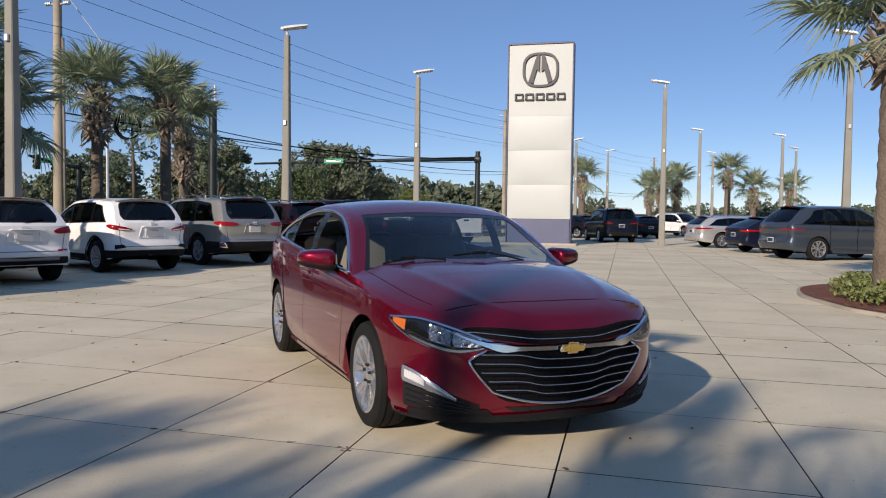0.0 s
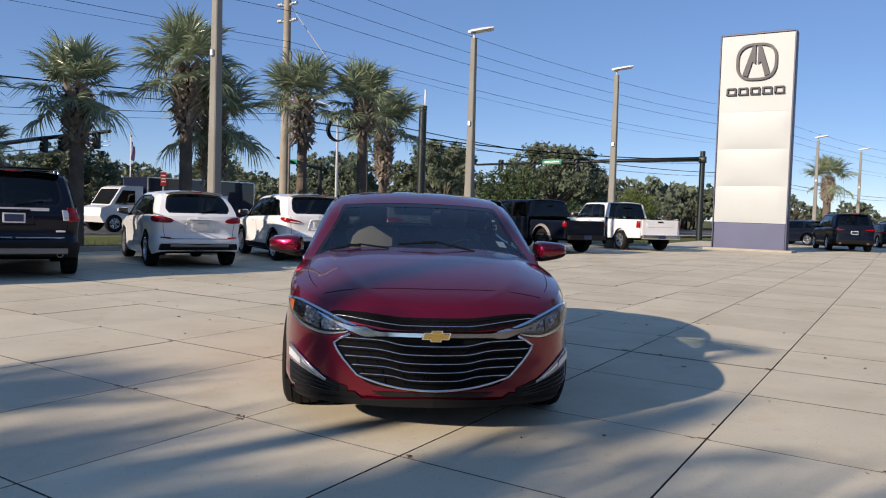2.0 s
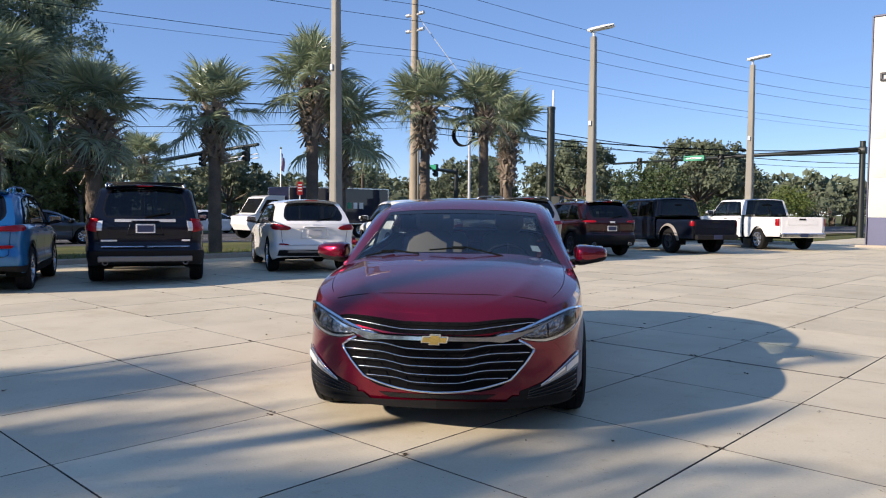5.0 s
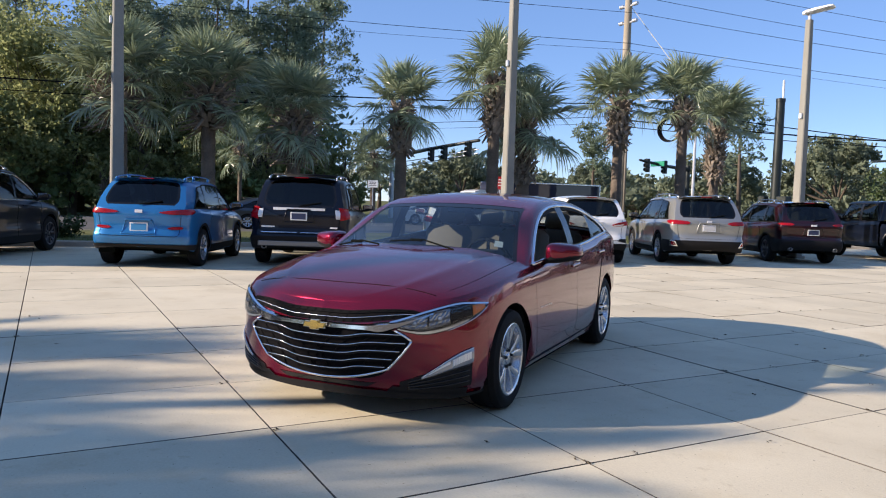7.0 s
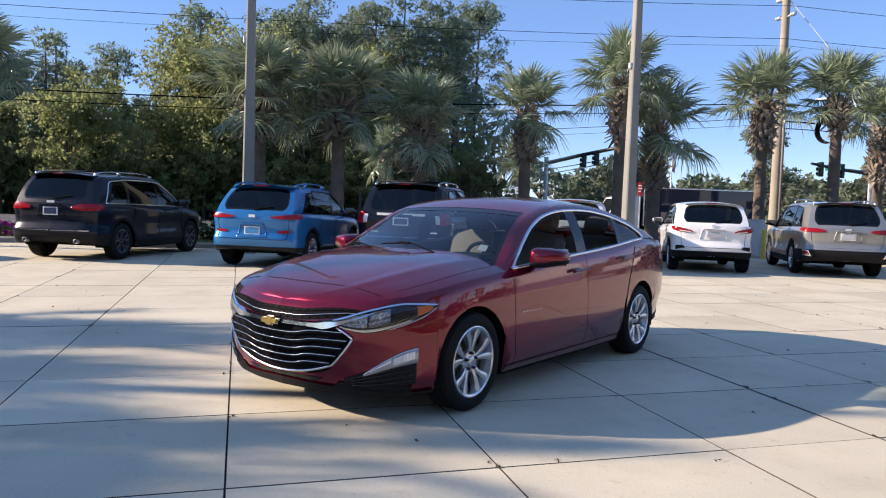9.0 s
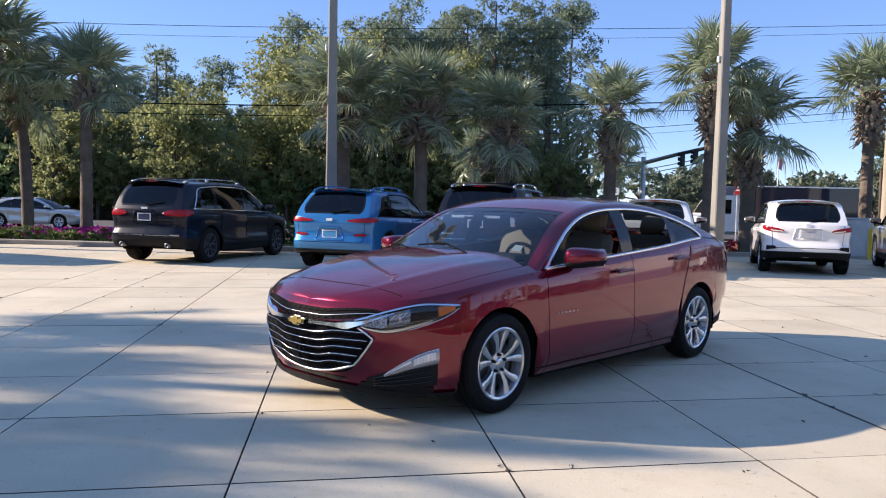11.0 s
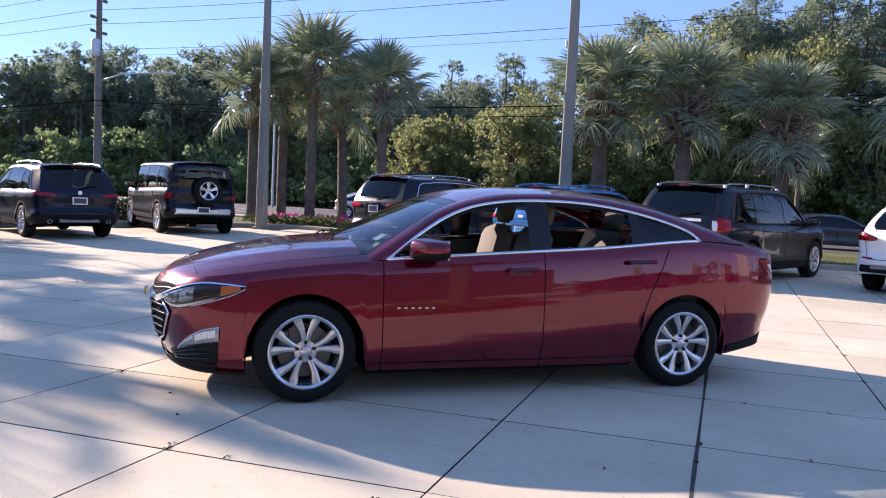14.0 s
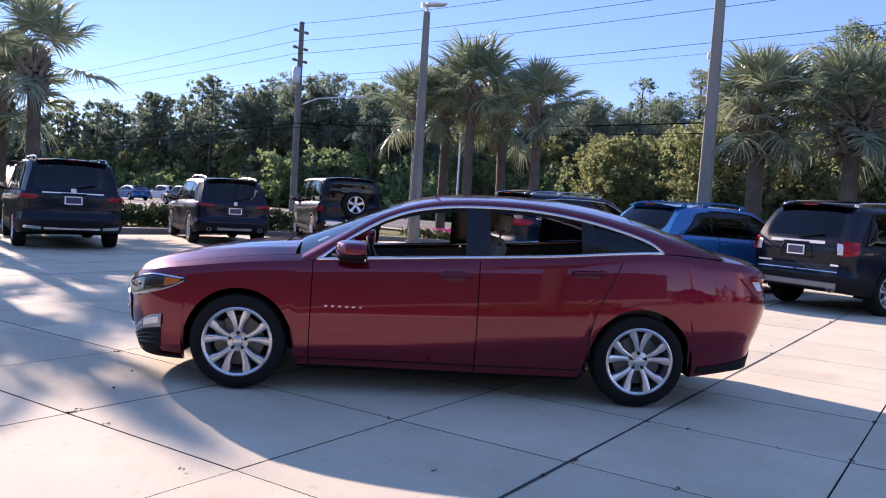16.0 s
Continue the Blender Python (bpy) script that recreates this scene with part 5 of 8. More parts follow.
        for s in ((3.9, 6.2) if cross else ()):
            a, b = cab.T(s, 0.9) + Vector((0, 0, 0.085)), cab.T(s, -0.9) + Vector((0, 0, 0.085))
            Mesh().tube([a, (a + b) / 2 + Vector((0, 0, 0.01)), b], 0.016, 8).ob("cross_bar", M_BLACK, root, "black roof cross bar", smooth=True)
    # spoiler over the rear pane, wiper, high brake lamp
    me = Mesh().grid(lambda k, t: cab.T(6.75 + 0.25 * min(k, 1.0), t * 0.90) + Vector((-0.13 * k, 0, 0.012 + 0.012 * k)), seq(0, 1, 3), seq(-1, 1, 14))
    me.grid(lambda k, t: cab.T(7.0, t * 0.90) + Vector((-0.13 * (1 - k), 0, 0.024 - 0.03 * k)), seq(0, 1, 2), seq(-1, 1, 14))
    me.ob("rear_spoiler", roof_mat or body, root, smooth=True)
    if wiper:
        Mesh().tube([cab.T(8.75, 0.0) + Vector((-0.03, 0, 0)), cab.T(8.55, -0.5) + Vector((-0.02, 0, 0))], 0.012, 6).ob("rear_wiper", M_UNDER, root)
    Mesh().box(cab.T(7.0, 0) + Vector((-0.125, 0, 0.008)), (0.02, 0.26, 0.015), bevel=0.004).ob("brake_lamp", M_TAIL, root)
    if bright_bar:
        z, y, w2 = bright_bar
        q = sh.at(0, z)
        Mesh().grid(lambda u, v: sh.at(sh.py(abs(u), False), z + v, 0.02, 1 if u >= 0 else -1), seq(-y, y, 14), (-w2, 0.0, w2)).ob("tailgate_bar", M_PLATEFRAME, root, smooth=True)
    if stickers:
        Mesh().grid(lambda a, b: cab.S(lerp(3.1, 3.9, a), lerp(0.15, 0.9, b), 1, -0.012), (0, 1), (0, 1)).ob("window_sticker", M_WHITEPAPER, root, "white paper price sheet")
    if extra:
        extra(root, sh, cab, dict(L=L, W=W, H=H, wb=wb, xf=xf, xr=xr, h=h, belt=belt))
    return root, sh, cab


def park(root, axle, heading, wb):
    """Stands a vehicle so that the middle of its rear axle is there, facing along heading."""
    hx, hy = heading
    k = math.hypot(hx, hy)
    root.matrix_basis = pose(axle[0] + hx / k * wb / 2, axle[1] + hy / k * wb / 2, 0, 0, 0, math.degrees(math.atan2(hy, hx)))
    return root


M_SKID = mat("satin_skid_plate", (0.20, 0.20, 0.20), 0.4, 0.7)
P_WHITE = paint("white_car_paint", (0.78, 0.78, 0.76), 0.0, 0.4)
P_BLACK = paint("black_car_paint", (0.0035, 0.006, 0.014), 0.0, 0.35)
P_NAVY = paint("navy_car_paint", (0.006, 0.008, 0.020), 0.0, 0.35)
P_BLUE = paint("blue_car_paint", (0.010, 0.145, 0.36), 0.3, 0.35)
P_SILVER = paint("silver_car_paint", (0.50, 0.50, 0.49), 0.6, 0.35)
P_GREY = paint("blue_grey_car_paint", (0.05, 0.065, 0.085), 0.5, 0.35)
P_MAROON = paint("maroon_car_paint", (0.020, 0.002, 0.004), 0.3, 0.35)
P_BEIGE = paint("silver_grey_car_paint", (0.30, 0.305, 0.29), 0.55, 0.35)

for m in (P_BLACK, P_NAVY):
    m.node_tree.nodes["Principled BSDF"].inputs["Coat Weight"].default_value = 0.4

HEAD = (-0.89, 0.46)


def badge_bar(root, sh, y, z, w, h, m=None):
    p = sh.py(abs(y), False)
    q = sh.at(p, z, 0.012, 1 if y >= 0 else -1)
    Mesh().box((q.x - 0.003, q.y, z), (0.01, w, h), bevel=0.003).ob("badge", m or M_PLATEFRAME, root)


# black utility at the far end of the row, wide with chrome strip
r, s, c = wagon("sport_utility", "black large sport utility with chrome-edged bumper, parked by the hedge", "car", P_BLACK, 5.0, 1.95, 1.80, 3.0, 0.9, belt=1.10, hood=1.12, slant=0.36, tyre=0.38, rim=0.26, arch=0.44, rails=M_SATIN,
      lamps=[("red", [("r", 0.62, 0.98), ("s", -2.28, 1.0), ("s", -2.26, 1.08), ("r", 0.60, 1.08)]), ("chrome", [("r", 0.55, 0.40), ("r", 0.86, 0.42), ("r", 0.86, 0.48), ("r", 0.55, 0.46)])], plate_z=0.98, bright_bar=(1.12, 0.55, 0.012))
badge_bar(r, s, 0.001, 1.16, 0.10, 0.10)
sh_q = s.at(0, 0.42)
Mesh().box((sh_q.x - 0.01, 0, 0.43), (0.03, 1.0, 0.05), bevel=0.01).ob("bumper_strip", M_SATIN, r)
park(r, (-5.55, -5.6), (-0.40, -0.92), 3.0)
# black utility beside the square one
r, s, c = wagon("sport_utility", "black compact sport utility with silver window trim, parked by the kerb", "car", P_NAVY, 4.66, 1.89, 1.68, 2.81, 0.84, belt=1.03, hood=1.03, slant=0.5, tyre=0.36, trim=M_SATIN, rails=M_SATIN,
      lamps=[("red", [("r", 0.48, 0.93), ("s", -2.12, 0.97), ("s", -2.06, 1.05), ("r", 0.48, 1.02)])], plate_z=0.86, exhaust=(0.62, -0.62))
badge_bar(r, s, 0.001, 1.04, 0.08, 0.08)
sh_q = s.at(0, 0.42)
Mesh().box((sh_q.x - 0.012, 0, 0.42), (0.03, 0.85, 0.09), bevel=0.012).ob("bumper_strip", M_SKID, r)
park(r, (-10.05, -5.95), (-0.47, -0.88), 2.81)


def spare_wheel(root, sh, cab, k):
    d = wheel_set(0.37, 0.22, 0.24, "five")
    q = sh.at(0, 1.1)
    w = new("spare_wheel", d["rim"])
    w.parent = root
    w.matrix_basis = pose(q.x - 0.11, -0.08, 1.18, 0, 0, 90)
    for kk in ("tyre", "wheel_back"):
        o = new(kk, d[kk])
        o.parent = w
    add_spokes(w, d)
    Mesh().box((q.x + 0.0, 0, 0.62), (0.10, 1.5, 0.16), bevel=0.03).ob("rear_bumper_bar", M_SATIN, root)


r, s, c = wagon("off_roader", "black square-bodied off-roader with a spare wheel on its tailgate", "car", P_BLACK, 4.75, 1.98, 1.95, 3.02, 0.85, belt=1.18, hood=1.20, slant=0.12, lean=0.14, tyre=0.40, rim=0.26, arch=0.46, boxy=1.0, sill=0.40, bumper=0.6,
      lamps=[("red", [("r", 0.83, 0.95), ("r", 0.93, 0.95), ("r", 0.93, 1.10), ("r", 0.83, 1.10)])], plate_z=0.66, extra=spare_wheel, wiper=False, ovals=False)
park(r, (-13.85, -5.25), (-0.60, -0.80), 3.02)

r, s, c = wagon("sport_utility", "black mid-size sport utility with roof bars and chrome lower strip", "car", P_BLACK, 4.82, 1.94, 1.76, 2.915, 0.92, belt=1.12, hood=1.08, slant=0.42, tyre=0.38, rim=0.25, arch=0.44, rails=M_SATIN, trim=M_CHROME, style="dark", cross=True,
      lamps=[("red", [("r", 0.40, 1.00), ("s", -2.08, 1.00), ("s", -2.04, 1.15), ("r", 0.48, 1.13)]), ("chrome", [("r", 0.02, 0.60), ("r", 0.80, 0.60), ("r", 0.80, 0.625), ("r", 0.02, 0.625)])], plate_z=0.98, exhaust=(0.55, -0.55))
badge_bar(r, s, 0.001, 1.16, 0.16, 0.045)
park(r, (-12.9, 1.3), (-0.90, 0.43), 2.915)

r, s, c = wagon(
      "sport_utility", "bright blue compact sport utility with slim red tail lamps", "car", P_BLUE, 4.48, 1.85, 1.65, 2.67, 0.90, belt=1.05, hood=1.02, slant=0.55, tyre=0.355, rim=0.24, rails=P_BLUE,
      lamps=[("red", [("r", 0.34, 0.975), ("s", -1.92, 0.965), ("s", -1.78, 1.09), ("r", 0.38, 1.035)]), ("red", [("r", 0.50, 0.70), ("r", 0.78, 0.71), ("r", 0.78, 0.76), ("r", 0.50, 0.75)])], plate_z=0.74, bumper=0.43)
badge_bar(r, s, 0.001, 1.02, 0.13, 0.055)
park(r, (-11.35, 5.05), HEAD, 2.67)

r, s, c = wagon("sport_utility", "black three-row sport utility with chrome tailgate bar and roof bars", "car", P_BLACK, 5.05, 2.0, 1.78, 3.025, 0.93, belt=1.08, hood=1.10, slant=0.45, tyre=0.385, rim=0.26, arch=0.44, rails=M_SATIN,
      lamps=[("red", [("r", 0.80, 0.92), ("s", -2.36, 0.96), ("s", -2.30, 1.16), ("r", 0.78, 1.17)]), ("clear", [("r", 0.72, 0.95), ("r", 0.80, 0.95), ("r", 0.80, 1.12), ("r", 0.70, 1.13)]), ("chrome", [("r", 0.02, 0.665), ("r", 0.74, 0.665), ("r", 0.74, 0.685), ("r", 0.02, 0.685)])],
      plate_z=0.99, exhaust=(0.66, -0.66), bright_bar=(1.13, 0.50, 0.025), bumper=0.60, ovals=False, cross=True)
badge_bar(r, s, 0.60, 0.78, 0.26, 0.03)
badge_bar(r, s, -0.68, 0.78, 0.14, 0.03)
sh_q = s.at(0, 0.48)
Mesh().box((sh_q.x - 0.012, 0, 0.46), (0.03, 1.55, 0.10), bevel=0.015).ob("bumper_strip", M_SKID, r)
park(r, (-11.3, 8.0), HEAD, 3.025)

r, s, c = wagon("crossover", "white rounded crossover with red tail lamps", "car", P_WHITE, 4.63, 1.80, 1.58, 2.80, 0.87, belt=1.03, hood=1.0, slant=0.62, tyre=0.355, rim=0.24, clad=False, lean=0.34, sill=0.27, stickers=True,
      lamps=[("red", [("r", 0.48, 0.90), ("s", -2.00, 0.93), ("s", -1.88, 1.06), ("r", 0.54, 1.02)]), ("red", [("r", 0.55, 0.60), ("r", 0.76, 0.61), ("r", 0.76, 0.64), ("r", 0.55, 0.63)]), ("black", [("r", 0.0, 0.36), ("r", 0.80, 0.37), ("r", 0.74, 0.50), ("r", 0.0, 0.50)])],
      plate_z=0.86, bright_bar=(0.95, 0.40, 0.014))
badge_bar(r, s, 0.001, 1.01, 0.12, 0.06)
sh_q = s.at(0, 0.46)
Mesh().box((sh_q.x - 0.006, 0, 0.47), (0.03, 1.15, 0.07), bevel=0.015).ob("bumper_strip", M_SKID, r)
park(r, (-11.25, 11.7), HEAD, 2.80)

r, s, c = wagon("crossover", "white small crossover with black lower bumper and window price sheet", "car", P_WHITE, 4.36, 1.81, 1.63, 2.67, 0.85, belt=1.06, hood=1.04, slant=0.50, tyre=0.345, rim=0.235, stickers=True, streak=True,
      lamps=[("red", [("r", 0.42, 0.90), ("s", -1.90, 0.95), ("s", -1.78, 1.07), ("r", 0.50, 0.99)]), ("black", [("r", 0.60, 0.56), ("r", 0.80, 0.52), ("r", 0.80, 0.62), ("r", 0.64, 0.62)])], plate_z=0.88, bumper=0.50)
badge_bar(r, s, 0.001, 1.07, 0.09, 0.07)
park(r, (-11.0, 15.1), HEAD, 2.67)

r, s, c = wagon("sport_utility", "silver mid-size sport utility with dark lower bumper and window price sheet", "car", P_BEIGE, 4.89, 1.93, 1.73, 2.79, 0.95, belt=1.09, hood=1.06, slant=0.48, tyre=0.375, rim=0.25, rails=M_SATIN, stickers=True,
      lamps=[("red", [("r", 0.46, 1.00), ("s", -2.20, 1.02), ("s", -2.08, 1.12), ("r", 0.46, 1.10)]), ("chrome", [("r", 0.74, 0.46), ("r", 0.90, 0.48), ("r", 0.90, 0.62), ("r", 0.80, 0.60)]), ("red", [("r", 0.77, 0.49), ("r", 0.88, 0.50), ("r", 0.88, 0.59), ("r", 0.81, 0.58)])], plate_z=0.93, bumper=0.62)
badge_bar(r, s, 0.001, 1.07, 0.11, 0.08)
park(r, (-10.3, 18.1), (-0.87, 0.49), 2.79)

r, s, c = wagon("sport_utility", "dark red mid-size sport utility with roof bars and price sheet", "car", P_MAROON, 4.62, 1.86, 1.70, 2.70, 0.95, belt=1.08, hood=1.05, slant=0.50, tyre=0.365, rim=0.24, rails=M_SATIN, stickers=True, style="dark",
      lamps=[("red", [("r", 0.52, 1.03), ("s", -1.95, 1.05), ("s", -1.90, 1.10), ("r", 0.52, 1.11)])], plate_z=0.86, exhaust=(0.6, -0.6), bumper=0.66)
badge_bar(r, s, 0.001, 1.05, 0.16, 0.05)
park(r, (-10.15, 22.0), (-0.87, 0.49), 2.70)


def pickup(name, label, body, L, W, H, wb, fo, cab_back, belt, tyre, rim, style, boxy, arch, bed_z, lamps, flare=None, top_mat=None):
    """A crew-cab pickup with an open bed."""
    root = thing(name, label, "pickup truck", "parked dealership cars")
    xf = wb / 2 + fo
    xr = L - xf
    h = W / 2
    xa = wb / 2 - 0.32 + 0.1 * boxy
    hood = belt + 0.02
    half = [(-xr, 0), (-xr + 0.004, 0.5 * h), (-xr + 0.02, 0.82 * h), (-xr + 0.10, 0.95 * h), (-xr + 0.4, 0.99 * h), (-wb / 2, h), (0, h), (wb / 2, h), (xf - 0.40, 0.97 * h), (xf - 0.12, 0.86 * h), (xf - 0.03, 0.55 * h), (xf - 0.01, 0.28 * h), (xf, 0)]
    top = [(-xr, bed_z), (cab_back - 0.06, bed_z), (cab_back, belt), (xa, belt - 0.03), (xf - 0.5, hood - 0.06), (xf - 0.15, hood - 0.10), (xf, hood - 0.14)]
    crown = [(xa, hood + 0.03), (xf - 0.4, hood), (xf - 0.1, hood - 0.08), (xf, hood - 0.14)]
    sk = [(-xr, 0.52), (-wb / 2, 0.48), (0, 0.42), (xf, 0.42)]
    side = [(0, 0.05), (0.12, 0.01), (0.5, 0.0), (0.85, 0.0), (1, 0.03)]
    end = [(0, 0.03), (0.3, 0.0), (0.9, 0.0), (1, 0.02)]
    sh = Shell(half, top, sk, crown, (wb / 2, -wb / 2), arch, tyre, side, end, end, 90)
    n = sh.n
    xh = xa - 0.62 + 0.25 * boxy
    xe = cab_back + 0.06
    zr = H
    c = [(xa + 0.15, hood + 0.02), ((xa + xh) / 2 + 0.1, (hood + zr) / 2), (xh + 0.1, zr - 0.06), (xh - 0.12, zr - 0.005), (xh - 0.45, zr), ((xh + xe) / 2 - 0.1, zr), (xe + 0.3, zr - 0.005), (xe + 0.04, zr - 0.03), (xe - 0.02, (zr + belt) / 2), (cab_back + 0.005, belt + 0.03)]
    e = [(xa + 0.03, belt - 0.02), ((xa + xh) / 2, (belt + zr) / 2 - 0.03), (xh, zr - 0.09), (xh - 0.2, zr - 0.05), (xh - 0.5, zr - 0.04), ((xh + xe) / 2 - 0.1, zr - 0.04), (xe + 0.35, zr - 0.045), (xe + 0.1, zr - 0.07), (xe + 0.02, (zr + belt) / 2), (cab_back + 0.02, belt + 0.03)]
    d = [(xa - 0.08, belt - 0.02), ((xa + xh) / 2 - 0.1, (belt + zr) / 2 - 0.05), (xh - 0.1, zr - 0.15), (xh - 0.3, zr - 0.12), (xh - 0.6, zr - 0.11), ((xh + xe) / 2 - 0.1, zr - 0.11), (xe + 0.5, zr - 0.12), (xe + 0.28, zr - 0.15), (xe + 0.2, (zr + belt) / 2), (cab_back + 0.18, belt + 0.02)]
    cab = Cabin(sh, d, e, c, 0.16)
    me = Mesh()
    for sg in (1, -1):
        sh.panel(me, sh.px(cab_back) + 0.1, n, sg)
    me.ob("cab_body", body, root, smooth="auto")
    for sg in (1, -1):
        me = Mesh()
        sh.panel(me, sh.py(0.84 * h, False), sh.px(cab_back) - 0.35, sg)
        p1 = sh.px(cab_back - 0.07)
        me.grid(lambda p, k: sh.at(p, sh.ztop(p), -0.10 * k, sg), seq(sh.py(0.84 * h, False), p1, 16), (0.0, 1.0))
        me.grid(lambda p, k: sh.at(p, lerp(sh.ztop(p), 0.72, k), -0.10, sg), seq(sh.py(0.84 * h, False), p1, 16), (0.0, 1.0))
        me.ob("bed_side", body, root, smooth="auto")
        put_wheel(root, wb / 2, sg * (h - 0.13), tyre, tyre, 0.27, rim, style)
        put_wheel(root, -wb / 2, sg * (h - 0.13), tyre, tyre, 0.27, rim, style)
        door_mirror(root, xa - 0.2, h - 0.05, belt + 0.12, sg, body, 1.35)
        for kind, corners in lamps:
            sh.decal(Mesh(), corners, sg, 0.012, 10, 4, 0.02).ob("tail_lamp", {"red": M_TAIL, "chrome": M_CHROME}[kind], root, smooth=True)
        sh.decal(Mesh(), [("s", xf - 0.3, hood - 0.32), ("f", 0.55 * h, hood - 0.32), ("f", 0.55 * h, hood - 0.18), ("s", xf - 0.34, hood - 0.18)], sg, 0.01, 10, 4, 0.012).ob("headlamp", M_WHITELENS, root, smooth=True)
        for x in (0.45, -0.55):
            sh.line(Mesh(), [("s", x, belt - 0.12), ("s", x - 0.2, belt - 0.115)], sg, 0.02, 0.012, 6, 4).ob("door_handle", M_BLACK, root)
        if flare:
            me = Mesh()
            for a in (wb / 2, -wb / 2):
                me.grid(lambda t, q: sh.at(sh.px(a + math.cos(t) * (arch + 0.08 * q)), sh.hub + math.sin(t) * (arch + 0.08 * q), 0.07 - 0.05 * q, sg), seq(0.05, math.pi - 0.05, 20), (0.0, 0.5, 1.0))
            me.ob("wheel_flare", flare, root, smooth=True)
        Mesh().grid(lambda a, b: cab.S(lerp(5.6, 6.2, a), lerp(0.2, 0.85, b), 1, -0.012), (0, 1), (0, 1)).ob("window_sticker", M_WHITEPAPER, root, "white paper price sheet") if sg > 0 else None
    gate = Mesh().box((-xr + 0.03, 0, (bed_z + 0.62) / 2), (0.06, 1.64 * h, bed_z - 0.62), bevel=0.02)
    gate.box((-xr - 0.004, 0, bed_z - 0.2), (0.012, 1.2 * h, 0.16), bevel=0.01)
    g = gate.ob("tailgate", body, root)
    Mesh().box((-xr - 0.012, 0, bed_z - 0.08), (0.014, 0.26, 0.06), bevel=0.01).ob("tailgate_handle", M_BLACK, g)
    Mesh().box(((-xr + cab_back) / 2, 0, 0.70), (xr + cab_back - 0.1, 1.75 * h, 0.05)).ob("bed_floor", M_BLACK, root)
    me = Mesh().box((-xr - 0.06, 0, 0.56), (0.16, 1.7 * h, 0.16), bevel=0.03)
    me.ob("rear_bumper", M_CHROME if body is P_WHITE else M_BLACK, root)
    Mesh().box((-xr - 0.145, 0.0, 0.57), (0.01, 0.32, 0.14), bevel=0.003).ob("number_plate", M_PLATE, root)
    sh.cover(Mesh(), sh.px(xa + 0.02), n).ob("bonnet", body, root, smooth=True)
    build_cabin(root, sh, cab, body, M_CARGLASS, [M_CARGLASS, M_TINT, M_TINT], M_TINT, M_BLACK, top_mat, (0.02 + (xa + cab_back) / 2 - 0.1,), back=(7.1, 8.9), back_t=0.9)
    underbody(root, sh, xf, xr, W, 0.38, 0.66)
    return root


r = pickup("pickup_truck", "black off-road pickup with tan fender flares and price sheet", P_BLACK, 5.54, 1.88, 1.86, 3.49, 0.80, -0.95, 1.20, 0.41, 0.235, "dark", 1.0, 0.50, 1.13,
           [("red", [("r", 0.80, 0.92), ("r", 0.90, 0.92), ("r", 0.90, 1.08), ("r", 0.80, 1.08)])], flare=M_FLARE)
park(r, (-9.0, 26.2), (-0.87, 0.49), 3.49)
r = pickup("pickup_truck", "white full-size pickup with tall red tail lamps", P_WHITE, 5.89, 2.06, 1.92, 3.74, 0.95, -0.85, 1.25, 0.40, 0.26, "bright", 0.3, 0.47, 1.22,
           [("red", [("r", 0.90, 0.90), ("s", -2.93, 0.90), ("s", -2.93, 1.17), ("r", 0.90, 1.17)])])
park(r, (-7.8, 31.3), (-0.80, 0.60), 3.74)

# cars on the far side of the lot
r, s, c = wagon("sport_utility", "dark grey sport utility parked nose away beyond the pylon", "car", P_BLACK, 4.9, 1.95, 1.82, 2.82, 0.95, belt=1.12, hood=1.06, slant=0.48, tyre=0.37, rim=0.25, rails=M_BLACK,
      lamps=[("red", [("r", 0.45, 1.00), ("s", -1.95, 1.02), ("s", -1.90, 1.07), ("r", 0.45, 1.06)])], plate_z=0.9, exhaust=(0.6, -0.6))
park(r, (-1.25, 42.5), (-0.30, 0.95), 2.82)
r, s, c = wagon("estate_car", "silver estate car with slim tail lamps", "car", P_SILVER, 4.93, 1.85, 1.48, 2.94, 0.85, belt=0.98, hood=0.95, slant=0.62, tyre=0.345, rim=0.24, clad=False, sill=0.24, rails=M_SATIN, lean=0.36, trim=M_CHROME,
      lamps=[("red", [("r", 0.46, 0.84), ("s", -1.95, 0.86), ("s", -1.90, 0.93), ("r", 0.46, 0.93)])], plate_z=0.76, exhaust=(0.6, -0.6))
park(r, (3.3, 37.9), (0.93, 0.36), 2.94)
r, s, c = wagon("crossover", "blue-grey sporty crossover with bright alloy wheels", "car", P_GREY, 4.92, 1.98, 1.82, 2.895, 0.93, belt=1.15, hood=1.10, slant=0.74, tyre=0.385, rim=0.27, arch=0.43, lean=0.34, clad=False, sill=0.28, trim=M_BLACK,
      lamps=[("red", [("r", 0.35, 1.00), ("s", -1.95, 0.99), ("s", -1.9, 1.03), ("r", 0.35, 1.04)])], plate_z=0.66)
park(r, (5.25, 28.35), (0.90, 0.43), 2.895)

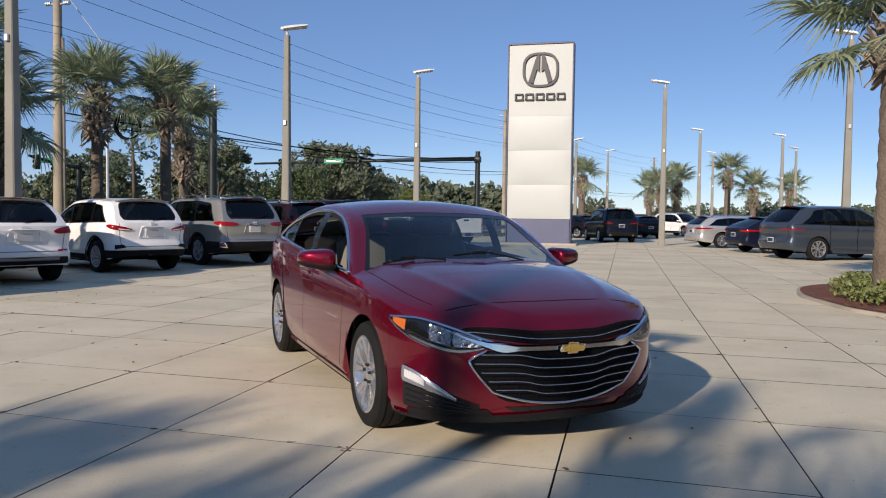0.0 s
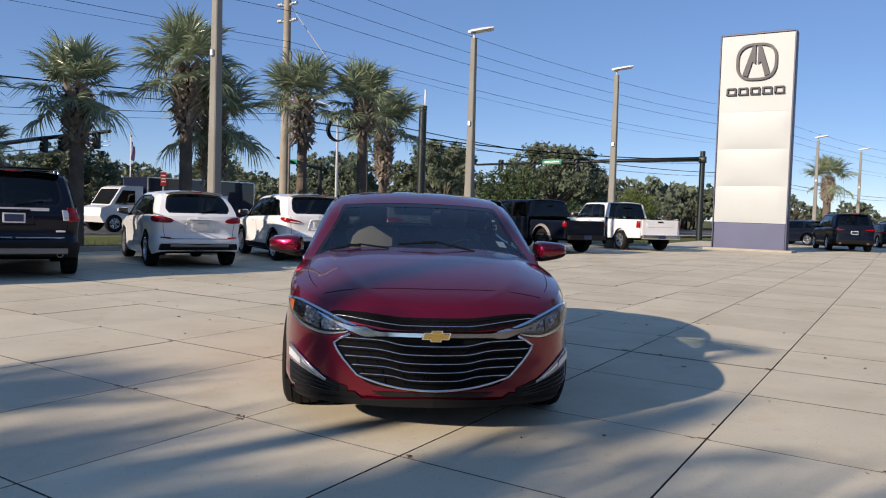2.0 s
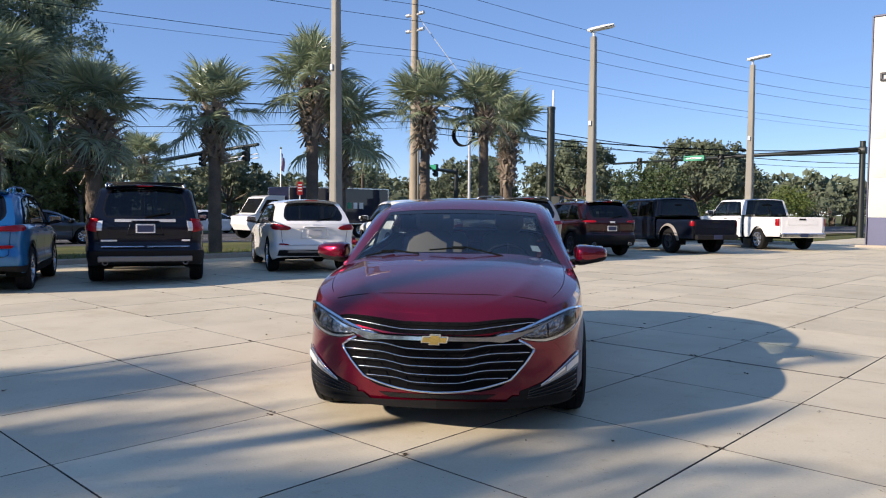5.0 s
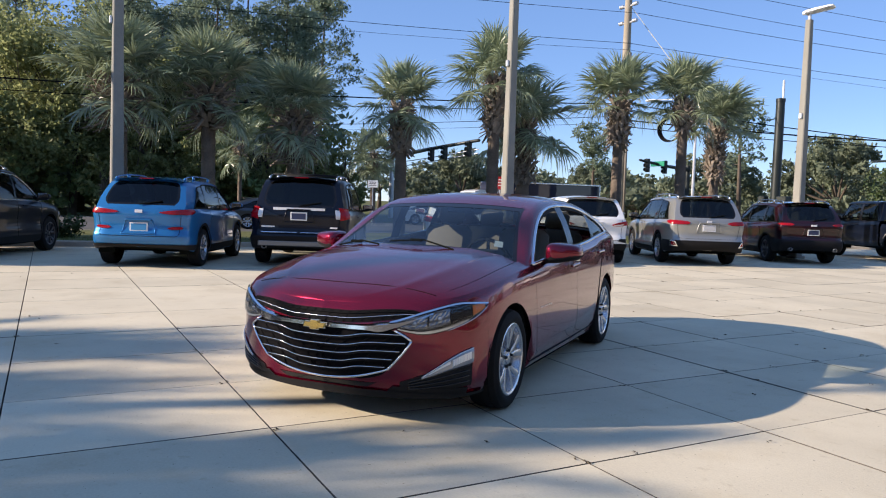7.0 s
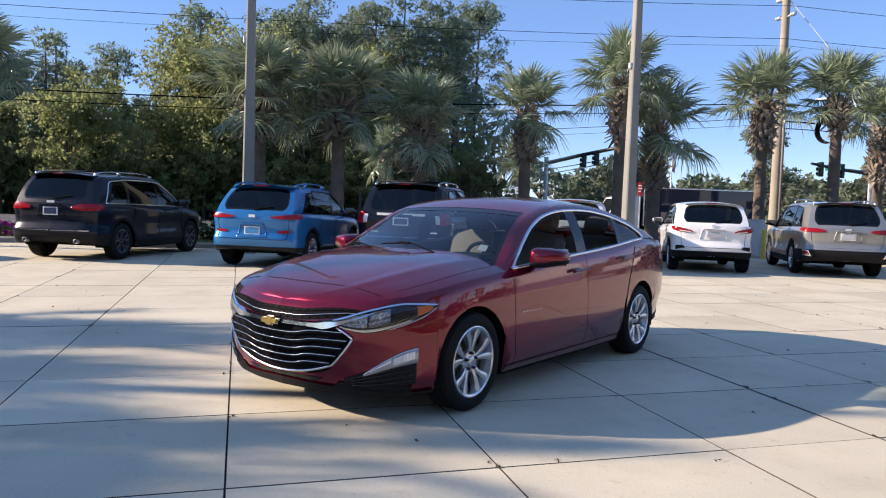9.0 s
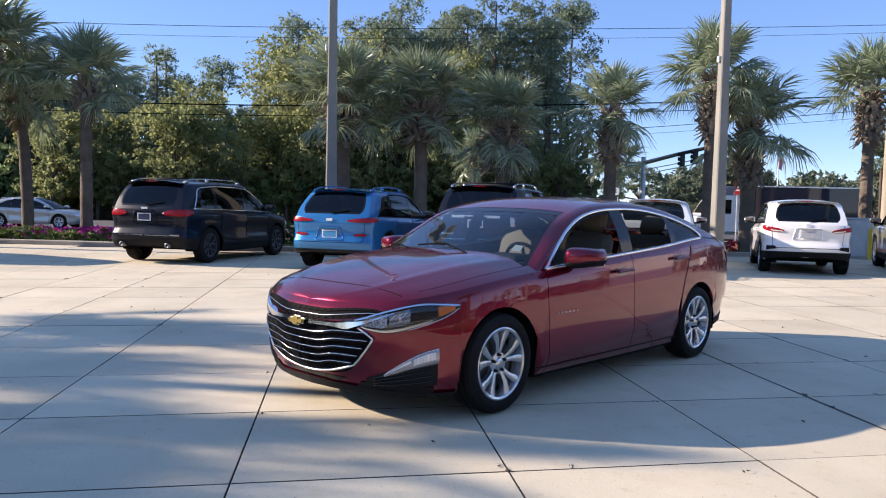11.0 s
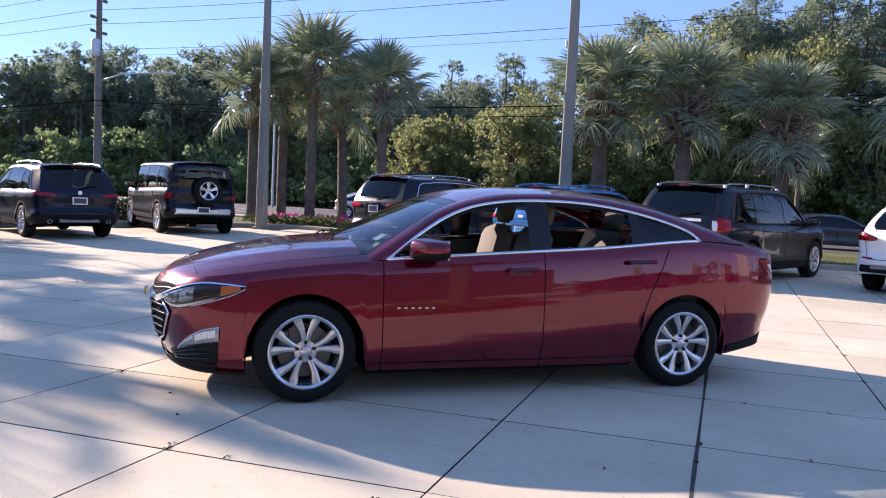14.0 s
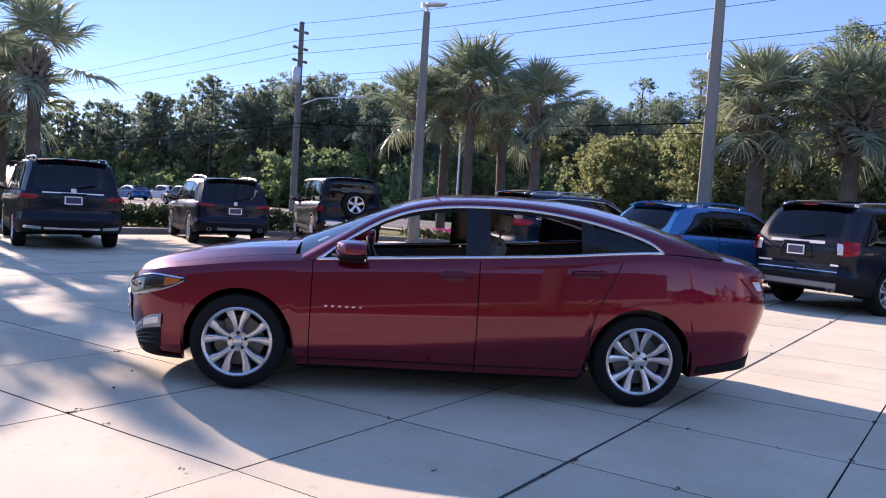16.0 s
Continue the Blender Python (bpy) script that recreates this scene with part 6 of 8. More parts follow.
r, s, c = wagon("saloon_car", "dark blue saloon parked between two lighter cars", "car", P_NAVY, 4.8, 1.86, 1.45, 2.85, 0.88, belt=0.95, hood=0.93, slant=1.05, tyre=0.345, rim=0.25, clad=False, sill=0.24, lean=0.42, wiper=False,
      lamps=[("red", [("r", 0.50, 0.82), ("s", -1.85, 0.84), ("s", -1.80, 0.92), ("r", 0.50, 0.92)])], plate_z=0.72, exhaust=(0.55, -0.55))
park(r, (4.55, 33.2), (0.92, 0.39), 2.85)
r, s, c = wagon("sport_utility", "white sport utility facing along the lane between the rows", "car", P_WHITE, 4.85, 1.92, 1.72, 2.82, 0.95, belt=1.06, hood=1.05, slant=0.5, tyre=0.37, rim=0.25, rails=M_SATIN, lamps=[], plate_z=0)
park(r, (2.1, 62.0), (0.62, -0.78), 2.82)
r, s, c = wagon("crossover", "silver crossover parked beyond the pylon", "car", P_SILVER, 4.6, 1.86, 1.62, 2.7, 0.9, belt=1.04, hood=1.02, slant=0.5, tyre=0.36, rim=0.24, lamps=[], plate_z=0)
park(r, (0.2, 61.5), (-0.2, -1.0), 2.7)
for k, (x, y) in enumerate(((-3.4, 50.0), (-5.6, 52.5), (0.4, 52.0))):
    r, s, c = wagon("saloon_car", "dark car parked far down the lot", "car", P_BLACK, 4.7, 1.84, 1.46, 2.78, 0.9, belt=0.96, hood=0.94, slant=0.9, tyre=0.34, rim=0.23, clad=False, sill=0.24, lean=0.40, wiper=False,
          lamps=[("red", [("r", 0.50, 0.82), ("s", -1.85, 0.84), ("s", -1.80, 0.92), ("r", 0.50, 0.92)])], plate_z=0.72)
    park(r, (x, y), (-0.85, 0.5) if k < 2 else (-0.3, 0.95), 2.78)


def box_truck(x, y, z, heading):
    """A delivery truck with a high box body."""
    root = thing("box_truck", "box truck with white cab and navy blue box on the road", "truck", "cars on the road")
    bx = Mesh().box((-2.6, 0, 1.72), (6.2, 2.35, 1.95), bevel=0.03).ob("box_body", P_NAVYBOX, root)
    for sg in (1, -1):
        for zz in (0.76, 2.68):
            Mesh().box((-2.6, sg * 1.18, zz), (6.22, 0.03, 0.07), bevel=0.01).ob("box_rail", M_SATIN, bx)
        for xx in (-5.68, 0.48):
            Mesh().box((xx, sg * 1.18, 1.72), (0.07, 0.03, 1.96), bevel=0.01).ob("corner_post", M_SATIN, bx)
        for k in range(5):
            Mesh().box((-3.9 + 0.38 * k, sg * 1.182, 1.75), (0.26, 0.012, 0.34), bevel=0.004).ob("name_bar", M_WHITEPAPER if k != 2 else M_GREENSIGN, bx)
        for xx in (2.05, -3.9):
            put_wheel(root, xx, sg * 0.95, 0.42, 0.42, 0.26, 0.25, "steel")
    Mesh().prism([(0.62, 0.45), (2.55, 0.45), (2.72, 0.75), (2.66, 1.15), (2.25, 1.28), (1.72, 2.12), (1.45, 2.22), (0.62, 2.22)], 2.0, pose(0, -1.0, 0)).ob("cab", P_WHITE, root)
    for sg in (1, -1):
        Mesh().prism([(1.02, 1.32), (2.05, 1.32), (1.64, 2.0), (1.02, 2.0)], 0.012 * sg, pose(0, sg * 1.0, 0)).ob("side_window", M_TINT, root)
    Mesh().grid(lambda a, b: Vector((lerp(2.27, 1.75, a), b, lerp(1.30, 2.10, a))), (0.04, 0.96), (-0.88, 0.88)).ob("windscreen", M_GLOSSBLACK, root)
    Mesh().box((-1.6, 0, 0.62), (7.6, 0.8, 0.2), bevel=0.02).ob("chassis", M_BLACK, root)
    root.matrix_basis = pose(x, y, z, 0, 0, math.degrees(math.atan2(heading[1], heading[0])))
    return root


P_NAVYBOX = paint("navy_box_paint", (0.010, 0.014, 0.035), 0.0, 0.45)


def traffic(label, body, x, y, z, heading, H=1.45, L=4.7):
    """A car out on the road."""
    r, s2, c2 = wagon("saloon_car", label, "car", body, L, 1.82, H, 2.75, 0.9, belt=0.93 if H < 1.5 else 1.03, hood=0.92 if H < 1.5 else 1.03, slant=1.05 if H < 1.5 else 0.5, tyre=0.33, rim=0.22, arch=0.38, lean=0.42 if H < 1.5 else 0.3, clad=False, sill=0.24,
                      group="cars on the road", glass=M_TINT, wiper=False, plate_z=0.7, lamps=[("red", [("r", 0.5, 0.78), ("s", -1.95, 0.80), ("s", -1.9, 0.88), ("r", 0.5, 0.88)])])
    a = math.degrees(math.atan2(heading[1], heading[0]))
    r.matrix_basis = pose(x, y, z, 0, 0, a)
    return r


UP, DOWN = (0.15, 1.0), (-0.15, -1.0)
box_truck(-31.3, 25.6, -0.16, DOWN)
traffic("grey saloon waiting on the road", P_GREY, -31.4, 13.4, -0.16, UP)
traffic("white saloon on the far lanes of the road", P_WHITE, -40.5, 26.5, -0.16, UP)
traffic("silver saloon passing on the road", P_SILVER, -34.5, -8.6, -0.16, UP)
traffic("dark sport utility on the road", P_GREY, -38.6, -44.5, -0.16, DOWN, 1.7)
traffic("blue hatchback far along the road", P_BLUE, -43.6, -59.0, -0.16, DOWN)
traffic("white sport utility far along the road", P_WHITE, -50.0, -62.5, -0.16, DOWN, 1.65)
# ---- light poles, pylon, signal gear, power line ----
def light_pole(x, y, h, head_turn, label="square tapered concrete light pole with flat twin-board lamp head", w0=0.30, w1=0.17):
    root = thing("light_pole", label, "light pole", "lot light poles", pose(x, y, 0))
    me = Mesh()
    for k, (a, b, z0, z1) in enumerate(((w0, w1, 0.0, h),)):
        me.grid(lambda s, c: Vector(((a + (b - a) * s) / 2 * (1, 1, 0.8, -0.8, -1, -1, -0.8, 0.8, 1)[int(c)], (a + (b - a) * s) / 2 * (-0.8, 0.8, 1, 1, 0.8, -0.8, -1, -1, -0.8)[int(c)], lerp(z0, z1, s))), seq(0, 1, 8), range(9))
    me.box((0, 0, 0.02), (w0 + 0.10, w0 + 0.10, 0.12), bevel=0.02)
    me.ob("pole", M_POLE, root, smooth="auto")
    Mesh().tube([(0, 0, h - 0.02), (0, 0, h + 0.22)], 0.05, 8).ob("tenon", M_GALV, root)
    m = pose(0, 0, h + 0.22, 0, 0, head_turn)
    hd = Mesh()
    hd.prism([(-0.12, -0.02), (0.66, 0.0), (0.68, 0.03), (0.30, 0.055), (-0.10, 0.05)], 0.42, m @ pose(0, 0, 0, 0, -9, 0) @ Matrix.Translation((0, -0.21, 0)))
    hd.box((-0.13, 0, 0.0), (0.16, 0.12, 0.10), m, bevel=0.02)
    head = hd.ob("lamp_head", M_LAMPHEAD, root)
    for i in range(7):
        Mesh().box((0.0 + i * 0.085, 0, 0.058), (0.012, 0.34, 0.03), m @ pose(0, 0, 0, 0, -9, 0)).ob("cooling_fin", M_LAMPHEAD, head)
    Mesh().box((0.30, 0, -0.022), (0.66, 0.30, 0.02), m @ pose(0, 0, 0, 0, -9, 0), bevel=0.004).ob("lamp_lens", M_LENS, head)
    Mesh().box((0.0, -(w0 + w1) / 4 - 0.03, h * 0.60), (0.10, 0.06, 0.16), bevel=0.01).ob("junction_box", M_GALV, root)
    return root


light_pole(-11.45, 23.7, 7.2, 25)
light_pole(-9.35, 32.0, 7.2, 20)
light_pole(-13.75, 14.55, 8.6, 20)
light_pole(-14.9, 4.75, 8.6, 20)
light_pole(-17.5, -5.35, 7.6, 150)
light_pole(-5.80, -11.83, 8.22, 180)
light_pole(1.02, 38.84, 7.6, 180)
light_pole(7.4, 31.6, 8.0, 180)
for x, y, turn in ((4.0, 58.0, 180), (6.6, 78.0, 180), (10.2, 62.5, 180), (13.2, 74.0, 200), (-3.1, 75.0, 0), (-5.2, 64.0, 0)):
    light_pole(x, y, 7.4, turn, "distant concrete light pole with flat lamp head")

# pylon
SX0, SX1, SY, SZ = -6.17, -3.19, 36.4, 9.38
py = thing("pylon_sign", "tall white panelled dealership pylon with dark emblem and slate-blue base", "sign", m=pose((SX0 + SX1) / 2, SY, 0))
w = SX1 - SX0
z = 1.22
heights = [1.61, 1.61, 1.61, 3.31]
for hgt in heights:
    me = Mesh().box((0, 0.31, z + hgt / 2), (w, 0.50, hgt - 0.004))
    def skin(u, k):
        bow = 0.055 * (1 - abs(u) ** 4) * (4 * k * (1 - k)) ** 0.8 if hgt < 2 else 0.0
        return Vector((u * w / 2, 0.045 - bow, z + 0.002 + (hgt - 0.004) * k))
    me.grid(skin, seq(-1, 1, 20), seq(0, 1, 12))
    o = me.ob("panel", M_PANEL, py, "white aluminium panel", smooth="auto")
    z += hgt
Mesh().box((0, 0.30, 0.61), (w - 0.02, 0.52, 1.22), bevel=0.02).ob("base", M_PANEL_DARK, py, "slate-blue clad base")
Mesh().box((w / 2 + 0.03, 0.30, 4.7), (0.06, 0.66, 9.42), bevel=0.01).ob("side_fin", M_PANEL_SIDE, py, "grey side fin")
Mesh().box((0, 0.29, SZ + 0.03), (w, 0.60, 0.07), bevel=0.01).ob("top_edge", M_PANEL_SIDE, py)
Mesh().box((-w / 2 - 0.03, 0.29, 4.7), (0.05, 0.60, 9.42), bevel=0.01).ob("side_edge", M_PANEL_SIDE, py)
Mesh().box((0, 0.30, -0.02), (w + 0.7, 1.3, 0.22), bevel=0.03).ob("footing", M_KERB, py)
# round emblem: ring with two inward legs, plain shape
em = Mesh()
cz, rx, rz = 8.18, 0.84, 0.80
def ring_pt(a, k, y):
    e = 0.72
    ca, sa = math.cos(a), math.sin(a)
    return Vector((math.copysign(abs(ca) ** e, ca) * rx * k, y, cz + math.copysign(abs(sa) ** e, sa) * rz * k))
for k0, k1, y in ((1.0, 0.875, -0.06),):
    em.grid(lambda a, q: ring_pt(a, (k0, k0, k1, k1)[int(q)], (0.0, y, y, 0.0)[int(q)]), seq(0, math.tau, 48), range(4))
for sg in (1, -1):
    em.prism([(sg * 0.05, cz + 0.70), (sg * 0.18, cz + 0.66), (sg * 0.56, cz - 0.55), (sg * 0.36, cz - 0.63), (sg * 0.18, cz + 0.0), (sg * 0.045, cz - 0.09)], -0.06)
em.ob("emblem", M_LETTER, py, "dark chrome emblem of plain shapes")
# the name below it as plain blocks
for i in range(5):
    bars = Mesh()
    x = -0.98 + 0.49 * i
    bars.box((x, -0.03, 6.80), (0.42, 0.06, 0.07), bevel=0.01)
    bars.box((x + 0.01, -0.03, 7.06), (0.34, 0.06, 0.07), bevel=0.01)
    bars.box((x - 0.17, -0.03, 6.93), (0.08, 0.06, 0.31), bevel=0.01)
    bars.box((x + 0.16, -0.03, 6.93), (0.07, 0.06, 0.29), bevel=0.01)
    bars.ob("name_block", M_LETTER, py, "dark chrome letter as plain bars")


def signal_head(parent, x, y, z, way):
    me = Mesh().box((x, y, z), (0.32, 0.28, 1.05), bevel=0.03)
    hd = me.ob("signal_head", M_SIGNPOLE, parent)
    for k in (-0.33, 0.0, 0.33):
        Mesh().turn([(0.0, 0.0), (0.13, 0.0), (0.15, -0.16), (0.14, -0.16), (0.12, 0.0)], 14, Matrix.Translation((x, y - 0.15, z + k))).ob("hood", M_SIGNPOLE, hd, smooth="auto")
    return hd


# mast arm across the junction
ma = thing("traffic_signal", "dark green mast arm with signal heads and green street plate", "traffic signal", m=pose(-12.8, 61.2, 0))
me = Mesh().tube([(0, 0, -0.3), (0, 0, 6.5)], 0.24, 12, 0.19)
me.box((0, -0.0, 5.85), (0.5, 0.5, 0.5), bevel=0.04)
me.ob("pole", M_SIGNPOLE, ma, smooth="auto")
Mesh().tube([(0, 0, 5.9), (-8, -0.2, 5.8), (-19.5, -0.6, 5.55)], 0.19, 10, 0.09).ob("arm", M_SIGNPOLE, ma, smooth=True)
for x in (-10.0, -13.9, -17.0):
    signal_head(ma, x, -0.5, 5.45, 0)
Mesh().box((-12.2, -0.55, 5.75), (1.75, 0.05, 0.42), bevel=0.02).ob("street_plate", M_GREENSIGN, ma, "green street name plate")
Mesh().box((-12.2, -0.585, 5.75), (1.3, 0.02, 0.12), bevel=0.005).ob("name_bar", M_WHITEPAPER, ma)
sp = thing("signal_pole", "thick dark green steel signal pole with control boxes", "signal pole", m=pose(-20.6, 34.4, 0))
me = Mesh().tube([(0, 0, -0.4), (0, 0, 6.75)], 0.23, 14, 0.20)
me.turn([(0.0, 6.8), (0.22, 6.75), (0.22, 6.6)], 14, pose(0, 0, 0, 90, 0, 0))
me.ob("pole", M_SIGNPOLE, sp, smooth="auto")
Mesh().box((0.55, -0.1, 1.9), (0.55, 0.4, 0.5), bevel=0.03).ob("pedestrian_signal", M_SIGNPOLE, sp)
Mesh().box((-0.5, -0.2, 1.9), (0.35, 0.35, 0.5), bevel=0.03).ob("control_box", M_SIGNPOLE, sp)
Mesh().tube([(0.12, 0, 6.7), (0.12, 0, 7.6)], 0.05, 8).ob("antenna", M_LAMPHEAD, sp)
# a second mast arm seen through the palms
mb = thing("traffic_signal", "dark mast arm with two signal heads across the junction", "traffic signal", m=pose(-43.1, 52.2, 0))
Mesh().tube([(0, 0, -0.3), (0, 0, 5.1)], 0.22, 12, 0.18).ob("pole", M_SIGNPOLE, mb, smooth="auto")
Mesh().tube([(0, 0, 4.75), (0.9, -3.6, 4.85), (1.9, -7.2, 5.1)], 0.16, 10, 0.09).ob("arm", M_SIGNPOLE, mb, smooth=True)
for k in (0.45, 0.80):
    signal_head(mb, 1.9 * k, -7.2 * k - 0.25, 4.75, 0)
Mesh().box((1.15, -4.6, 4.95), (1.5, 0.05, 0.40), bevel=0.02).ob("street_plate", M_GREENSIGN, mb, "green street name plate")
mc = thing("traffic_signal", "long grey mast arm with signal heads beyond the road", "traffic signal", m=pose(-61.0, 33.2, 0))
Mesh().tube([(0, 0, -0.3), (0, 0, 5.9)], 0.24, 12, 0.20).ob("pole", M_GALV, mc, smooth="auto")
Mesh().tube([(0, 0, 5.35), (10.0, -1.6, 5.5), (20.6, -3.3, 5.55)], 0.19, 10, 0.11).ob("arm", M_SIGNPOLE, mc, smooth=True)
for k in (0.58, 0.72, 0.95):
    signal_head(mc, 20.6 * k, -3.3 * k - 0.3, 5.0, 0)
for z0, z1 in ((4.75, 4.95), (4.35, 4.70)):
    Mesh().tube([(0, 0, z0), (10.0, -1.6, (z0 + z1) / 2 - 0.05), (20.6, -3.3, z1)], 0.035, 6).ob("stay_cable", M_GALV, mc, smooth=True)


def power_pole(x, y, h, m, label, cross=True):
    root = thing("power_pole", label, "power pole", "power line poles", pose(x, y, -0.3))
    Mesh().tube([(0, 0, 0), (0, 0, h + 0.3)], 0.24, 10, 0.15).ob("pole", m, root, smooth="auto")
    for z in (h - 0.3, h - 1.3, h - 2.05):
        for sg in (1, -1):
            me = Mesh().tube([(0.1 * sg, 0, z), (0.58 * sg, 0, z + 0.05)], 0.05, 6)
            for q in range(3):
                me.turn([(0.0, -0.05), (0.085, -0.05), (0.09, 0.0), (0.0, 0.03)], 10, Matrix.Translation(((0.36 + 0.09 * q) * sg, 0, z + 0.04)) @ pose(0, 0, 0, 0, 0, 90))
            me.ob("insulator", M_WOODDARK if m is M_WOODDARK else M_GALV, root, smooth="auto")
    if h > 12:
        Mesh().tube([(0.26, 0.05, 0), (0.22, 0.04, h * 0.72)], 0.06, 8).ob("conduit", M_WOODDARK, root, "dark riser conduit", smooth=True)
        Mesh().tube([(0.05, 0, h - 1.2), (2.2, 2.6, 6.6)], 0.018, 5).ob("guy_wire", M_LAMPHEAD, root, "pale guy wire with plastic guard")
    if m is M_WOODDARK:
        arm = Mesh().tube([(0, 0, 7.0), (-0.6, 1.0, 7.5), (-1.7, 2.9, 7.75)], 0.05, 8, 0.035).ob("lamp_arm", M_GALV, root, smooth=True)
        Mesh().box((0, 0, 0), (0.26, 0.75, 0.14), pose(-1.85, 3.2, 7.74, 0, 0, 30), bevel=0.05).ob("lantern", M_LAMPHEAD, arm)
    return root


POLES = [(-42.0, -100.0, 11.5), (-30.7, -24.0, 11.7), (-23.6, 27.4, 12.2), (-13.0, 75.0, 11.7), (2.0, 135.0, 11.5)]
for i, (x, y, h) in enumerate(POLES):
    power_pole(x, y, h, M_WOODDARK if i == 1 else M_WOODPOLE, "tall grey concrete power pole with insulators" if i != 1 else "dark weathered wooden power pole with transformer")
tr = Mesh().turn([(0.0, 0.0), (0.22, 0.0), (0.24, 0.05), (0.24, 0.85), (0.2, 0.92), (0.0, 0.92)], 16, pose(-30.25, -23.8, 8.0, 90, 0, 0))
tr.box((-30.5, -23.9, 8.3), (0.3, 0.1, 0.1))
tagged(tr.ob("transformer", M_GALV, smooth="auto"), "grey can transformer hung on the wooden pole", "transformer")
def cable(a, b, sag, r, n=18):
    a, b = Vector(a), Vector(b)
    return [a.lerp(b, k / n) - Vector((0, 0, 4 * sag * (k / n) * (1 - k / n))) for k in range(n + 1)]


for hgt, side, sag, r in ((-0.25, 0.55, 0.8, 0.011), (-1.25, 0.55, 0.7, 0.011), (-2.0, 0.55, 0.6, 0.011), (-3.3, 0.2, 0.5, 0.011), (-3.6, 0.2, 0.6, 0.007), (-6.05, 0.2, 0.8, 0.026), (-6.3, 0.2, 0.95, 0.016)):
    me = Mesh()
    for (x0, y0, h0), (x1, y1, h1) in zip(POLES, POLES[1:]):
        me.tube(cable((x0 + side, y0, h0 + hgt), (x1 + side, y1, h1 + hgt), sag, r), r, 5, cap=False)
    tagged(me.ob("overhead_cable", M_WIRE), "long black overhead cable along the road", "cable", "power line cables")
me = Mesh()
for k, (dz, rr) in enumerate(((0, 0.035), (-0.3, 0.02))):
    me.tube(cable((-23.4, 27.4, 5.4 + dz), (-12.8, 61.2, 5.9 + dz), 0.5, rr), rr, 5, cap=False)
    me.tube(cable((-23.4, 27.4, 5.6 + dz), (-60, -6.0, 6.0 + dz), 0.6, rr * 0.4), rr * 0.4, 5, cap=False)
tagged(me.ob("signal_cable", M_WIRE), "thick black signal cables strung over the junction", "cable")
# coil of spare cable hung beside the palms
me = Mesh()
for k in range(4):
    me.tube([(-19.2 + 0.42 * math.cos(a) * (1 + 0.03 * k), 26.05 - 0.05 * k + 0.15 * math.cos(a), 4.6 + 0.46 * math.sin(a) * (1 + 0.03 * k)) for a in seq(0, math.tau, 24)], 0.026, 6)
tagged(me.ob("cable_coil", M_WIRE), "black coil of spare cable hung in the air", "cable")


def street_lamp(x, y, h, way):
    root = thing("street_lamp", "slim road lamp with a long curved arm", "street lamp", "road lamps", pose(x, y, -0.2, 0, 0, way))
    Mesh().tube([(0, 0, 0), (0, 0, h)], 0.11, 8, 0.07).ob("pole", M_GALV, root, smooth="auto")
    Mesh().tube([(0, 0, h - 0.6), (0.6, 0, h + 0.2), (1.6, 0, h + 0.55), (2.8, 0, h + 0.6)], 0.05, 8, 0.035).ob("arm", M_GALV, root, smooth=True)
    Mesh().box((3.1, 0, h + 0.58), (0.75, 0.28, 0.14), bevel=0.05).ob("lantern", M_LAMPHEAD, root)


street_lamp(-31.0, 40.0, 8.0, 200)
street_lamp(-46.0, -22.0, 7.0, 0)



# small things along the verge
def utility_cabinet(x, y):
    root = thing("utility_cabinet", "grey metal utility cabinet with a yellow marker beside the palms", "utility box", "", pose(x, y, -0.02, 0, 0, 28))
    Mesh().box((0, 0, 0.62), (0.62, 0.42, 1.12), bevel=0.02).ob("body", M_GALV, root)
    Mesh().box((0, 0, 0.03), (0.8, 0.6, 0.16), bevel=0.02).ob("plinth", M_KERB, root)
    Mesh().box((0, 0, 1.20), (0.66, 0.46, 0.05), bevel=0.015).ob("lid", M_GALV, root)
    Mesh().box((0.42, -0.26, 0.45), (0.10, 0.10, 0.95), bevel=0.03).ob("marker", M_YELLOW, root)


utility_cabinet(-15.8, 20.2)


def small_sign(x, y, z, w, h, face, label, turn):
    root = thing("road_sign", label, "sign", "", pose(x, y, -0.1, 0, 0, turn))
    Mesh().box((0, 0, (z + h / 2) / 2), (0.05, 0.05, z + h / 2), bevel=0.008).ob("post", M_GALV, root)
    p = Mesh().box((0, -0.035, z), (w, 0.012, h), bevel=0.004).ob("plate", face, root)
    for k in range(3):
        Mesh().box((0, -0.044, z + h * (0.25 - 0.22 * k)), (w * 0.7, 0.006, h * 0.09), bevel=0.002).ob("line", M_LETTER if face is not M_REDSIGN else M_WHITEPAPER, p)


M_REDSIGN = vary(mat("red_sign", (0.45, 0.02, 0.02), 0.45), 0.1, 3.0, 30.0)
small_sign(-24.0, 21.0, 2.35, 0.22, 0.55, M_REDSIGN, "small red and white sign on a post", 60)
small_sign(-41.4, 22.7, 2.45, 0.62, 0.45, M_WHITEPAPER, "small white sign on a thin post", 60)

flag = thing("flagpole", "tall thin white flagpole beyond the road", "flagpole", "", pose(-62, 47, -0.2))
Mesh().tube([(0, 0, 0), (0, 0, 7.6)], 0.08, 10, 0.04).ob("pole", M_LAMPHEAD, flag, smooth=True)
Mesh().turn([(0.0, 0.12), (0.10, 0.06), (0.12, 0.0), (0.10, -0.06), (0.0, -0.12)], 12, pose(0, 0, 7.7, 90)).ob("finial", M_GOLD, flag, smooth=True)
Mesh().grid(lambda k, q: Vector((0.10 + 0.42 * k + 0.05 * math.sin(q * 5), 0.10 * math.sin(k * 7 + q * 2), 7.2 - 1.5 * q - 0.55 * k)), seq(0, 1, 10), seq(0, 1, 8)).ob("flag", M_FLAG, flag, "limp dark red and blue flag", smooth=True)
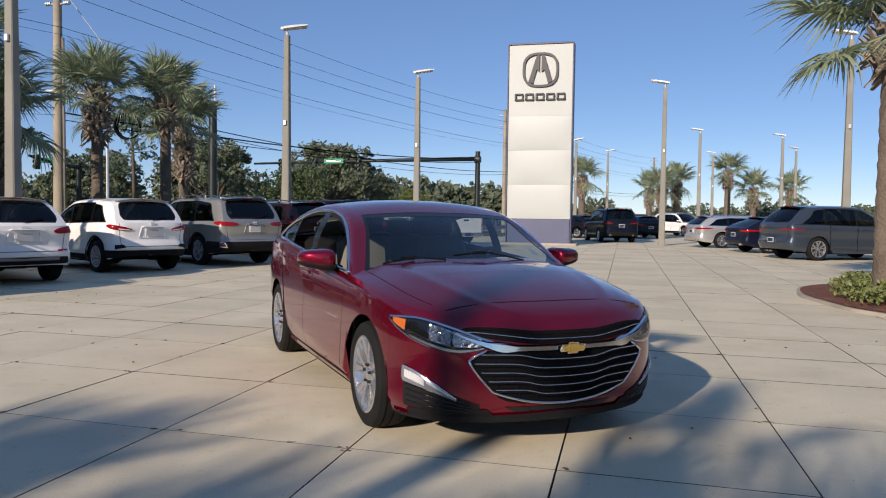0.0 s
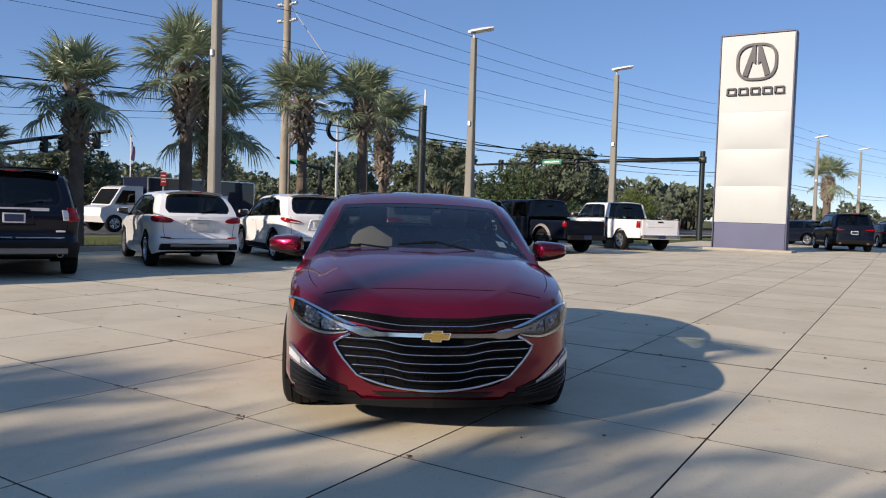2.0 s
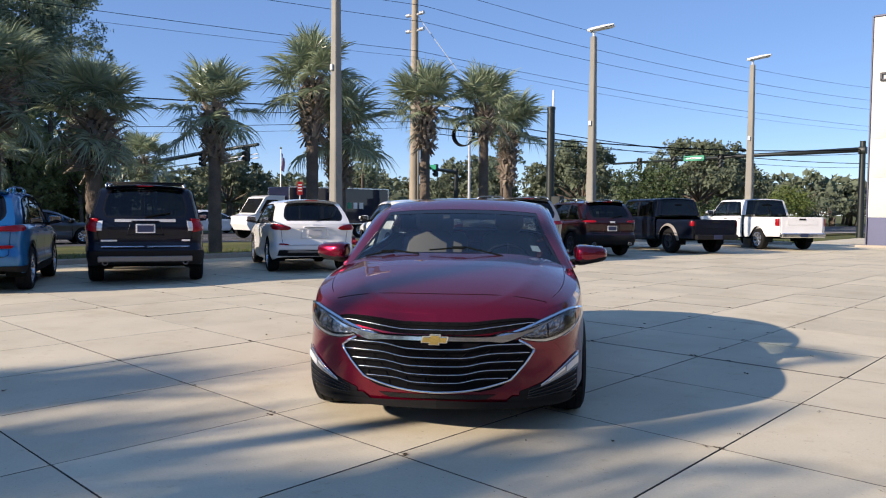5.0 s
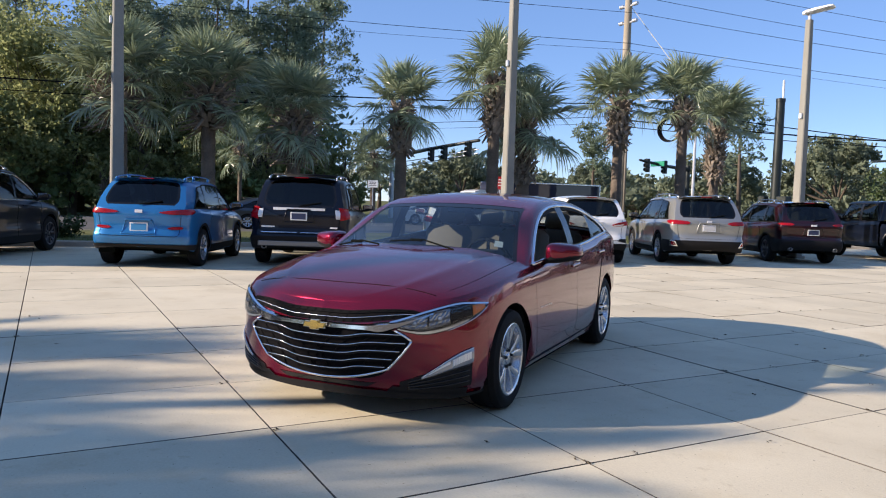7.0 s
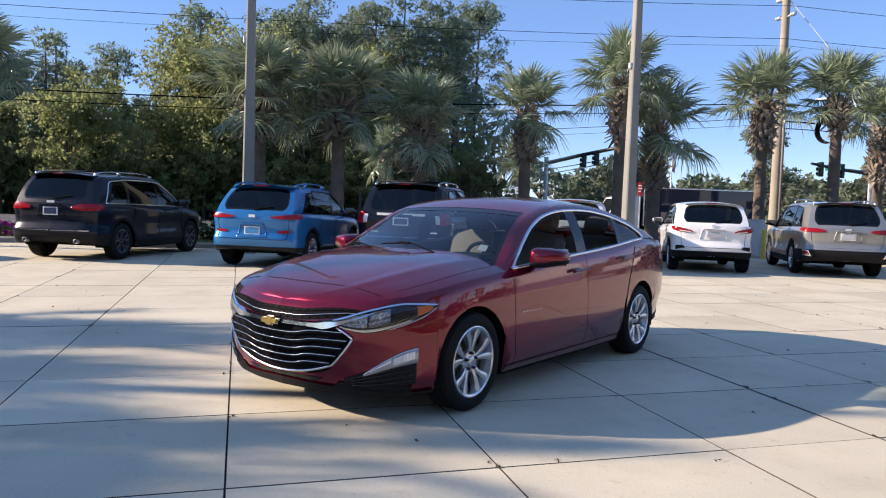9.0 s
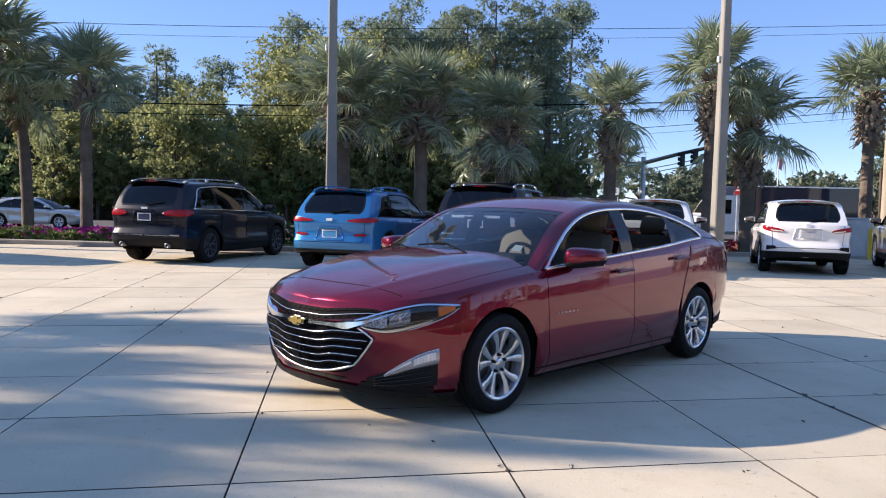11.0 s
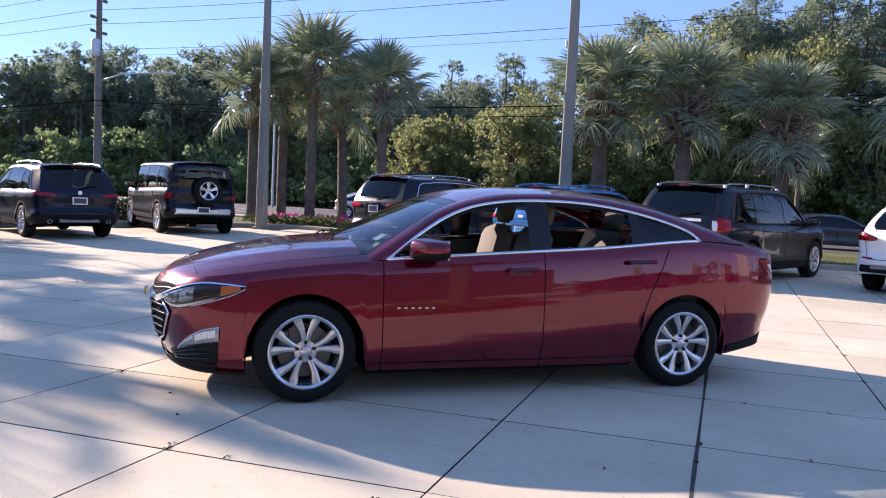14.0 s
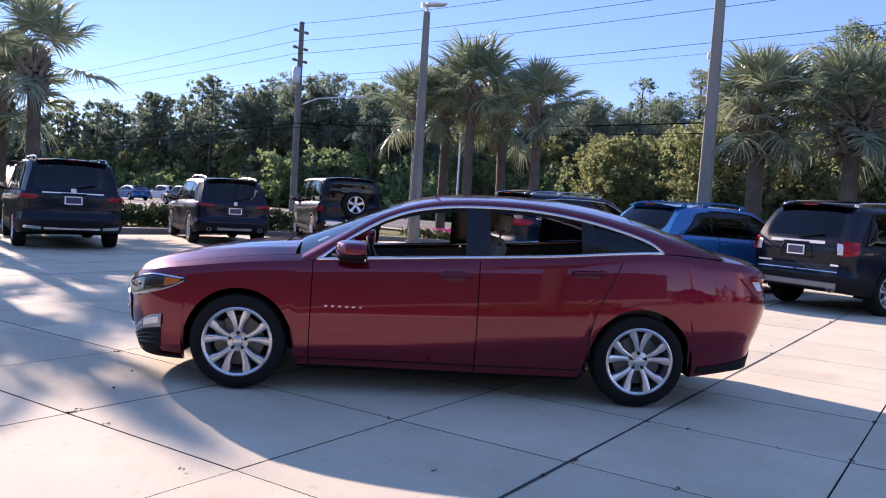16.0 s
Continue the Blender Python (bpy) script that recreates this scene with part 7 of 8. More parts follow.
# ---- plants ----
rng = random.Random(11)


def frond_mesh(length, droop, segs, spread, name, m, width=0.026, fold=0.3, stalk=0.5):
    """A fan palm leaf: bare stalk along +x, then a short bent costa with narrow leaflets all round it."""
    me = Mesh()
    def axis(t):
        return Vector((length * 0.70 * t, 0, -droop * 0.16 * length * t * t))
    me.tube([axis(t) for t in seq(0, 1, 6)], 0.015, 4, 0.005)
    for i in range(segs):
        k = i / (segs - 1) * 2 - 1
        a = k * spread
        p = axis(lerp(stalk / 0.70, 1.0, (1 - abs(k)) ** 1.2))
        ln = length * (0.44 - 0.10 * abs(k) ** 2) * rng.uniform(0.80, 1.14)
        d = Vector((math.cos(a), math.sin(a), 0.10 - droop * 0.10 + 0.22 * abs(k) + rng.uniform(-0.16, 0.16))).normalized()
        twist = rng.uniform(-1.0, 1.0)
        side = Vector((-math.sin(a), math.cos(a), 0)) * math.cos(twist) + Vector((0, 0, math.sin(twist)))
        w = width * rng.uniform(0.8, 1.2)
        hang = droop * rng.uniform(0.6, 1.4)
        rows = []
        for q in (0.0, 0.35, 0.7, 1.0):
            c = p + d * ln * q + Vector((0, 0, -hang * ln * max(0, q - 0.25) ** 2 * 0.75))
            ww = w * (0.6 if q == 0 else 1.25 if q < 0.5 else 0.85 if q < 0.9 else 0.1)
            rows.append((c - side * ww + Vector((0, 0, ww * fold)), c + side * ww))
        vs = [x for r2 in rows for x in r2]
        me.add(vs, [(2 * j, 2 * j + 1, 2 * j + 3, 2 * j + 2) for j in range(3)])
    return me.data(name, m)


FRONDS = [frond_mesh(1.60, 0.7, 40, 2.3, "frond", M_FROND, 0.020), frond_mesh(1.72, 1.1, 42, 2.4, "frond", M_FROND, 0.019), frond_mesh(1.60, 0.7, 38, 2.2, "frond", M_FROND, 0.021), frond_mesh(1.58, 1.7, 40, 2.3, "frond", M_FROND, 0.019)]
DEAD = [frond_mesh(1.1, 1.8, 22, 1.4, "dead_frond", M_DEAD, 0.024)]


def palm_trunk(h, r0, r1, lean, seed):
    me = Mesh()
    g = random.Random(seed)
    ph = g.uniform(0, 6)
    def f(t, a):
        z = -0.3 + (h + 0.3) * t
        rr = lerp(r0, r1, t) * (1 + 0.05 * math.sin(z * 23 + ph) + 0.07 * noise.noise(Vector((math.cos(a) * 2, math.sin(a) * 2, z * 4 + ph))))
        if t < 0.08:
            rr *= 1 + 0.25 * (1 - t / 0.08)
        return Vector((math.cos(a) * rr + lean[0] * t * t, math.sin(a) * rr + lean[1] * t * t, z))
    me.grid(f, seq(0, 1, 44), seq(0, math.tau, 14))
    return me.data("trunk", M_TRUNK, True)


def boots_mesh(h0, h1, r, seed, shag=1.0):
    """Criss-cross stubs of old leaf stalks round the top of the trunk."""
    me = Mesh()
    g = random.Random(seed)
    n = int((h1 - h0) * 130)
    for i in range(n):
        t = i / max(1, n - 1)
        z = lerp(h0, h1, t)
        a = i * 2.399 + g.uniform(-0.2, 0.2)
        out = Vector((math.cos(a), math.sin(a), 0))
        side = Vector((-math.sin(a), math.cos(a), 0))
        ln = g.uniform(0.20, 0.38) * shag
        up = g.uniform(0.4, 1.2) if g.random() > 0.35 * shag else -g.uniform(0.3, 1.2)
        if shag > 1.6:
            up = g.uniform(-0.6, 0.8)
        d = (out * g.uniform(0.5, 0.9) + Vector((0, 0, up))).normalized()
        p = out * (r * lerp(1.0, 1.45, math.sin(math.pi * t) ** 0.5)) + Vector((0, 0, z))
        w0, w1, th = 0.060, g.uniform(0.018, 0.042), 0.020
        q = p + d * ln
        nrm = d.cross(side)
        vs = [p - side * w0 - nrm * th, p + side * w0 - nrm * th, p + side * w0 + nrm * th, p - side * w0 + nrm * th, q - side * w1 - nrm * th * 0.5, q + side * w1 - nrm * th * 0.5, q + side * w1 + nrm * th * 0.5, q - side * w1 + nrm * th * 0.5]
        me.add(vs, [(0, 1, 5, 4), (1, 2, 6, 5), (2, 3, 7, 6), (3, 0, 4, 7), (4, 5, 6, 7)])
    return me.data("boot_sheath", M_BOOT)


def palm(h, seed, boots=1.2, lean=(0, 0), fronds=34, size=1.0, shag=1.0, r=0.17, hang=4, label=None, low=-14, limp=0):
    """A cabbage palm: h is the height of the crown's heart."""
    g = random.Random(seed)
    root = thing("palm_tree", label or "cabbage palm with shaggy leaf boots and green fan fronds", "palm tree", "palms round the lot")
    o = new("trunk", palm_trunk(h, r * 1.15, r * 0.92, lean, seed))
    o.parent = root
    b = new("boot_sheath", boots_mesh(h - boots, h + 0.05, r, seed, shag))
    b.parent = root
    b.location = (lean[0] * 0.9, lean[1] * 0.9, 0)
    for i in range(fronds):
        t = i / (fronds - 1)
        a = i * 137.5 + g.uniform(-14, 14)
        pitch = lerp(-86, low, t ** 0.9) + g.uniform(-9, 9) + (g.uniform(15, 45) if t > 0.85 else 0)
        k = size * g.uniform(0.88, 1.1) * (0.85 if t < 0.12 else 1.0)
        f = new("frond", FRONDS[g.choice((0, 2) if t < 0.3 else (0, 1, 2) if t < 0.6 else (0, 1, 3))])
        f.parent = root
        f.matrix_basis = pose(lean[0], lean[1], h + lerp(0.15, -0.12, t), 0, 0, a) @ pose(0, 0, 0, g.uniform(-25, 25), pitch, 0) @ Matrix.Diagonal((k, k, k, 1))
    for i in range(limp):
        f = new("frond", FRONDS[3])
        f.parent = root
        f.matrix_basis = pose(lean[0], lean[1], h - 0.1, 0, 0, g.uniform(-40, 40) - (seed * 47) % 360 + 45 + 180 * (i % 2)) @ pose(0, 0, 0, g.uniform(-15, 15), g.uniform(8, 26), 0) @ Matrix.Diagonal((size * 1.25,) * 3 + (1,))
    for i in range(hang):
        f = new("dead_frond", DEAD[0])
        f.parent = root
        f.matrix_basis = pose(lean[0], lean[1], h - 0.25, 0, 0, g.uniform(0, 360)) @ pose(0, 0, 0, g.uniform(-20, 20), g.uniform(50, 80), 0) @ Matrix.Diagonal((size * 0.8,) * 3 + (1,))
    return root


def set_palm(x, y, h, seed, **k):
    p = palm(h, seed, **k)
    p.matrix_basis = pose(x, y, -0.02, 0, 0, (seed * 47) % 360)
    return p


set_palm(-18.15, 5.15, 4.3, 1, boots=1.2, shag=1.9, size=1.04, hang=6, fronds=46, r=0.20, low=-6)
set_palm(-17.9, 7.4, 4.3, 2, boots=1.15, shag=1.8, size=0.98, hang=4, fronds=46, r=0.19, low=-6)
set_palm(-18.1, 9.9, 3.82, 3, boots=1.5, shag=1.9, size=0.95, hang=6, fronds=42, r=0.20, low=-6)
set_palm(-17.3, 13.0, 4.27, 4, boots=1.45, size=0.84, hang=0, fronds=36, limp=2)
set_palm(-15.95, 15.45, 5.12, 5, boots=1.65, size=0.90, hang=2, fronds=42)
set_palm(-16.7, 17.1, 4.02, 6, boots=2.0, size=0.97, hang=1, fronds=38, r=0.2, limp=3)
set_palm(-16.65, 21.0, 5.07, 7, boots=1.5, size=0.99, hang=2, fronds=40, low=-24, shag=1.2)
set_palm(-15.35, 22.7, 5.07, 8, boots=1.0, size=0.90, hang=1, fronds=38, low=-24)
set_palm(-16.75, 25.9, 4.62, 9, boots=2.1, size=0.99, hang=1, fronds=40, low=-24)
set_palm(-20.9, -7.9, 4.8, 10, boots=0.5, size=1.10, hang=5, fronds=40, shag=0.7, label="cabbage palm with smooth trunk in the flower bed")
set_palm(-21.5, -7.0, 4.9, 21, boots=0.5, size=1.02, hang=3, fronds=32, shag=0.7, label="cabbage palm with smooth trunk in the flower bed")
set_palm(-20.4, -5.2, 5.6, 11, boots=0.4, size=1.12, hang=3, fronds=40, shag=0.6, label="tall smooth-trunked cabbage palm in the flower bed")
set_palm(-22.4, -4.9, 4.7, 12, boots=0.9, size=1.10, hang=3, fronds=36, lean=(0.5, 0.2), label="leaning cabbage palm in the flower bed")
set_palm(-20.6, -2.6, 4.8, 13, boots=0.8, size=1.08, hang=2, fronds=36, label="cabbage palm in the flower bed by the kerb")
set_palm(-7.9, -11.3, 4.6, 14, boots=0.9, size=1.2, hang=1, fronds=15, low=-15)
# the next two stand out of view, placed and thinned for their cast shade
set_palm(-3.9, -11.6, 5.0, 15, boots=1.0, size=1.05, hang=1, fronds=10, low=-15)
set_palm(-4.3, -10.2, 5.8, 22, boots=0.8, size=0.62, hang=0, fronds=8, r=0.14, low=-15, label="unseen slender palm, added for the small patch of shade it casts")
set_palm(-7.3, -15.0, 6.0, 16, boots=1.0, size=1.15, hang=1, fronds=15, low=-15)
set_palm(-9.9, -17.0, 4.2, 17, boots=1.0, size=1.3, hang=2, fronds=38, low=0)
set_palm(3.72, 13.2, 4.3, 18, boots=0.7, size=1.0, hang=0, fronds=36, r=0.2, low=-26, label="cabbage palm rising from the mulched island")
set_palm(-42.5, 23.2, 4.3, 19, boots=1.4, size=1.15, hang=12, fronds=44, low=40, label="small bushy palm across the road")
set_palm(-31.8, 11.8, 3.7, 20, boots=0.4, size=0.85, hang=6, fronds=26, r=0.09, low=30, label="thin young palm on the grass verge")
for i, (x, y, h) in enumerate(((2.0, 80, 4.6), (3.6, 84, 5.2), (8.8, 86, 6.3), (11.6, 88, 4.6), (-5.4, 74, 5.2), (16.0, 92, 4.6), (0.9, 90, 4.6))):
    set_palm(x, y, h, 30 + i, boots=2.0, size=1.3, hang=4, fronds=26, r=0.3, label="distant cabbage palm with thick booted trunk")


# leaf clouds: many small leaves in one mesh, by numpy
nrng = np.random.default_rng(5)


def leaf_cloud(centres, radii, counts, size, flat=0.0, slim_by=0.55, grow=None):
    """Triangles and quads scattered through balls with uneven density; returns arrays of corners."""
    out = []
    for c, r, n in zip(centres, radii, counts):
        k = max(3, n // 14)
        twigs = nrng.normal(size=(k, 3))
        twigs *= (0.92 * nrng.uniform(0.25, 1.0, (k, 1)) ** 0.5) / np.linalg.norm(twigs, axis=1, keepdims=True)
        p = np.asarray(c) + (twigs[nrng.integers(0, k, n)] + nrng.normal(size=(n, 3)) * 0.13) * np.asarray(r)
        a = nrng.normal(size=(n, 3))
        a[:, 2] *= 1 - flat
        a /= np.linalg.norm(a, axis=1, keepdims=True)
        b = np.cross(a, nrng.normal(size=(n, 3)))
        b /= np.linalg.norm(b, axis=1, keepdims=True) + 1e-9
        s = (size * grow[len(out)] if grow else size) * nrng.uniform(0.6, 1.4, (n, 1))
        out.append(np.stack([p - a * s, p + b * s * slim_by, p + a * s, p - b * s * slim_by], 1))
    return np.concatenate(out)


def cloud_object(name, quads, m, parent=None, label=""):
    n = len(quads)
    me = bpy.data.meshes.new(name)
    me.vertices.add(4 * n)
    me.vertices.foreach_set("co", quads.reshape(-1).astype(np.float32))
    me.loops.add(4 * n)
    me.loops.foreach_set("vertex_index", np.arange(4 * n, dtype=np.int32))
    me.polygons.add(n)
    me.polygons.foreach_set("loop_start", np.arange(0, 4 * n, 4, dtype=np.int32))
    me.update(calc_edges=True)
    me.materials.append(m)
    o = new(name, me)
    if parent is not None:
        o.parent = parent
    return tagged(o, label)


def pine_parts(x, y, h, g, bark):
    """A slash pine: bare straight trunk and clumps on short limbs in the upper part. Returns clump balls."""
    lean = g.uniform(-0.03, 0.03) * h
    top = Vector((x + lean, y + g.uniform(-0.03, 0.03) * h, h))
    bark.tube([(x, y, -0.3), Vector((x, y, 0)).lerp(top, 0.5), top], 0.16 + 0.008 * h, 6, 0.05)
    balls = []
    for k in range(int(h * 1.15)):
        t = g.uniform(0.45, 1.0) ** 0.8
        a = g.uniform(0, math.tau)
        reach = (1.15 - t) * h * 0.20 + 0.5
        p = Vector((x, y, 0)).lerp(top, t)
        q = p + Vector((math.cos(a) * reach, math.sin(a) * reach, g.uniform(0.0, 0.6)))
        if g.random() < 0.45:
            bark.tube([p, q], 0.045, 4, 0.02, cap=False)
        balls.append((q, g.uniform(0.8, 1.7)))
    balls.append((top, 1.1))
    return balls


def wood(name, label, spots, m, bark_m, leaf, dense, maker, slim_by=0.55):
    bark = Mesh()
    cs, rs, ns, ks = [], [], [], []
    g = random.Random(len(spots) * 7 + 3)
    for x, y, h in spots:
        far_off = min(2.2, max(1.0, math.hypot(x, y) / 58.0))  # larger and fewer leaves farther away
        for c, r in maker(x, y, h, g, bark):
            cs.append(c)
            rs.append((r, r, r * 0.75))
            ns.append(max(4, int(dense * r * r / far_off**2)))
            ks.append(far_off)
    o = cloud_object(name, leaf_cloud(cs, rs, ns, leaf, 0.0, slim_by, ks), m)
    tagged(o, label, "woods", kind="stuff")
    t = bark.ob(name + "_trunks", bark_m, smooth=True)
    tagged(t, "straight bare trunks of the same woods", "woods", kind="stuff")
    return o


def broad_parts(x, y, h, g, bark):
    """A broadleaf tree: forked trunk and a wide uneven crown."""
    bark.tube([(x, y, -0.3), (x + g.uniform(-0.3, 0.3), y + g.uniform(-0.3, 0.3), h * 0.45)], 0.10 + 0.015 * h, 6, 0.10)
    balls = []
    for k in range(int(14 + h * 2.2)):
        a = g.uniform(0, math.tau)
        t = g.uniform(0.25, 1.0)
        rr = h * 0.34 * math.sqrt(max(0.06, 1 - (2 * t - 1.15) ** 2 * 0.8)) * g.uniform(0.3, 1.0)
        c = Vector((x + math.cos(a) * rr, y + math.sin(a) * rr, h * t))
        if g.random() < 0.5:
            bark.tube([(x, y, h * 0.35), c], 0.07, 4, 0.02, cap=False)
        balls.append((c, g.uniform(0.10, 0.19) * h))
    return balls


def bush_parts(x, y, h, g, bark):
    return [(Vector((x + g.uniform(-0.6, 0.6) * h, y + g.uniform(-0.6, 0.6) * h, h * g.uniform(0.15, 0.85))), g.uniform(0.25, 0.45) * h) for _ in range(7)]


def edge_x(y):
    return -53.5 + 0.15 * y


g = random.Random(3)
pines, broads, under, deep_wood = [], [], [], []


def wood_top(y):
    """Usual height of the wood along the road."""
    return curve_at([(-130, 15), (-45, 14.5), (-20, 11.5), (-6, 12.5), (6, 15.5), (20, 16.5), (30, 16)], y)


for k in range(100):
    y = g.uniform(-95, 27)
    pines.append((edge_x(y) - g.uniform(2.0, 13), y, wood_top(y) * g.uniform(0.82, 1.06)))
for k in range(190):
    y = g.uniform(-130, 25)
    if y > -14 or k % 4 == 0:
        broads.append((edge_x(y) + (g.uniform(-1.0, 5.0) if y > -14 else -2.0), y, g.uniform(3.5, 8.0)))
for y, h in ((3.5, 12.5), (6.0, 13.0), (10.5, 9.5), (14.0, 11.5), (-4.0, 9.0)):
    broads.append((edge_x(y) + 0.8, y, h))
for y, h in ((15.0, 15.5), (17.5, 16.5), (20.0, 16.0), (21.5, 14.5), (9.0, 15.0)):
    pines.append((edge_x(y) - 2.0, y, h))
for k in range(32):
    y = g.uniform(-120, -14)
    pines.append((edge_x(y) - g.uniform(0, 14), y, wood_top(y) * g.uniform(0.8, 1.0)))
    under.append((edge_x(y) - g.uniform(0, 8), y, g.uniform(4.0, 7.5)))
for k in range(150):
    y = g.uniform(-130, 25)
    under.append((edge_x(y) + 2.5 - g.uniform(0, 4), y, g.uniform(1.6, 3.6)))
for k in range(250):
    y = g.uniform(-130, 24)
    d = g.uniform(9, 26)
    deep_wood.append((edge_x(y) - d, y + 0.13 * d - 3.0, wood_top(y) * g.uniform(0.5, 0.82)))
wood("pine_wood", "dark pine wood with straight trunks across the road", pines, M_PINE, M_BARK, 0.135, 185, pine_parts, 0.36)
wood("leafy_wood_edge", "light green broadleaf edge of the wood", broads, M_LEAF, M_BARK, 0.12, 130, broad_parts)
wood("deep_wood", "shaded leafy depth of the wood", deep_wood, M_PINE, M_BARK, 0.30, 12, bush_parts)
wood("undergrowth", "dark dense undergrowth along the wood's foot", under, M_UNDERLEAF, M_BARK, 0.22, 48, bush_parts)


def tree(name, label, x, y, h, m, maker, leaf, dense, seed):
    root = thing(name, label, "tree", "trees beyond the road")
    g = random.Random(seed)
    bark = Mesh()
    balls = maker(0, 0, h, g, bark)
    bark.ob("trunk", M_BARK, root, smooth=True)
    cloud_object("crown", leaf_cloud([b[0] for b in balls], [(b[1], b[1], b[1] * 0.8) for b in balls], [int(dense * b[1] ** 2) for b in balls], leaf), m, root)
    root.matrix_basis = pose(x, y, -0.25)
    return root


def oak_parts(x, y, h, g, bark):
    """A live oak: short trunk, spreading limbs and a domed crown wider than high."""
    bark.tube([(x, y, -0.3), (x + 0.2, y, h * 0.3)], 0.05 * h, 7, 0.03 * h)
    balls = []
    for k in range(46):
        a, t = g.uniform(0, math.tau), g.random()
        e = math.acos(1 - t * 0.95)
        rr = h * 0.62 * math.sin(e) * g.uniform(0.75, 1.0)
        c = Vector((x + math.cos(a) * rr, y + math.sin(a) * rr, h * (0.32 + 0.58 * math.cos(e)) * g.uniform(0.85, 1.05)))
        if g.random() < 0.3:
            bark.tube([(x, y, h * 0.28), c], 0.016 * h, 5, 0.03, cap=False)
        balls.append((c, g.uniform(0.11, 0.18) * h))
    return balls


for i, (x, y, h) in enumerate(((-31, 75, 9.6), (-41.5, 70, 9.0), (-53, 66, 8.2), (-47, 118, 11.5), (-66, 108, 9.5), (-80, 100, 9.5), (-90, 82, 9.0), (-98, 64, 9.0), (-70, 46, 8.0))):
    tree("oak_tree", "grey-green live oak with a wide crown beyond the junction", x, y, h, M_OAK, oak_parts, 0.19, 150, 60 + i)
for i, (x, y, h) in enumerate(((-40, 55, 9.5), (-62, 58, 10.0), (-54, 88, 10.5))):
    tree("pine_tree", "thin open pine beyond the road", x, y, h, M_PINE, pine_parts, 0.14, 170, 90 + i)
for i, (x, y, h) in enumerate(((-22.5, 52, 4.6), (-22.5, 72, 4.0), (-36, 76, 4.5))):
    tree("round_bush", "dense dark clipped bush by the junction", x, y, h, M_HEDGE if i != 1 else M_SHRUB, bush_parts, 0.10, 420, 120 + i)
far, low_line = [], []
for k in range(75):
    a, d = radians(g.uniform(108, 152)), g.uniform(100, 150)
    far.append((math.cos(a) * d, math.sin(a) * d, g.uniform(5.5, 7.5) if a < radians(124) else g.uniform(3.6, 5.2)))
for k in range(34):
    a, d = radians(g.uniform(98, 120)), g.uniform(110, 150)
    far.append((math.cos(a) * d, math.sin(a) * d, g.uniform(5.0, 7.5)))
for k in range(70):
    a, d = radians(g.uniform(58, 108)), g.uniform(95, 150)
    low_line.append((math.cos(a) * d, math.sin(a) * d, g.uniform(2.6, 4.6)))
far += [(g.uniform(-190, -120), g.uniform(30, 150), g.uniform(8, 11)) for _ in range(30)] + [(g.uniform(-90, 60), g.uniform(-170, -120), g.uniform(11, 16)) for _ in range(40)]
wood("distant_trees", "low hazy line of distant trees", far, M_OAK, M_BARK, 0.26, 30, oak_parts)
wood("distant_shrubs", "low uneven line of distant shrubs beyond the lot", low_line, M_OAK, M_BARK, 0.13, 110, oak_parts)


# hedge and beds
def hedge(name, label, path, w, h, m, leaf, dense, kind="stuff", z0=0.0):
    cs, rs, ns = [], [], []
    gg = random.Random(9)
    for (x0, y0), (x1, y1) in zip(path, path[1:]):
        n = max(2, int(math.hypot(x1 - x0, y1 - y0) / (w * 0.45)))
        for k in range(n):
            x, y = lerp(x0, x1, k / n), lerp(y0, y1, k / n)
            for q in range(2):
                cs.append((x + gg.uniform(-0.15, 0.15) * w, y + gg.uniform(-0.15, 0.15) * w, z0 + h * (0.35 + 0.3 * q)))
                rs.append((w * 0.5, w * 0.5, h * 0.40))
                ns.append(int(dense * w * h))
    return tagged(cloud_object(name, leaf_cloud(cs, rs, ns, leaf), m), label, "plants", kind=kind)


hedge("hedge", "low dark green clipped hedge behind the kerb", [(-16.9, -9.3), (-13.0, -11.2), (-8.0, -13.0), (-2.0, -15.0), (6.0, -16.6)], 0.9, 0.80, M_HEDGE, 0.055, 620)
hedge("hedge", "low dark green hedge along the kerb", [(-18.9, 4.0), (-18.9, 0.5)], 0.8, 0.7, M_HEDGE, 0.055, 520)
hedge("flower_bed", "magenta bedding flowers along the kerb", [(-19.6, -1.0), (-20.0, -3.0), (-20.2, -5.0), (-19.5, -6.8)], 1.5, 0.42, M_PETAL, 0.045, 420, z0=0.05)
hedge("bedding_plants", "yellow-green bedding plants at the kerb", [(-18.9, -1.8), (-19.3, -4.6), (-18.7, -6.8)], 0.7, 0.40, M_SHRUB, 0.05, 420, z0=0.05)
hedge("flower_bed", "crimson bedding flowers under the palms", [(-16.9, 16.4), (-16.9, 21.5)], 0.6, 0.40, M_PETAL2, 0.045, 320, z0=0.05)

# mulched island with low shrubs
isl = Mesh()
ISL = spline([(2.85, 13.2), (2.72, 14.6), (3.1, 16.2), (4.2, 17.2), (6.5, 17.6), (12.0, 17.8), (12.0, 11.4), (6.0, 11.0), (3.9, 11.35), (3.1, 12.2), (2.85, 13.2)], 60)
isl.add([(x, y, 0.05) for x, y in ISL[:-1]] + [(x, y, 0.0) for x, y in ISL[:-1]], [tuple(range(60))] + [(i, (i + 1) % 60, 60 + (i + 1) % 60, 60 + i) for i in range(60)])
tagged(isl.ob("island", M_KERB), "concrete-edged planting island", "planting island", kind="structure")
cx, cy = 6.5, 14.4
isl = Mesh().add([(lerp(cx, x, 0.985), lerp(cy, y, 0.985), 0.064) for x, y in ISL[:-1]] + [(cx, cy, 0.24)], [(i, (i + 1) % 60, 60) for i in range(60)])
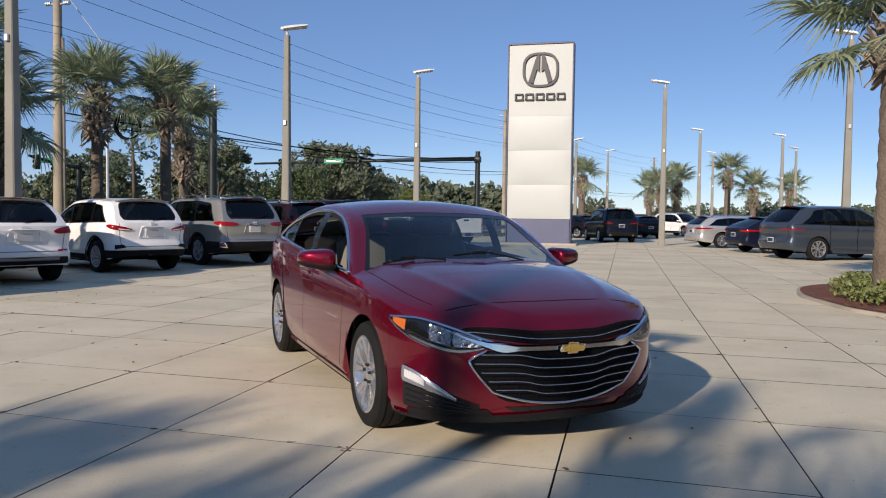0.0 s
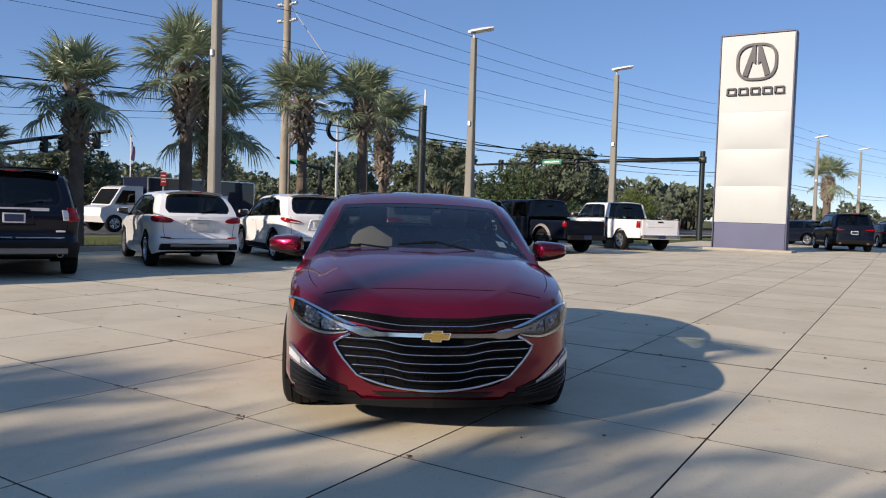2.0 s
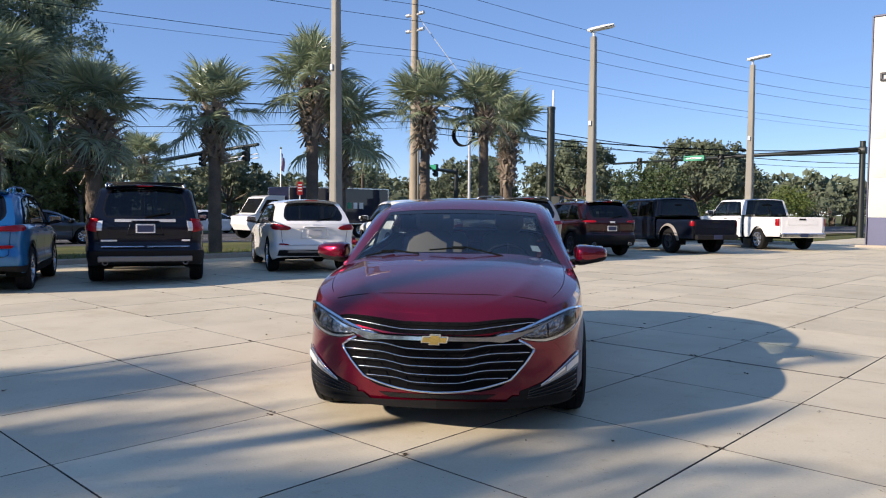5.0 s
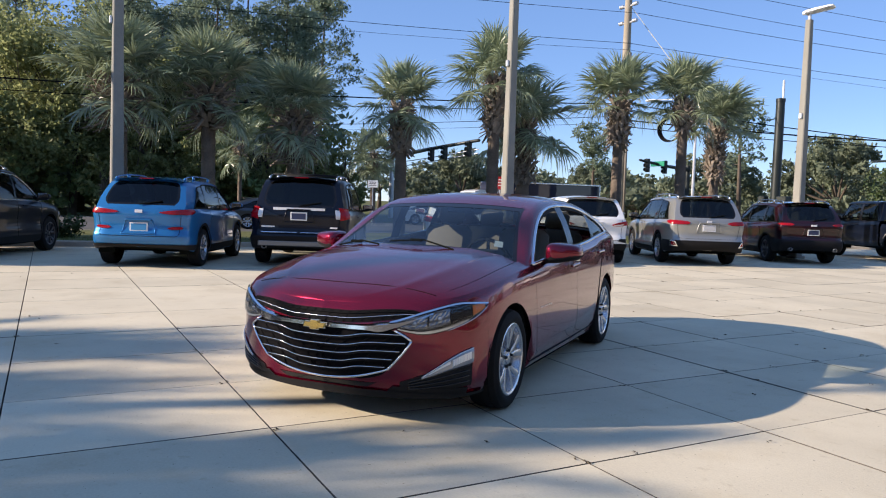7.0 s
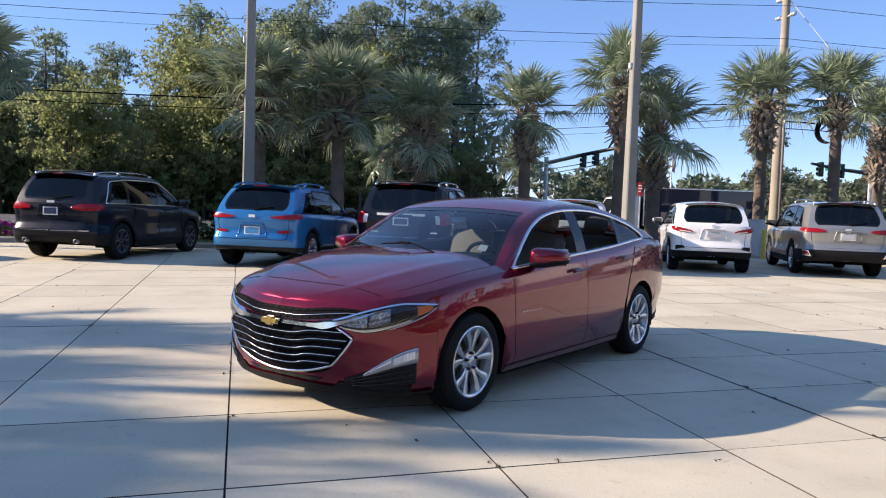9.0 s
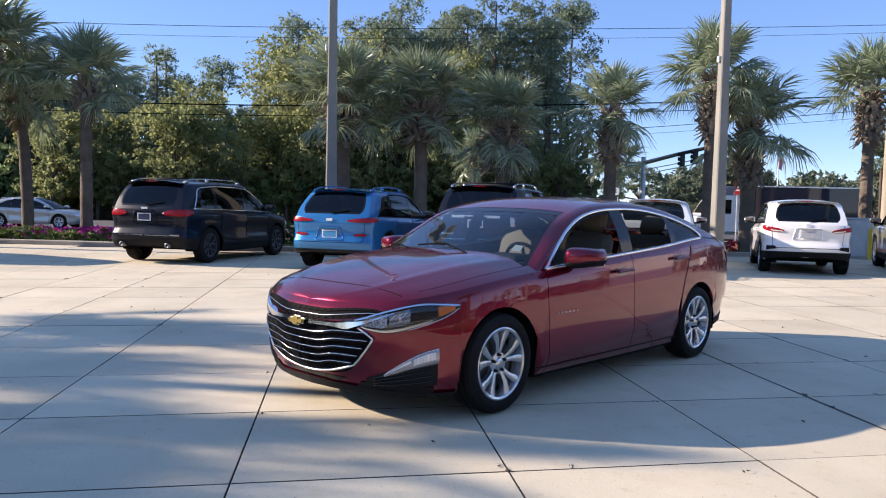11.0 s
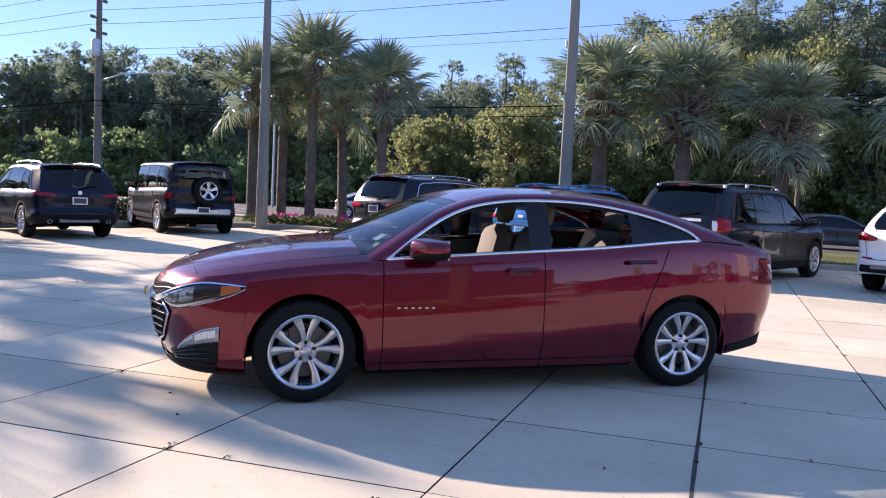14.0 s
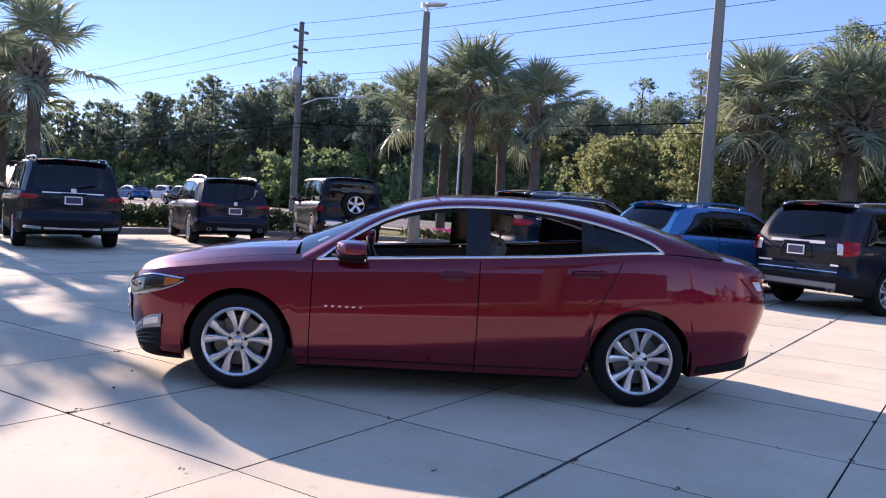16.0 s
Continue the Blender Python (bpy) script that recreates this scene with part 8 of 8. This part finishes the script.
tagged(isl.ob("mulch", M_MULCH, smooth=True), "red-brown bark mulch on the island", "mulch", kind="structure")
hedge("low_shrubs", "low yellow-green shrubs on the mulched island", [(3.75, 12.5), (3.55, 13.6), (3.7, 14.8), (4.2, 15.6), (5.0, 15.4), (5.2, 13.6), (4.7, 12.3)], 0.9, 0.36, M_ISLANDSHRUB, 0.04, 900, z0=0.06)

# tufts of grass behind the kerb
qs = []
for i in range(len(kpath) - 1):
    a, b = Vector((*kpath[i], 0)), Vector((*kpath[i + 1], 0))
    d = (b - a).normalized()
    o = Vector((d.y, -d.x, 0))
    n = int((b - a).length * 110)
    for _ in range(n):
        k = g.uniform(0.18, 3.5)
        p = a.lerp(b, g.random()) + o * k
        z = lerp(0.10, -0.06, min(1.0, k / 6.0))
        ang = g.uniform(0, math.tau)
        s = Vector((math.cos(ang), math.sin(ang), 0)) * 0.012
        hh = g.uniform(0.05, 0.13)
        t = Vector((g.uniform(-0.04, 0.04), g.uniform(-0.04, 0.04), hh))
        q = p + Vector((0, 0, z))
        qs.append([q - s, q + s, q + t + s * 0.2, q + t - s * 0.2])
tagged(cloud_object("grass_blades", np.array([[list(v) for v in q] for q in qs]), M_BLADE), "short green grass blades on the verge", "grass", kind="stuff")

# ---- paving slabs, last ----
# (the joints run slightly out of square)
XS = [-4.04 - 1.235 * k for k in range(15, 0, -1)] + [-4.04, -2.81, -1.58, -0.40] + [0.885 + 1.25 * k for k in range(24)]
YS = [4.04 + 1.335 * k for k in range(-14, -2)] + [1.28, 2.60, 4.02, 5.42, 6.84, 7.99, 9.21] + [9.21 + 1.335 * k for k in range(1, 62)]
SKEW_X, SKEW_Y = -0.019, -0.031
slab_meshes = {}


def joint_at(x, y):
    return x + SKEW_X * (y - 4.0), y + SKEW_Y * (x - 0.5)


def slab_shape(w, d, gap=0.008):
    x, y, c = w / 2 - gap / 2, d / 2 - gap / 2, 0.0016
    v = [(-x, -y, -0.05), (x, -y, -0.05), (x, y, -0.05), (-x, y, -0.05), (-x, -y, -c * 0.7), (x, -y, -c * 0.7), (x, y, -c * 0.7), (-x, y, -c * 0.7), (-x + c, -y + c, 0), (x - c, -y + c, 0), (x - c, y - c, 0), (-x + c, y - c, 0)]
    f = [(8, 9, 10, 11)] + [(i, (i + 1) % 4, 4 + (i + 1) % 4, 4 + i) for i in range(4)] + [(4 + i, 4 + (i + 1) % 4, 8 + (i + 1) % 4, 8 + i) for i in range(4)]
    return [(a + SKEW_X * b, b + SKEW_Y * a, c) for a, b, c in v], f


far = Mesh()
rng = random.Random(7)
near_count = 0
for i in range(len(XS) - 1):
    for j in range(len(YS) - 1):
        x, y = (XS[i] + XS[i + 1]) / 2, (YS[j] + YS[j + 1]) / 2
        if not in_lot(x, y):
            continue
        w, d = round(XS[i + 1] - XS[i], 3), round(YS[j + 1] - YS[j], 3)
        z = rng.uniform(-0.003, 0.0)
        if -10.5 < x < 5.5 and 0.0 < y < 15.0 and near_count < 300:
            near_count += 1
            if (w, d) not in slab_meshes:
                v, f = slab_shape(w, d)
                me = Mesh().add(v, f).data("slab", M_CONCRETE)
                me.materials.append(M_JOINT)
                me.polygons.foreach_set("material_index", [0] + [1] * 8)
                slab_meshes[(w, d)] = me
            o = new("slab", slab_meshes[(w, d)])
            o.parent = pavement
            o.location = (*joint_at(x, y), z)
        else:
            v, f = slab_shape(w, d)
            x, y = joint_at(x, y)
            far.add([(a + x, b + y, cc + z) for a, b, cc in v], f)
o = far.ob("slab_field", M_CONCRETE_FAR, pavement)
o.data.materials.append(M_JOINT)
o.data.polygons.foreach_set("material_index", [0 if k % 9 == 0 else 1 for k in range(len(o.data.polygons))])
tagged(o, "rest of the pale concrete slabs", kind="stuff")

# dark flat strip along one wide joint across the lot
me = Mesh()
for i in range(30):
    x0, x1 = -16.0 + i * 0.8, -16.0 + (i + 1) * 0.8
    w0 = 0.009 + 0.004 * math.sin(i * 2.3)
    w1 = 0.009 + 0.004 * math.sin((i + 1) * 2.3)
    (x0, y0), (x1, y1) = joint_at(x0, 7.99), joint_at(x1, 7.99)
    me.add([(x0, y0 - w0, 0.0008), (x1, y1 - w1, 0.0008), (x1, y1 + w1, 0.0008), (x0, y0 + w0, 0.0008)], [(0, 1, 2, 3)])
me.ob("joint_sealant", M_JOINT_STRIP, pavement, "dark flat strip along the wide joint")

# dirt and bits of leaf caught in the joints and lying about
rng = random.Random(23)
cs, ns = [], []
for x in XS:
    for y in YS:
        if -12 < x < 6 and -1 < y < 16 and rng.random() < 0.55:
            a, b = joint_at(x, y)
            cs.append((a + rng.uniform(-0.05, 0.05), b + rng.uniform(-0.02, 0.02), 0.003))
            ns.append(rng.randint(10, 40))
for _ in range(130):
    if rng.random() < 0.6:
        c = (*joint_at(rng.choice(XS[8:30]) + rng.uniform(-0.01, 0.01), rng.uniform(0, 15)), 0.003)
    else:
        c = (*joint_at(rng.uniform(-10, 5), rng.choice(YS[9:24]) + rng.uniform(-0.01, 0.01)), 0.003)
    cs.append(c)
    ns.append(rng.randint(5, 18))
q = leaf_cloud(cs, [(0.055, 0.022, 0.004)] * len(cs), ns, 0.007)
loose = [(rng.uniform(-10, 5), rng.uniform(1, 14), 0.008) for _ in range(60)]
q2 = leaf_cloud(loose, [(0.02, 0.02, 0.004)] * len(loose), [2] * len(loose), 0.015)
lot = np.concatenate([q, q2])
lot[..., 2] = np.clip(lot[..., 2], 0.001, 0.012)
tagged(cloud_object("leaf_litter", lot, M_LITTER), "brown leaf bits and dirt caught along the joints", "litter", kind="stuff")
